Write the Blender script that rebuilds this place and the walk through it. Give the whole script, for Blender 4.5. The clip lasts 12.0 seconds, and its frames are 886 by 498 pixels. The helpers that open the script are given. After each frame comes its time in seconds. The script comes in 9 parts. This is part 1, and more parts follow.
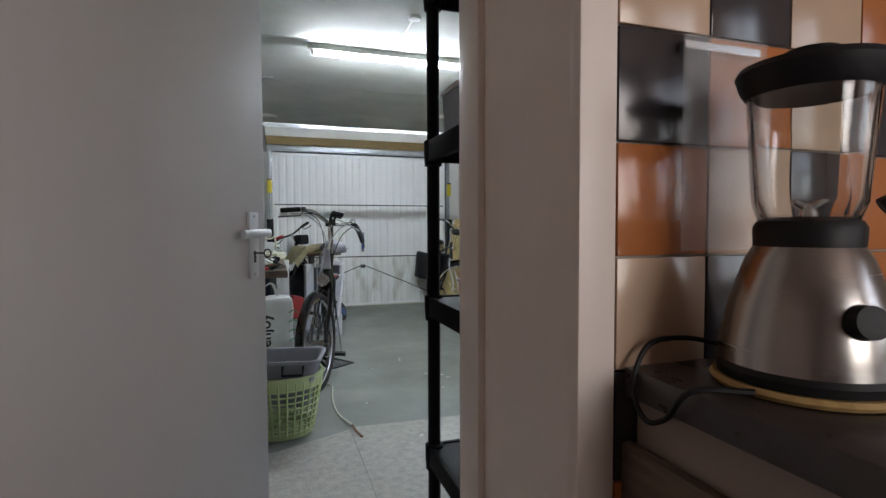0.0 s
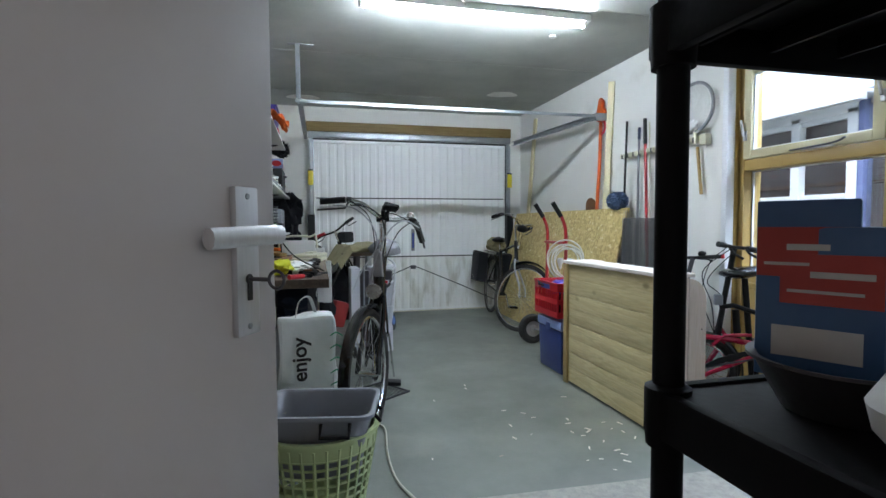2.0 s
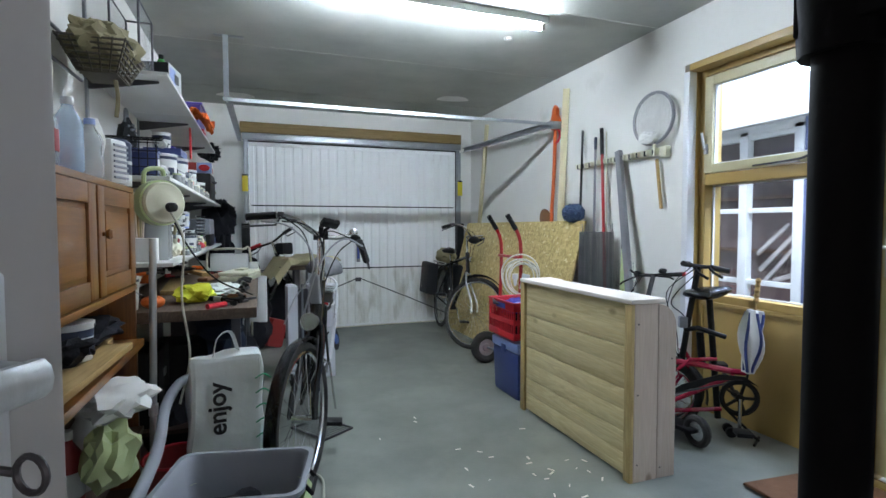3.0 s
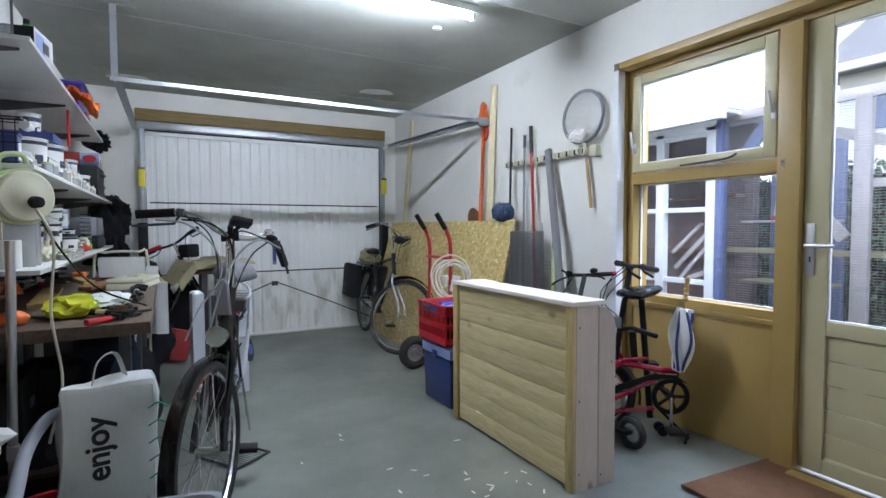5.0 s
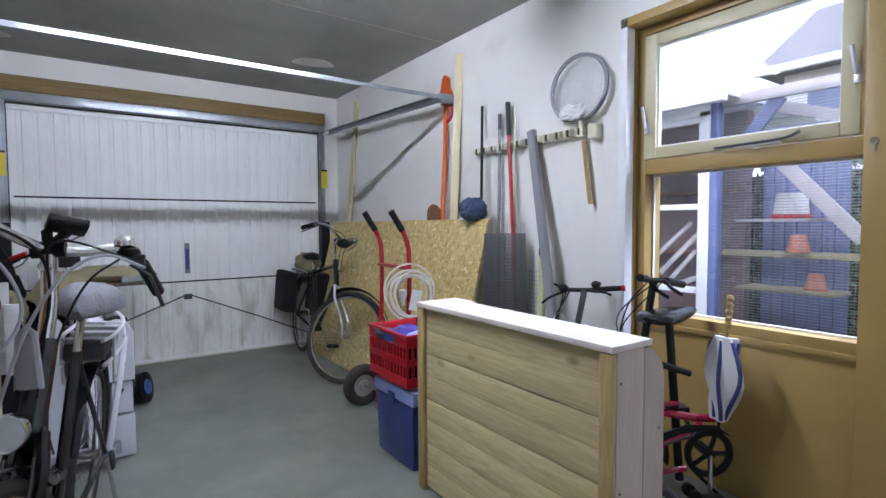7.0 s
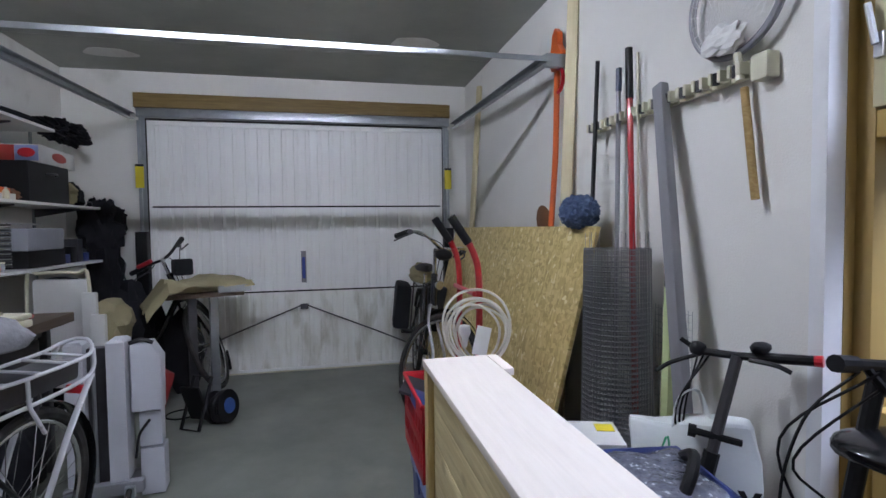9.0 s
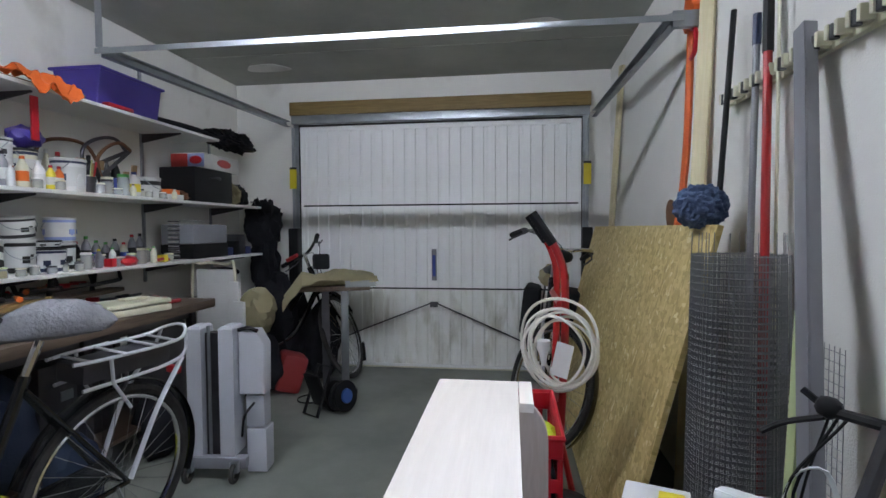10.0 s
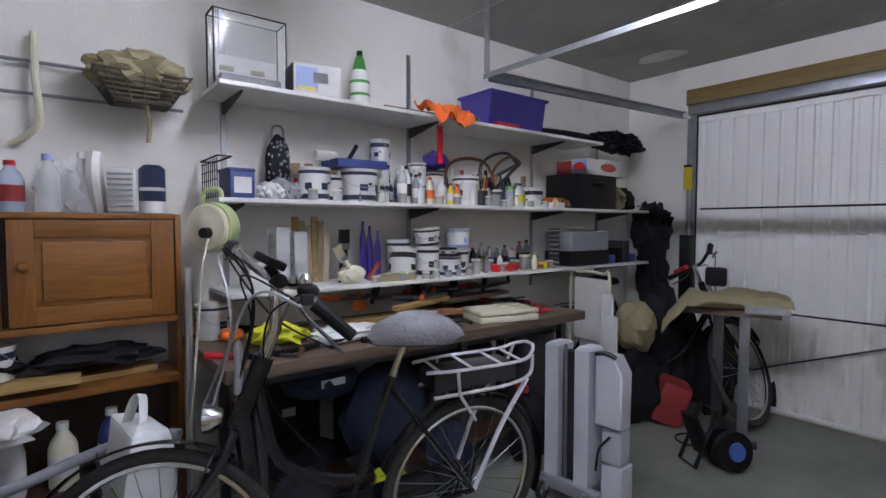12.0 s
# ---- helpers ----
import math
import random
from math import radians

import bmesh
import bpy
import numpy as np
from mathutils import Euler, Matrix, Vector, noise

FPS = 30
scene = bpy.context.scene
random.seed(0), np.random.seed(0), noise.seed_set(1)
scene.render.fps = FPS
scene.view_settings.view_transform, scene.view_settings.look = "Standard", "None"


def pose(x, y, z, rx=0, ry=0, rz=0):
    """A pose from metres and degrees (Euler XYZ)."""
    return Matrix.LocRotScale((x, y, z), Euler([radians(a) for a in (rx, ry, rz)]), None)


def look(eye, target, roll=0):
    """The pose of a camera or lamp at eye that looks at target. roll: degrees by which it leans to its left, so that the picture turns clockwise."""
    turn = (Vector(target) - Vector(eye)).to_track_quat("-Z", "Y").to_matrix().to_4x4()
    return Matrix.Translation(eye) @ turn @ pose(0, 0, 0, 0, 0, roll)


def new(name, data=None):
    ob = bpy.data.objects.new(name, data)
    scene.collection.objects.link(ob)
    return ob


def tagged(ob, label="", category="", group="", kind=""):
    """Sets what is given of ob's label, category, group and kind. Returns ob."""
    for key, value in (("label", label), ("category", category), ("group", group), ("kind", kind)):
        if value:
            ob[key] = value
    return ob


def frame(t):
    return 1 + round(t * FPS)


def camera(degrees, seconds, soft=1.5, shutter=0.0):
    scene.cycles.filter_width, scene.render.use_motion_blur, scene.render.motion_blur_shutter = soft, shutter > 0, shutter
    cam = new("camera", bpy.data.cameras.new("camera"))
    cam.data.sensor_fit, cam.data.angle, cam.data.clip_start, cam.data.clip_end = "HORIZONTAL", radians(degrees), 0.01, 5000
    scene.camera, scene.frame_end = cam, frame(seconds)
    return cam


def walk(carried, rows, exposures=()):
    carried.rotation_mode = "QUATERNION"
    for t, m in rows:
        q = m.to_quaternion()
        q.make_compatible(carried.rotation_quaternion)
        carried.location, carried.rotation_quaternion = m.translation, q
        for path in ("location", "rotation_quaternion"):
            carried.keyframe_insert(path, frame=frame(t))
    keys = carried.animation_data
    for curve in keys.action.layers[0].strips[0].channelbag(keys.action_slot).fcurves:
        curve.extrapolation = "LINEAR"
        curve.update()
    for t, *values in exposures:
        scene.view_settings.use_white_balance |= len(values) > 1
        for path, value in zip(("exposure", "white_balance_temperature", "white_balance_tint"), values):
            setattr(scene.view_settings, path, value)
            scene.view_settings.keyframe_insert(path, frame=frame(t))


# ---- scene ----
cam = camera(82.2, 12.0)
PATH = [
    (0, (-0.007, -0.036, 1.082), (0.627, 1.859, 0.998), -0.2),
    (0.5, (-0.013, 0.087, 1.063), (0.484, 2.021, 0.963), -0.1),
    (1, (-0.027, 0.324, 1.072), (0.405, 2.275, 0.975), 1.2),
    (1.5, (-0.019, 0.556, 1.055), (0.444, 2.499, 0.95), 0.3),
    (2, (0.028, 0.821, 1.08), (0.507, 2.76, 0.982), -0.3),
    (2.5, (0.058, 1.002, 1.145), (0.595, 2.926, 1.04), -0.1),
    (3, (0.106, 1.125, 1.156), (0.782, 3.005, 1.07), -0.1),
    (3.5, (0.129, 1.161, 1.158), (0.916, 2.998, 1.073), -0.2),
    (5.5, (0.151, 1.476, 1.147), (1.183, 3.187, 1.061), -0.1),
    (6, (0.228, 1.663, 1.137), (1.347, 3.318, 1.048), -0.1),
    (6.5, (0.329, 1.868, 1.155), (1.481, 3.5, 1.058), -0.2),
    (8.5, (1.125, 2.507, 1.199), (1.899, 4.349, 1.107), -0.7),
    (9, (1.396, 2.555, 1.207), (1.827, 4.506, 1.121), -0.7),
    (9.5, (1.633, 2.628, 1.186), (1.688, 4.625, 1.107), -0.4),
    (10, (1.818, 2.759, 1.198), (1.55, 4.739, 1.115), -0.3),
    (10.5, (1.915, 2.884, 1.227), (1.293, 4.782, 1.133), -0.0),
    (11, (1.95, 3.006, 1.253), (0.927, 4.722, 1.155), 0.2),
    (11.5, (1.882, 3.094, 1.247), (0.596, 4.624, 1.162), -0.0),
    (12, (1.837, 3.144, 1.276), (0.263, 4.374, 1.181), 0.0),
]
walk(cam, [(t, look(eye, target, roll)) for t, eye, target, roll in PATH], exposures=((0, 0.4, 6500, 10), (1.5, 0.4, 6300, 8), (2.5, 0.42, 6150, 8), (5.5, 0.44, 6150, 14), (7.8, 0.42, 6150, 20), (9.1, -0.05, 6300, 19), (10, -0.05, 6400, 15), (12, -0.05, 6450, 23)))

# ---- world, sun, large lights ----
world = bpy.data.worlds.new("world")
scene.world = world
world.use_nodes = True
sky = world.node_tree.nodes.new("ShaderNodeTexSky")
sky.sky_type, sky.sun_disc = "NISHITA", False
sky.sun_elevation, sky.sun_rotation = radians(54), radians(-107)
world.node_tree.nodes["Background"].inputs["Strength"].default_value = 0.15
overcast = world.node_tree.nodes.new("ShaderNodeHueSaturation")
overcast.inputs["Saturation"].default_value, overcast.inputs["Value"].default_value = 0.55, 2.6
world.node_tree.links.new(sky.outputs["Color"], overcast.inputs["Color"])
world.node_tree.links.new(overcast.outputs["Color"], world.node_tree.nodes["Background"].inputs["Color"])


def lamp(name, kind, energy, color, m, size=1.0, size_y=1.0):
    data = bpy.data.lights.new(name, kind)
    data.energy, data.color = energy, color
    if kind == "AREA":
        data.shape, data.size, data.size_y = "RECTANGLE", size, size_y
    ob = new(name, data)
    ob.matrix_world = m
    return ob


sun = lamp("sun", "SUN", 1.8, (0.97, 0.98, 1.0), look((-2.5, 1, 9), (4, 3, 0)))
sun.data.angle = radians(25)
lamp("window_light", "AREA", 135, (0.66, 0.77, 1.0), look((3.35, 2.65, 2.75), (1.5, 2.7, 0.3)), 1.8, 0.9)
# Fill lamp added out of view behind the start; no window is known there.
lamp("kitchen_fill_light", "AREA", 25, (1.0, 0.88, 0.82), look((1.3, -2.74, 1.5), (0.1, 0.6, 1.2)), 1.3, 1.1)
lamp("side_window_light", "AREA", 4, (0.92, 0.90, 1.0), look((2.33, -1.25, 1.5), (-0.2, 0.3, 1.15)), 0.95, 0.9)


# ---- materials ----
def srgb(r, g, b):
    return (r, g, b, 1)


def mat(name, base, second=None, rough=0.5, metal=0.0, scale=6.0, amount=0.5, bump=0.15, fine=80.0, alpha=1.0, glass=False,
        emit=0.0, per_object=0.0, stretch=(1, 1, 1), coat=0.0, grime=None, grime_at=0.5, spec=0.5):
    """A surface with variation at two scales: broad blotches of a second colour and fine grain in the relief."""
    m = bpy.data.materials.new(name)
    m.use_nodes = True
    nt = m.node_tree
    n, link = nt.nodes, nt.links.new
    p = n["Principled BSDF"]
    second = second or tuple(c * 0.82 for c in base)
    co = n.new("ShaderNodeTexCoord")
    mp = n.new("ShaderNodeMapping")
    mp.inputs["Scale"].default_value = stretch
    link(co.outputs["Object"], mp.inputs["Vector"])
    info = n.new("ShaderNodeObjectInfo")
    add = n.new("ShaderNodeVectorMath")
    add.operation = "MULTIPLY_ADD"
    comb = n.new("ShaderNodeCombineXYZ")
    for k in range(3):
        link(info.outputs["Random"], comb.inputs[k])
    link(comb.outputs[0], add.inputs[0])
    add.inputs[1].default_value = (37, 61, 23)
    link(mp.outputs[0], add.inputs[2])
    broad = n.new("ShaderNodeTexNoise")
    broad.inputs["Scale"].default_value, broad.inputs["Detail"].default_value = scale, 6
    broad.inputs["Roughness"].default_value = 0.62
    link(add.outputs[0], broad.inputs["Vector"])
    small = n.new("ShaderNodeTexNoise")
    small.inputs["Scale"].default_value, small.inputs["Detail"].default_value = fine, 3
    link(add.outputs[0], small.inputs["Vector"])
    ramp = n.new("ShaderNodeMapRange")
    ramp.inputs["From Min"].default_value, ramp.inputs["From Max"].default_value = 0.38, 0.68
    ramp.inputs["To Max"].default_value = amount
    link(broad.outputs["Fac"], ramp.inputs["Value"])
    mix = n.new("ShaderNodeMix")
    mix.data_type = "RGBA"
    mix.inputs["A"].default_value, mix.inputs["B"].default_value = (*base, 1), (*second, 1)
    link(ramp.outputs[0], mix.inputs["Factor"])
    out = mix.outputs["Result"]
    if grime:
        g = n.new("ShaderNodeTexNoise")
        g.inputs["Scale"].default_value, g.inputs["Detail"].default_value = 2.3, 8
        link(add.outputs[0], g.inputs["Vector"])
        gr = n.new("ShaderNodeMapRange")
        gr.inputs["From Min"].default_value, gr.inputs["From Max"].default_value = grime_at, grime_at + 0.16
        gr.inputs["To Max"].default_value = 0.6
        link(g.outputs["Fac"], gr.inputs["Value"])
        mg = n.new("ShaderNodeMix")
        mg.data_type = "RGBA"
        mg.inputs["B"].default_value = (*grime, 1)
        link(gr.outputs[0], mg.inputs["Factor"])
        link(out, mg.inputs["A"])
        out = mg.outputs["Result"]
    if per_object:
        hsv = n.new("ShaderNodeHueSaturation")
        rr = n.new("ShaderNodeMapRange")
        rr.inputs["To Min"].default_value, rr.inputs["To Max"].default_value = 1 - per_object, 1 + per_object
        link(info.outputs["Random"], rr.inputs["Value"])
        link(rr.outputs[0], hsv.inputs["Value"])
        link(out, hsv.inputs["Color"])
        out = hsv.outputs["Color"]
    link(out, p.inputs["Base Color"])
    rg = n.new("ShaderNodeMapRange")
    rg.inputs["To Min"].default_value, rg.inputs["To Max"].default_value = max(0.02, rough - 0.1), min(1, rough + 0.1)
    link(broad.outputs["Fac"], rg.inputs["Value"])
    link(rg.outputs[0], p.inputs["Roughness"])
    p.inputs["Metallic"].default_value = metal
    p.inputs["Specular IOR Level"].default_value = spec
    p.inputs["Coat Weight"].default_value = coat
    if glass:
        p.inputs["Transmission Weight"].default_value = 1.0
        p.inputs["IOR"].default_value = 1.45
        p.inputs["Roughness"].default_value = rough
        nt.links.remove(p.inputs["Roughness"].links[0])
    if emit:
        p.inputs["Emission Color"].default_value, p.inputs["Emission Strength"].default_value = (*base, 1), emit
    if bump:
        b = n.new("ShaderNodeBump")
        b.inputs["Strength"].default_value, b.inputs["Distance"].default_value = bump, 0.004
        link(small.outputs["Fac"], b.inputs["Height"])
        link(b.outputs[0], p.inputs["Normal"])
    p.inputs["Alpha"].default_value = alpha
    return m


def wood(name, light, dark, axis=1, rough=0.5, knots=True, per_object=0.12, grain=1.0, coat=0.0):
    """Timber with long grain along one axis, growth rings and knots."""
    m = bpy.data.materials.new(name)
    m.use_nodes = True
    nt = m.node_tree
    n, link = nt.nodes, nt.links.new
    p = n["Principled BSDF"]
    co, info = n.new("ShaderNodeTexCoord"), n.new("ShaderNodeObjectInfo")
    comb, add, mp = n.new("ShaderNodeCombineXYZ"), n.new("ShaderNodeVectorMath"), n.new("ShaderNodeMapping")
    for k in range(3):
        link(info.outputs["Random"], comb.inputs[k])
    add.operation = "MULTIPLY_ADD"
    add.inputs[1].default_value = (13, 29, 17)
    link(comb.outputs[0], add.inputs[0])
    link(co.outputs["Object"], add.inputs[2])
    s = [14.0, 14.0, 14.0]
    s[axis] = 1.1
    mp.inputs["Scale"].default_value = s
    link(add.outputs[0], mp.inputs["Vector"])
    ring, fibre = n.new("ShaderNodeTexNoise"), n.new("ShaderNodeTexNoise")
    ring.inputs["Scale"].default_value, ring.inputs["Detail"].default_value, ring.inputs["Distortion"].default_value = 1.3, 4, 0.8
    fibre.inputs["Scale"].default_value, fibre.inputs["Detail"].default_value = 9, 5
    link(mp.outputs[0], ring.inputs["Vector"])
    link(mp.outputs[0], fibre.inputs["Vector"])
    sine = n.new("ShaderNodeMath")
    sine.operation = "SINE"
    mul = n.new("ShaderNodeMath")
    mul.operation = "MULTIPLY"
    mul.inputs[1].default_value = 38
    link(ring.outputs["Fac"], mul.inputs[0])
    link(mul.outputs[0], sine.inputs[0])
    r1 = n.new("ShaderNodeMapRange")
    r1.inputs["From Min"].default_value, r1.inputs["To Max"].default_value = -1, 0.55 * grain
    link(sine.outputs[0], r1.inputs["Value"])
    mix = n.new("ShaderNodeMix")
    mix.data_type = "RGBA"
    mix.inputs["A"].default_value, mix.inputs["B"].default_value = (*light, 1), (*dark, 1)
    link(r1.outputs[0], mix.inputs["Factor"])
    m2 = n.new("ShaderNodeMix")
    m2.data_type, m2.blend_type = "RGBA", "MULTIPLY"
    m2.inputs["Factor"].default_value = 0.35 * grain
    link(mix.outputs["Result"], m2.inputs["A"])
    link(fibre.outputs["Fac"], m2.inputs["B"])
    out = m2.outputs["Result"]
    if knots:
        mk = n.new("ShaderNodeMapping")
        sk = [4.5, 4.5, 4.5]
        sk[axis] = 2.4
        mk.inputs["Scale"].default_value = sk
        link(add.outputs[0], mk.inputs["Vector"])
        vor = n.new("ShaderNodeTexVoronoi")
        vor.inputs["Scale"].default_value = 1.0
        link(mk.outputs[0], vor.inputs["Vector"])
        kr = n.new("ShaderNodeMapRange")
        kr.inputs["From Min"].default_value, kr.inputs["From Max"].default_value = 0.05, 0.10
        kr.inputs["To Min"].default_value, kr.inputs["To Max"].default_value = 0.75, 0
        link(vor.outputs["Distance"], kr.inputs["Value"])
        m3 = n.new("ShaderNodeMix")
        m3.data_type = "RGBA"
        m3.inputs["B"].default_value = (dark[0] * 0.4, dark[1] * 0.35, dark[2] * 0.3, 1)
        link(kr.outputs[0], m3.inputs["Factor"])
        link(out, m3.inputs["A"])
        out = m3.outputs["Result"]
    hsv = n.new("ShaderNodeHueSaturation")
    rr = n.new("ShaderNodeMapRange")
    rr.inputs["To Min"].default_value, rr.inputs["To Max"].default_value = 1 - per_object, 1 + per_object
    link(info.outputs["Random"], rr.inputs["Value"])
    link(rr.outputs[0], hsv.inputs["Value"])
    link(out, hsv.inputs["Color"])
    link(hsv.outputs["Color"], p.inputs["Base Color"])
    b = n.new("ShaderNodeBump")
    b.inputs["Strength"].default_value, b.inputs["Distance"].default_value = 0.25, 0.002
    link(fibre.outputs["Fac"], b.inputs["Height"])
    link(b.outputs[0], p.inputs["Normal"])
    p.inputs["Roughness"].default_value = rough
    p.inputs["Coat Weight"].default_value = coat
    return m


def flakes(name):
    """Strand board: flat wood flakes of differing tone lying at all angles."""
    m = bpy.data.materials.new(name)
    m.use_nodes = True
    nt = m.node_tree
    n, link = nt.nodes, nt.links.new
    p, co = n["Principled BSDF"], n.new("ShaderNodeTexCoord")
    last = None
    for k, (ang, sc) in enumerate(((0.5, (14, 30, 62)), (1.9, (14, 26, 55)), (-0.4, (14, 70, 26)))):
        mp, v = n.new("ShaderNodeMapping"), n.new("ShaderNodeTexVoronoi")
        mp.inputs["Rotation"].default_value = (ang, 0, 0)
        mp.inputs["Location"].default_value = (k * 3.3, k * 1.7, k)
        mp.inputs["Scale"].default_value = sc
        v.inputs["Scale"].default_value = 1.0
        link(co.outputs["Object"], mp.inputs["Vector"])
        link(mp.outputs[0], v.inputs["Vector"])
        sep = n.new("ShaderNodeSeparateColor")
        link(v.outputs["Color"], sep.inputs[0])
        ramp = n.new("ShaderNodeValToRGB")
        e = ramp.color_ramp.elements
        e[0].position, e[0].color = 0.0, (0.42, 0.31, 0.11, 1)
        e[1].position, e[1].color = 0.93, (0.67, 0.54, 0.235, 1)
        e.new(0.45).color = (0.56, 0.43, 0.17, 1)
        e.new(1.0).color = (0.82, 0.73, 0.44, 1)
        link(sep.outputs[0], ramp.inputs[0])
        if last is None:
            last = ramp.outputs[0]
        else:
            mx, r2 = n.new("ShaderNodeMix"), n.new("ShaderNodeMapRange")
            mx.data_type = "RGBA"
            r2.inputs["From Min"].default_value, r2.inputs["From Max"].default_value = 0.5, 0.56
            link(sep.outputs[1], r2.inputs["Value"])
            link(r2.outputs[0], mx.inputs["Factor"])
            link(last, mx.inputs["A"])
            link(ramp.outputs[0], mx.inputs["B"])
            last = mx.outputs["Result"]
    link(last, p.inputs["Base Color"])
    p.inputs["Roughness"].default_value = 0.55
    return m


M_WALL = mat("wall_paint", (0.80, 0.79, 0.75), (0.73, 0.72, 0.68), 0.85, scale=1.6, amount=0.5, bump=0.35, fine=160, grime=(0.50, 0.48, 0.42), grime_at=0.60)
M_WALL_K = mat("kitchen_paint", (0.62, 0.53, 0.48), None, 0.7, scale=2)
M_CEIL = mat("ceiling_concrete", (0.42, 0.43, 0.39), (0.30, 0.31, 0.28), 0.85, scale=1.3, amount=0.75, bump=0.25, fine=60, grime=(0.50, 0.49, 0.43), grime_at=0.64)
M_FLOOR = mat("floor_paint", (0.20, 0.212, 0.185), (0.145, 0.155, 0.135), 0.50, scale=2.2, amount=0.9, bump=0.15, fine=70, grime=(0.27, 0.272, 0.225), grime_at=0.56)
M_RAW = mat("raw_screed", (0.40, 0.38, 0.33), (0.26, 0.25, 0.23), 0.95, scale=30, amount=0.7, bump=0.9, fine=120, grime=(0.22, 0.215, 0.20), grime_at=0.58)
M_DOORLEAF = mat("panel_paint", (0.41, 0.395, 0.39), (0.37, 0.355, 0.35), 0.45, scale=3, amount=0.4, bump=0.05, fine=30)
M_JAMB = mat("jamb_paint", (0.80, 0.72, 0.66), None, 0.4, scale=4, amount=0.4, bump=0.04)
M_OCHRE = mat("ochre_paint", (0.40, 0.27, 0.085), (0.33, 0.215, 0.065), 0.42, scale=2.5, amount=0.5, bump=0.06, fine=40, stretch=(1, 1, 1))
M_CREAM = mat("cream_paint", (0.52, 0.47, 0.29), (0.45, 0.40, 0.24), 0.4, scale=3, amount=0.4, bump=0.05, fine=40)
M_LINTEL = wood("lintel_wood", (0.30, 0.205, 0.07), (0.20, 0.13, 0.04), 0, 0.6)
M_GALV = mat("galvanised_steel", (0.36, 0.38, 0.40), (0.26, 0.28, 0.30), 0.36, 0.85, scale=12, fine=90, bump=0.05)
M_GDOOR = mat("garage_door_paint", (0.88, 0.89, 0.89), (0.83, 0.84, 0.83), 0.5, scale=1.5, amount=0.4, bump=0.05, grime=(0.66, 0.66, 0.58), grime_at=0.60, stretch=(2.2, 1, 0.7))
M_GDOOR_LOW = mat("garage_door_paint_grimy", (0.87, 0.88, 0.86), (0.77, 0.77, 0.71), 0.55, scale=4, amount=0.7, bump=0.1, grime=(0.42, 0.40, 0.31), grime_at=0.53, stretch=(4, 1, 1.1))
# Black of the seals, also of the shadow line above the garage door.
M_SEAL_SHADE = mat("black_seal_and_shade", (0.02, 0.02, 0.02), None, 0.7, spec=0.2)
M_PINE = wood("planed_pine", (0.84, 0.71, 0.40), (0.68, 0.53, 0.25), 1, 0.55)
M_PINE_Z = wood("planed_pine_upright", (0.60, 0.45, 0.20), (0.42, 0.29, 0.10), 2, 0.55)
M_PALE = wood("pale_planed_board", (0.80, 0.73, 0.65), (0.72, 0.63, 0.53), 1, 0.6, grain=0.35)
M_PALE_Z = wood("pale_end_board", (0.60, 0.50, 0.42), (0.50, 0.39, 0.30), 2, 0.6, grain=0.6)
M_OSB = flakes("strand_board")
M_BLACK = mat("black_plastic", (0.007, 0.007, 0.008), (0.011, 0.011, 0.012), 0.5, bump=0.1, spec=0.25)
M_RACK = mat("black_rack_plastic", (0.005, 0.005, 0.006), (0.008, 0.008, 0.009), 0.65, bump=0.1, spec=0.12)
M_ZINC = mat("dull_zinc_wire", (0.30, 0.31, 0.32), (0.20, 0.21, 0.22), 0.45, 0.5, bump=0)
M_PAINTALU = mat("pale_aluminium_paint", (0.50, 0.51, 0.55), (0.44, 0.45, 0.49), 0.45, 0.1, scale=4, bump=0.05, grime=(0.36, 0.36, 0.37), grime_at=0.58)
M_CABGREY = mat("beige_cabinet_paint", (0.32, 0.26, 0.22), None, 0.55, bump=0.03)
M_RUBBER = mat("tyre_rubber", (0.026, 0.025, 0.024), (0.075, 0.072, 0.068), 0.8, bump=0.4, scale=14, spec=0.2)
M_CHROME = mat("chrome", (0.72, 0.72, 0.74), (0.6, 0.6, 0.6), 0.18, 1.0, bump=0.02)
M_ALU = mat("brushed_aluminium", (0.62, 0.63, 0.65), (0.50, 0.51, 0.53), 0.38, 0.9, bump=0.06, stretch=(20, 20, 1))
M_SILVER = mat("silver_paint", (0.42, 0.43, 0.46), (0.34, 0.35, 0.38), 0.38, 0.35, bump=0.05)
M_FRAME_B = mat("black_enamel", (0.008, 0.009, 0.011), None, 0.25, coat=0.3, bump=0.02)
M_RED = mat("red_enamel", (0.42, 0.018, 0.020), None, 0.3, coat=0.3, bump=0.02)
M_PINKRED = mat("bike_red_enamel", (0.40, 0.012, 0.05), None, 0.28, coat=0.4, bump=0.02)
M_REDPL = mat("red_plastic", (0.50, 0.012, 0.022), (0.42, 0.01, 0.02), 0.4, bump=0.05)
M_BLUEPL = mat("dark_blue_plastic", (0.035, 0.055, 0.20), (0.03, 0.045, 0.16), 0.42, bump=0.05)
M_BLUELT = mat("pale_blue_plastic", (0.30, 0.38, 0.68), None, 0.42, bump=0.05)
M_WHITEPL = mat("white_plastic", (0.72, 0.72, 0.70), (0.62, 0.62, 0.60), 0.4, bump=0.05)
M_CREAMPL = mat("cream_plastic", (0.68, 0.66, 0.50), None, 0.4, bump=0.05)
M_GREENPL = mat("lime_plastic", (0.48, 0.56, 0.28), (0.42, 0.5, 0.25), 0.45, bump=0.05)
M_GREYPL = mat("grey_plastic", (0.27, 0.28, 0.31), (0.22, 0.23, 0.26), 0.5, bump=0.05)
M_GREENDK = mat("green_plastic", (0.05, 0.28, 0.05), None, 0.4, bump=0.05)
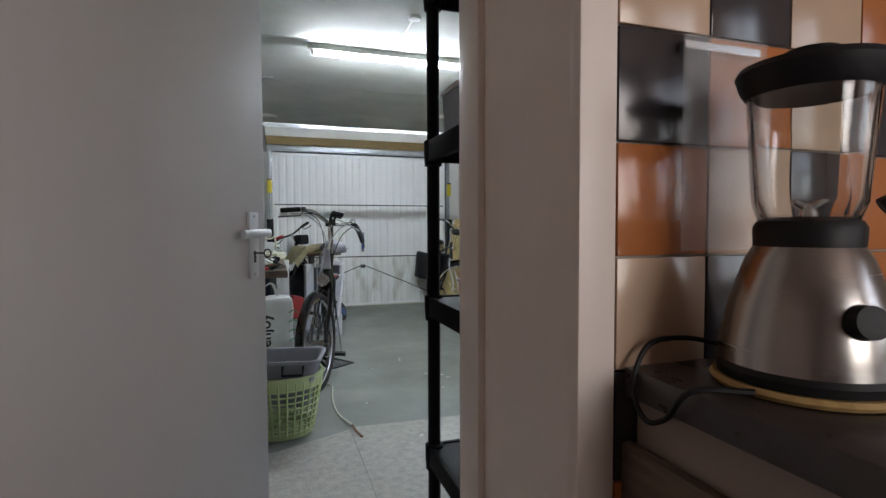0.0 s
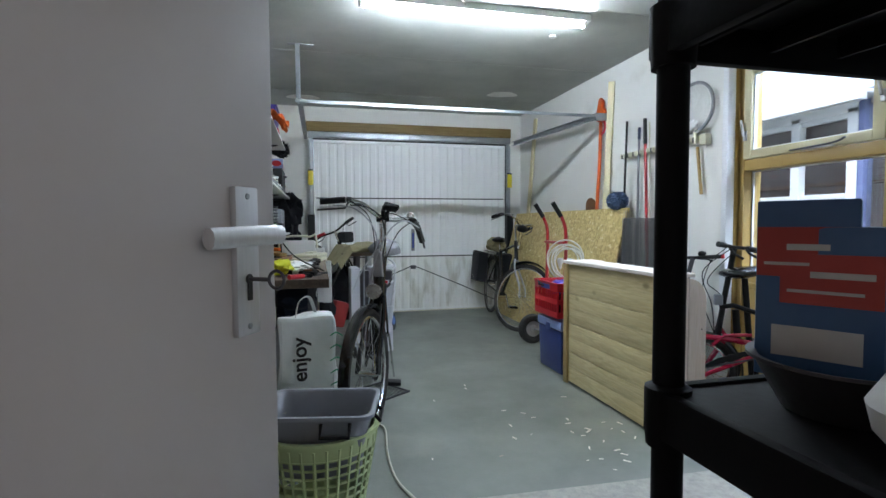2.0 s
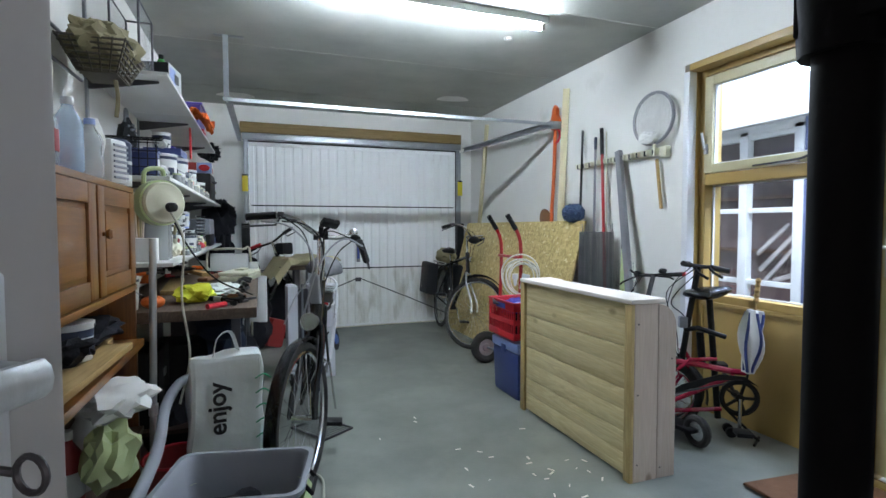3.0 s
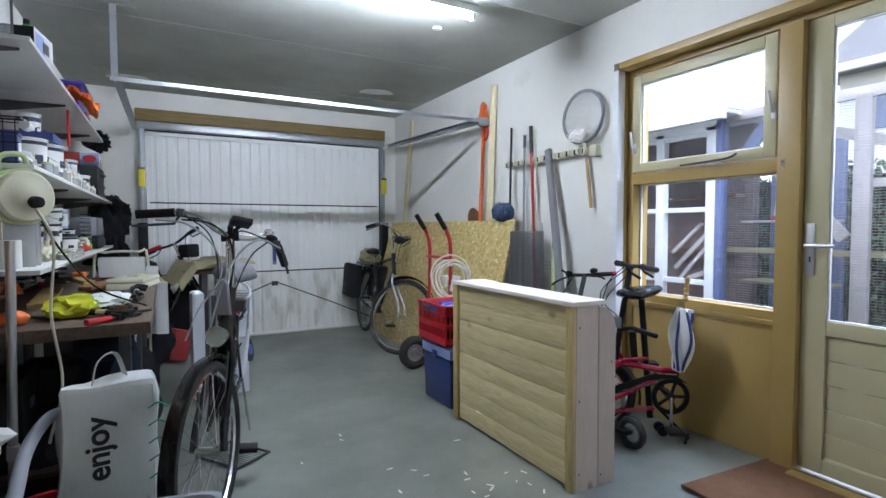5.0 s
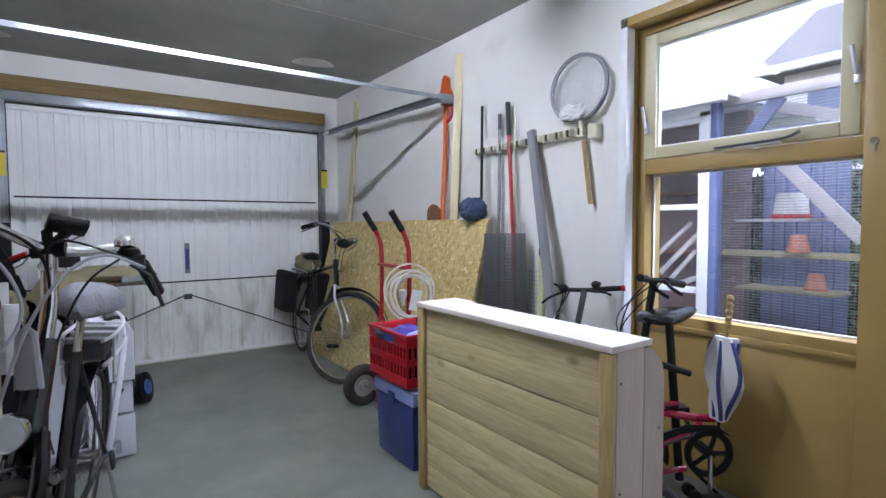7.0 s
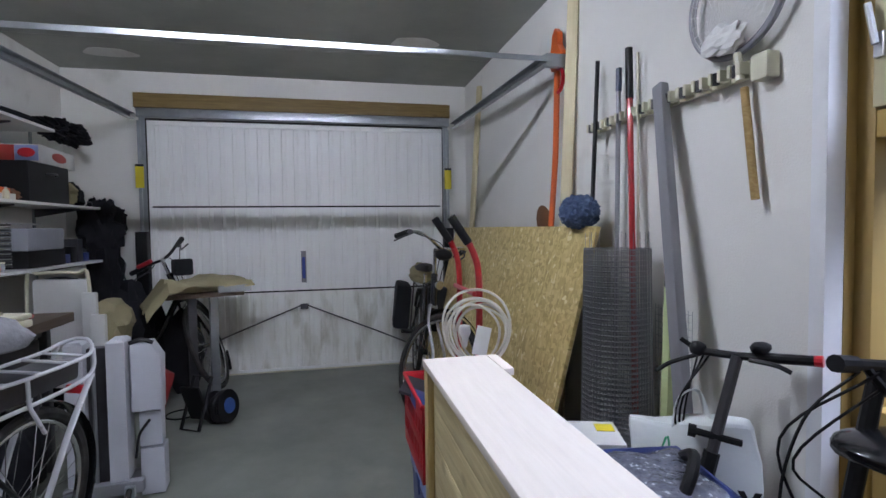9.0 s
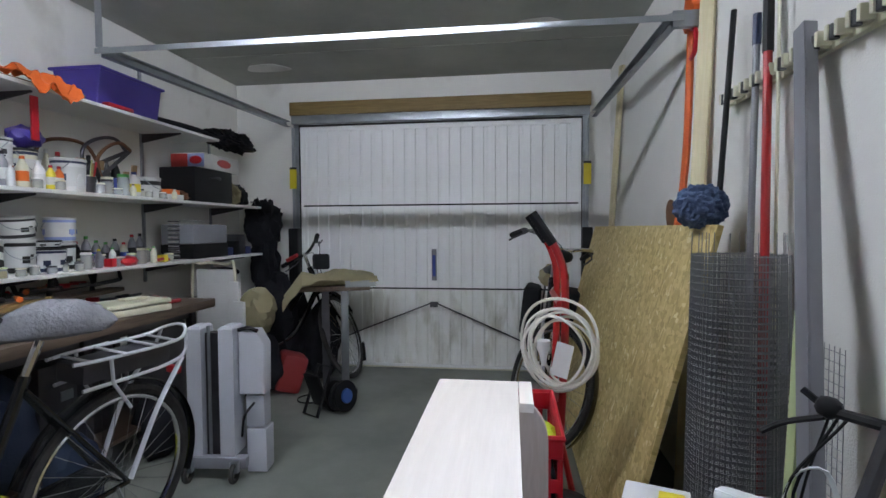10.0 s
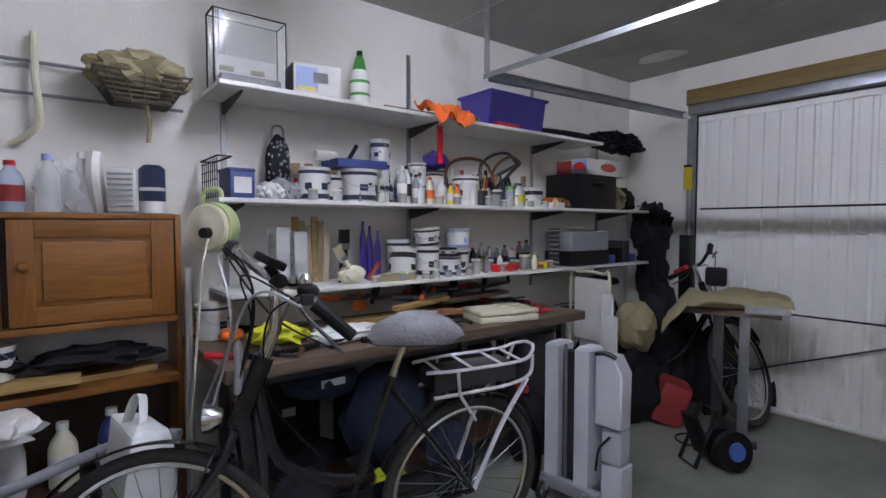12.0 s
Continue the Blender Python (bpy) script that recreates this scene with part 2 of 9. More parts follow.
M_PURPLE = mat("purple_plastic", (0.055, 0.035, 0.28), (0.045, 0.03, 0.22), 0.4, bump=0.05)
M_ORANGE = mat("orange_plastic", (0.78, 0.16, 0.02), None, 0.45, bump=0.05)
M_AXE = mat("orange_red_paint", (0.66, 0.12, 0.022), (0.56, 0.09, 0.018), 0.4, bump=0.05)
M_YELLOW = mat("yellow_plastic", (0.72, 0.58, 0.03), None, 0.45, bump=0.05)
M_YCLOTH = mat("yellow_cloth", (0.62, 0.64, 0.03), (0.5, 0.52, 0.02), 0.85, bump=0.6)
M_OCLOTH = mat("orange_cloth", (0.72, 0.14, 0.02), (0.6, 0.1, 0.01), 0.85, bump=0.5)
M_BAG = mat("white_plastic_bag", (0.80, 0.83, 0.82), (0.68, 0.74, 0.72), 0.38, bump=0.5, fine=25, scale=9)
M_INK = mat("black_print", (0.015, 0.015, 0.015), None, 0.5)
M_GREENINK = mat("green_print", (0.02, 0.30, 0.14), None, 0.5)
M_BLUEINK = mat("blue_print", (0.04, 0.07, 0.32), None, 0.5)
M_CLOTHDK = mat("black_cloth", (0.014, 0.014, 0.017), (0.03, 0.03, 0.035), 0.9, bump=0.7, fine=120, spec=0.1)
M_PANNIER = mat("black_canvas", (0.018, 0.019, 0.022), None, 0.8, bump=0.5, fine=150, spec=0.15)
M_CANVAS = mat("khaki_canvas", (0.33, 0.29, 0.17), (0.25, 0.22, 0.13), 0.9, bump=0.7, fine=150)
M_PELT = mat("grey_fleece", (0.20, 0.20, 0.215), (0.11, 0.11, 0.12), 0.95, bump=1.0, fine=90, scale=25, spec=0.1)
M_CUPB = wood("varnished_cupboard_pine", (0.28, 0.112, 0.022), (0.18, 0.062, 0.010), 1, 0.35, knots=False, coat=0.25)
M_CUPB_Z = wood("varnished_cupboard_stile", (0.26, 0.102, 0.020), (0.165, 0.056, 0.010), 2, 0.35, knots=False, coat=0.25)
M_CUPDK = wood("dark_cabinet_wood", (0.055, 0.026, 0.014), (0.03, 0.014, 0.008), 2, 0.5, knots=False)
M_BENCH = wood("worn_bench_wood", (0.17, 0.12, 0.085), (0.09, 0.06, 0.04), 1, 0.6)
M_PLANK = wood("plank_wood", (0.46, 0.31, 0.12), (0.33, 0.20, 0.06), 1, 0.6)
M_SHELF = mat("white_shelf_board", (0.74, 0.74, 0.72), (0.66, 0.66, 0.64), 0.4, bump=0.03)
M_STEELDK = mat("dark_steel", (0.10, 0.10, 0.11), (0.06, 0.05, 0.05), 0.45, 0.8, bump=0.1)
M_RUST = mat("rusty_brown", (0.20, 0.09, 0.04), (0.10, 0.05, 0.03), 0.7, bump=0.5)
M_DUSTER = mat("blue_duster_fibre", (0.055, 0.085, 0.16), (0.03, 0.05, 0.10), 0.95, bump=1.0, fine=60, scale=30)
M_GREYMET = mat("grey_painted_metal", (0.25, 0.25, 0.27), (0.21, 0.21, 0.23), 0.5, 0.2, bump=0.05)
M_NET = mat("white_netting", (0.82, 0.82, 0.84), None, 0.8, alpha=0.22, bump=0.6, fine=40)
M_CABLE = mat("cream_cable", (0.55, 0.54, 0.44), None, 0.5, bump=0.02)
M_WCABLE = mat("white_cable", (0.74, 0.72, 0.64), None, 0.45, bump=0.02)
M_GLASS = mat("clear_glass", (0.95, 0.97, 0.97), None, 0.02, glass=True, bump=0)
M_CLEARPL = mat("clear_plastic", (0.80, 0.84, 0.86), None, 0.15, alpha=0.32, bump=0.1)
M_SPLASH = mat("clear_splash_panel", (0.80, 0.84, 0.86), None, 0.06, alpha=0.16, bump=0.02)
M_CLEARBL = mat("clear_blue_bottle", (0.55, 0.70, 0.88), None, 0.12, alpha=0.5, bump=0.1)
M_TUBE = mat("lit_tube", (0.82, 0.90, 1.0), (0.82, 0.90, 1.0), 0.4, emit=255.0, bump=0)
M_FITTING = mat("lamp_fitting", (0.75, 0.76, 0.72), None, 0.45, bump=0.02)
M_TILE_O = mat("orange_brown_tile", (0.42, 0.15, 0.05), (0.37, 0.125, 0.04), 0.16, per_object=0.08, bump=0.03, fine=15)
M_TILE_B = mat("black_tile", (0.035, 0.032, 0.036), None, 0.16, per_object=0.1, bump=0.03, fine=15)
M_TILE_W = mat("beige_tile", (0.55, 0.40, 0.29), (0.50, 0.37, 0.27), 0.16, per_object=0.06, bump=0.03, fine=15)
M_GROUT = mat("grout", (0.45, 0.40, 0.35), None, 0.9, bump=0.3)
M_WORKTOP = mat("dark_worktop", (0.045, 0.04, 0.04), (0.07, 0.06, 0.06), 0.3, scale=40, bump=0.05)
M_COIR = mat("coir_mat", (0.16, 0.075, 0.035), (0.10, 0.045, 0.02), 0.95, bump=1.0, fine=200, scale=20)
M_CARD = mat("printed_carton", (0.62, 0.62, 0.60), (0.52, 0.52, 0.52), 0.6, scale=10, bump=0.05)
M_CARDBR = mat("brown_cardboard", (0.38, 0.26, 0.14), None, 0.8, bump=0.1)
M_BOXRED = mat("red_carton", (0.45, 0.05, 0.04), None, 0.45, bump=0.03)
M_BOXBLUE = mat("blue_carton", (0.05, 0.13, 0.30), (0.10, 0.2, 0.36), 0.45, bump=0.03)
M_BUBBLE = mat("bubble_foil", (0.17, 0.18, 0.24), (0.40, 0.42, 0.48), 0.25, 0.5, scale=50, amount=0.8, bump=1.0, fine=70)
M_WICKER = mat("dark_wicker", (0.10, 0.085, 0.06), (0.05, 0.045, 0.03), 0.8, bump=0.5)
M_LEAF = mat("hedge_leaf", (0.10, 0.16, 0.09), (0.05, 0.10, 0.05), 0.5, per_object=0.1, bump=0.1)
M_BATTEN = wood("pale_batten", (0.74, 0.66, 0.42), (0.62, 0.52, 0.28), 2, 0.6, grain=0.5)
M_PALETIMBER = mat("weathered_pale_timber", (0.50, 0.46, 0.46), (0.40, 0.36, 0.36), 0.85, bump=0.3)
M_SHED = mat("slate_blue_boards", (0.15, 0.18, 0.34), (0.11, 0.13, 0.26), 0.7, bump=0.2)
M_WTRIM = mat("white_outdoor_paint", (0.80, 0.81, 0.82), None, 0.5, bump=0.05)
M_GRASS = mat("garden_ground", (0.10, 0.11, 0.07), (0.16, 0.14, 0.11), 0.95, scale=3, bump=0.7, fine=30)
M_DULLRED = mat("dull_red", (0.28, 0.03, 0.03), None, 0.5, bump=0.05)
M_NAVY = mat("navy_paint", (0.018, 0.028, 0.07), None, 0.4, bump=0.03)
M_CARRIER = mat("silver_tube_paint", (0.66, 0.67, 0.70), (0.58, 0.59, 0.62), 0.3, 0.25, bump=0.02)
M_NAVYCLOTH = mat("navy_cloth", (0.022, 0.030, 0.052), (0.012, 0.016, 0.03), 0.9, bump=0.5, spec=0.15)
M_HUBBLUE = mat("mid_blue_plastic", (0.05, 0.12, 0.38), None, 0.42, bump=0.05)
M_NEON = mat("neon_yellow_cloth", (0.62, 0.85, 0.05), None, 0.8, bump=0.6)
M_TERRA = mat("terracotta", (0.42, 0.16, 0.10), None, 0.8, bump=0.2)
M_BRICK = mat("brick_dark", (0.20, 0.14, 0.14), (0.13, 0.09, 0.10), 0.9, bump=0.5, scale=12)
M_ROOF = mat("roof_tile", (0.24, 0.24, 0.26), None, 0.8, bump=0.3)
M_STAINLESS = mat("stainless_steel", (0.34, 0.325, 0.31), (0.28, 0.27, 0.26), 0.24, 1.0, amount=0.3, bump=0.008, fine=30, stretch=(1, 1, 30))


# ---- building kit ----
def nb():
    return bmesh.new()


def B(bm, x0, y0, z0, x1, y1, z1, bev=0.0, m=None):
    c = Matrix.Translation(((x0 + x1) / 2, (y0 + y1) / 2, (z0 + z1) / 2)) @ Matrix.Diagonal((abs(x1 - x0), abs(y1 - y0), abs(z1 - z0), 1))
    vs = bmesh.ops.create_cube(bm, size=1, matrix=(m @ c) if m else c)["verts"]
    if bev:
        es = list({e for v in vs for e in v.link_edges})
        bmesh.ops.bevel(bm, geom=es, offset=bev, segments=2, profile=0.6, affect="EDGES")
    return bm


def T(bm, pts, r, seg=8, closed=False, r2=None, cap=True, flat=None):
    """A round bar along points; r2: radius at the far end; flat: second half-width of an oval section (across, up)."""
    pts = [Vector(p) for p in pts]
    n = len(pts)
    rings, up = [], None
    for i, p in enumerate(pts):
        if closed:
            d = pts[(i + 1) % n] - pts[i - 1]
        else:
            d = pts[min(i + 1, n - 1)] - pts[max(i - 1, 0)]
        d.normalize()
        if up is None:
            up = Vector((0, 0, 1)) if abs(d.z) < 0.9 else Vector((1, 0, 0))
        side = d.cross(up).normalized()
        up = side.cross(d).normalized()
        rr = r if r2 is None else r + (r2 - r) * i / max(1, n - 1)
        ru = flat if flat else rr
        rings.append([bm.verts.new(p + side * math.cos(a) * rr + up * math.sin(a) * ru) for a in (2 * math.pi * k / seg for k in range(seg))])
    for i in range(n if closed else n - 1):
        a, b = rings[i], rings[(i + 1) % n]
        for k in range(seg):
            bm.faces.new((a[k], a[(k + 1) % seg], b[(k + 1) % seg], b[k]))
    if not closed and cap:
        bm.faces.new(rings[0][::-1])
        bm.faces.new(rings[-1])
    return bm


def ring(c, r, axis="y", n=40, a0=0.0, a1=360.0):
    """Points on a circle (or an arc) about c, in the plane square to the axis."""
    out = []
    full = abs(a1 - a0) >= 360
    for k in range(n if full else n + 1):
        a = radians(a0 + (a1 - a0) * k / n)
        u, v = r * math.cos(a), r * math.sin(a)
        out.append(Vector(c) + Vector({"y": (u, 0, v), "x": (0, u, v), "z": (u, v, 0)}[axis]))
    return out


def arc(*pts, n=6):
    """A smooth curve through the points."""
    P = [Vector(p) for p in pts]
    P = [P[0] * 2 - P[1]] + P + [P[-1] * 2 - P[-2]]
    out = []
    for i in range(1, len(P) - 2):
        a, b, c, d = P[i - 1:i + 3]
        for k in range(n):
            t = k / n
            out.append(0.5 * ((2 * b) + (c - a) * t + (2 * a - 5 * b + 4 * c - d) * t * t + (3 * b - a - 3 * c + d) * t ** 3))
    out.append(P[-2])
    return out


def lathe(bm, prof, seg=20, m=None):
    m = m or Matrix.Identity(4)
    rings = []
    for r, z in prof:
        if r < 1e-5:
            rings.append([bm.verts.new(m @ Vector((0, 0, z)))])
        else:
            rings.append([bm.verts.new(m @ Vector((r * math.cos(2 * math.pi * k / seg), r * math.sin(2 * math.pi * k / seg), z))) for k in range(seg)])
    for a, b in zip(rings, rings[1:]):
        if len(a) == 1 and len(b) == 1:
            continue
        for k in range(seg):
            j = (k + 1) % seg
            if len(a) == 1:
                bm.faces.new((a[0], b[j], b[k]))
            elif len(b) == 1:
                bm.faces.new((a[k], a[j], b[0]))
            else:
                bm.faces.new((a[k], a[j], b[j], b[k]))
    return bm


def prism(bm, outline, axis, lo, hi, bev=0.0):
    """An outline in the plane square to the axis, given thickness from lo to hi."""
    def at(u, v, w):
        return {"x": (w, u, v), "y": (u, w, v), "z": (u, v, w)}[axis]
    a = [bm.verts.new(at(u, v, lo)) for u, v in outline]
    b = [bm.verts.new(at(u, v, hi)) for u, v in outline]
    n = len(a)
    bm.faces.new(a), bm.faces.new(b[::-1])
    fs = [bm.faces.new((a[i], b[i], b[(i + 1) % n], a[(i + 1) % n])) for i in range(n)]
    if bev:
        es = list({e for v in a + b for e in v.link_edges if (e.verts[0] in a) == (e.verts[1] in a)})
        bmesh.ops.bevel(bm, geom=es, offset=bev, segments=1, affect="EDGES")
    return bm


def blob(bm, c, s, amp=0.15, f=3.0, sub=3, seed=0.0, m=None):
    """A soft lump such as cloth or a filled bag."""
    vs = bmesh.ops.create_icosphere(bm, subdivisions=sub, radius=1)["verts"]
    for v in vs:
        d = v.co.normalized()
        k = 1 + amp * noise.noise(d * f + Vector((seed, seed * 2, 0))) + amp * 0.5 * noise.noise(d * f * 3 + Vector((seed, 0, 5)))
        q = Vector((d.x * s[0] * k, d.y * s[1] * k, d.z * s[2] * k))
        v.co = (m @ q if m else q) + Vector(c)
    return bm


def cloth(bm, w, d, amp, thick=0.004, nx=24, ny=16, f=3.0, seed=0.0, m=None, drop=None):
    """A crumpled sheet w by d, with thickness; drop(u, v) gives an extra height."""
    m = m or Matrix.Identity(4)
    top, low = [], []
    for i in range(nx + 1):
        for j in range(ny + 1):
            u, v = i / nx - 0.5, j / ny - 0.5
            z = amp * (noise.noise(Vector((u * f + seed, v * f, seed))) + 0.5 * noise.noise(Vector((u * f * 3, v * f * 3 + seed, 1))))
            if drop:
                z += drop(u, v)
            x, y = u * w + amp * 0.7 * noise.noise(Vector((seed, v * 5, 3))), v * d + amp * 0.7 * noise.noise(Vector((u * 5, seed, 8)))
            top.append(bm.verts.new(m @ Vector((x, y, z + thick))))
            low.append(bm.verts.new(m @ Vector((x, y, z))))
    k = ny + 1
    for i in range(nx):
        for j in range(ny):
            q = (i * k + j, (i + 1) * k + j, (i + 1) * k + j + 1, i * k + j + 1)
            bm.faces.new([top[a] for a in q])
            bm.faces.new([low[a] for a in q[::-1]])
    edge = [j for j in range(ny)] + [i * k + ny for i in range(nx)] + [nx * k + j for j in range(ny, 0, -1)] + [i * k for i in range(nx, 0, -1)]
    for a, b in zip(edge, edge[1:] + edge[:1]):
        bm.faces.new((top[b], top[a], low[a], low[b]))
    return bm


def finish(name, bm, material, smooth=35, recalc=True):
    if recalc:
        bmesh.ops.recalc_face_normals(bm, faces=bm.faces)
    me = bpy.data.meshes.new(name)
    bm.to_mesh(me)
    bm.free()
    me.materials.append(material)
    if smooth:
        me.polygons.foreach_set("use_smooth", [True] * len(me.polygons))
        me.set_sharp_from_angle(angle=radians(smooth))
    return me


def part(name, bm, material, parent, label="", smooth=35):
    ob = new(name, finish(name, bm, material, smooth))
    ob.parent = parent
    return tagged(ob, label)


def piece(name, me, parent, loc=(0, 0, 0)):
    ob = new(name, me)
    ob.parent = parent
    ob.location = loc
    return ob


def solo(name, bm, material, label, category, m=None, group="", smooth=35):
    ob = new(name, finish(name, bm, material, smooth))
    ob.matrix_world = m or Matrix.Identity(4)
    return tagged(ob, label, category, group)


def thing(name, label, category, m=None, group=""):
    ob = new(name)
    ob.matrix_world = m or Matrix.Identity(4)
    ob.empty_display_size = 0.1
    return tagged(ob, label, category, group)


def built(name, bm, material, label, smooth=35):
    ob = new(name, finish(name, bm, material, smooth))
    return tagged(ob, label, kind="structure")


def text_mesh(body, size, thick=0.0006, bold=0.0):
    cu = bpy.data.curves.new("lettering", "FONT")
    cu.body, cu.size, cu.extrude, cu.align_x, cu.align_y, cu.offset = body, size, thick, "CENTER", "CENTER", bold
    ob = new("lettering", cu)
    dg = bpy.context.evaluated_depsgraph_get()
    me = bpy.data.meshes.new_from_object(ob.evaluated_get(dg))
    bpy.data.objects.remove(ob)
    return me

# ---- the setting ----
XL, XR, YB, YF, H = -0.61, 2.61, 0.91, 7.05, 2.47

bm = nb()
B(bm, XL - 0.2, YB - 0.4, -0.15, XR + 0.34, YF + 0.3, 0)
built("floor", bm, M_FLOOR, "grey-green painted concrete floor with scuffs and pale specks", 0)
bm = nb()
prism(bm, [(0.37, YB + 0.002), (XR + 0.2, YB + 0.002), (XR + 0.2, 2.60), (2.0, 2.625), (1.2, 2.65), (0.37, 2.685)], "z", 0.001, 0.006)
prism(bm, [(XL + 0.002, YB + 0.002), (0.368, YB + 0.002), (0.368, 2.66), (0.0, 2.50), (XL + 0.002, 2.46)], "z", 0.001, 0.006)
built("floor_1", bm, M_RAW, "rough unpainted sandy screed by the inner door", 0)
rnd = random.Random(5)
bm = nb()
for k in range(40):
    x, y = rnd.gauss(1.25, 0.45), rnd.gauss(3.0, 0.42)
    if k % 3 == 0:
        x, y = rnd.gauss(1.35, 0.08), rnd.gauss(3.15, 0.12)
    if 0.5 < x < 1.6 and 2.1 < y < 5:
        a, s = rnd.uniform(0, 3.14), rnd.uniform(0.003, 0.009)
        B(bm, -s * 2, -s * 0.5, 0, s * 2, s * 0.5, 0.002, m=pose(x, y, 0.0065 if y < 2.7 else 0.0005, 0, 0, math.degrees(a)))
tagged(built("floor_chips", bm, M_PALE, "pale wood shavings scattered on the floor", 0), kind="stuff", category="shavings")

bm = nb()
B(bm, XL - 0.2, YB - 0.4, H + 0.012, XR + 0.34, YF + 0.3, H + 0.2)
for a, b in ((YB - 0.39, 2.645), (2.653, 3.866), (3.874, 5.096), (5.104, 6.326), (6.334, YF + 0.2)):
    B(bm, XL - 0.15, a, H, XR + 0.3, b, H + 0.014, 0.004)
built("ceiling", bm, M_CEIL, "stained greyish concrete plank ceiling with long joints", 0)
bm = nb()
for y in (2.649, 3.87, 5.1, 6.33):
    B(bm, XL, y - 0.0045, H + 0.003, XR, y + 0.0045, H + 0.009)
for k, (x, y, sx) in enumerate(((-0.10, 6.62, 0.17), (1.98, 6.05, 0.16))):
    prism(bm, [(x + sx * math.cos(a) * (1 + 0.15 * math.sin(3 * a + k)), y + 0.11 * math.sin(a) * (1 + 0.12 * math.cos(2 * a + k))) for a in [2 * math.pi * j / 28 for j in range(28)]], "z", H - 0.002, H + 0.001)
built("trim", bm, M_WALL, "pale filler in the ceiling joints and two filled patches", 0)

bm = nb()
B(bm, XL - 0.2, YB - 0.38, 0, XL, YF + 0.25, H)
built("wall_west", bm, M_WALL, "off-white painted rendered side wall", 0)
# the wall with the window and the garden door, opening 1.62..3.63 by 2.155
WY0, WY1, WZ = 1.62, 3.63, 2.155
bm = nb()
B(bm, XR, YB - 0.38, 0, XR + 0.30, WY0, H)
B(bm, XR, WY1, 0, XR + 0.30, YF + 0.25, H)
B(bm, XR, WY0, WZ, XR + 0.30, WY1, H)
built("wall_east", bm, M_WALL, "off-white painted wall with a window and garden door", 0)
# the wall with the up-and-over door
bm = nb()
B(bm, XL, YF, 0, -0.05, YF + 0.2, H)
B(bm, 2.425, YF, 0, XR, YF + 0.2, H)
B(bm, -0.05, YF, 2.13, 2.425, YF + 0.2, H)
built("wall_north", bm, M_WALL, "off-white wall round the garage door", 0)
# the wall to the kitchen, doorway -0.44..0.356
DX0, DX1, KY = -0.46, 0.356, 0.52
bm = nb()
B(bm, XL, KY + 0.01, 0, DX0, YB, H)
B(bm, DX1 + 0.012, KY + 0.01, 0, XR, YB, H)
B(bm, DX0, KY + 0.01, 2.08, DX1 + 0.012, YB, H)
built("wall_south", bm, M_WALL, "thick wall between kitchen and garage", 0)
bm = nb()
B(bm, DX1, KY + 0.012, 0, DX1 + 0.011, YB + 0.003, 2.08)
B(bm, DX1 - 0.014, YB - 0.10, 0, DX1 + 0.001, YB - 0.004, 2.07, 0.003)
B(bm, DX0 + 0.001, KY + 0.012, 0, DX0 + 0.012, YB + 0.003, 2.08)
B(bm, DX0 + 0.012, KY + 0.012, 2.068, DX1, YB + 0.003, 2.08)
B(bm, DX1 - 0.003, KY - 0.012, 0, DX1 + 0.052, KY + 0.012, 2.13, 0.004)
B(bm, DX0 - 0.052, KY - 0.012, 0, DX0 + 0.012, KY + 0.012, 2.13, 0.004)
B(bm, DX0 + 0.012, KY - 0.012, 2.075, DX1 - 0.003, KY + 0.012, 2.13, 0.004)
bm2 = built("door_frame", bm, M_JAMB, "painted inner door frame and casing")

# ---- kitchen side ----
bm = nb()
B(bm, -2.0, -2.6, -0.15, 2.2, YB - 0.4, 0)
built("floor_kitchen", bm, M_WORKTOP, "dark kitchen floor", 0)
bm = nb()
B(bm, -2.0, -2.6, 2.5, 2.2, YB - 0.4, 2.65)
built("ceiling_kitchen", bm, M_WALL_K, "plain kitchen ceiling", 0)
bm = nb()
B(bm, 2.2, -2.6, 0, 2.4, -1.75, 2.65)
B(bm, 2.2, -0.80, 0, 2.4, KY + 0.01, 2.65)
B(bm, 2.2, -1.75, 0, 2.4, -0.80, 1.0)
B(bm, 2.2, -1.75, 2.06, 2.4, -0.80, 2.65)
# Back wall, unseen; its opening is made up for the kitchen fill lamp.
B(bm, -2.2, -2.8, 0, 0.6, -2.6, 2.65)
B(bm, 2.0, -2.8, 0, 2.4, -2.6, 2.65)
B(bm, 0.6, -2.8, 0, 2.0, -2.6, 0.9)
B(bm, 0.6, -2.8, 2.1, 2.0, -2.6, 2.65)
B(bm, -2.2, -2.6, 0, -2.0, KY + 0.01, 2.65)
B(bm, -2.2, KY + 0.01, 0, XL, KY + 0.2, 2.65)
B(bm, XL, KY + 0.01, H + 0.2, 2.4, KY + 0.2, 2.65)
built("wall_kitchen", bm, M_WALL_K, "plain painted kitchen walls", 0)
bm = nb()
for k in range(8):
    B(bm, 2.19, -1.74, 1.85 + k * 0.026, 2.215, -0.81, 1.856 + k * 0.026)
for y in (-1.75, -1.30, -0.85):
    B(bm, 2.23, y, 1.0, 2.27, y + 0.05, 2.06)
for z in (1.0, 1.46, 2.02):
    B(bm, 2.231, -1.70, z, 2.269, -0.85, z + 0.04)
built("window_1", bm, M_WTRIM, "kitchen window with a lowered slatted blind", 0)

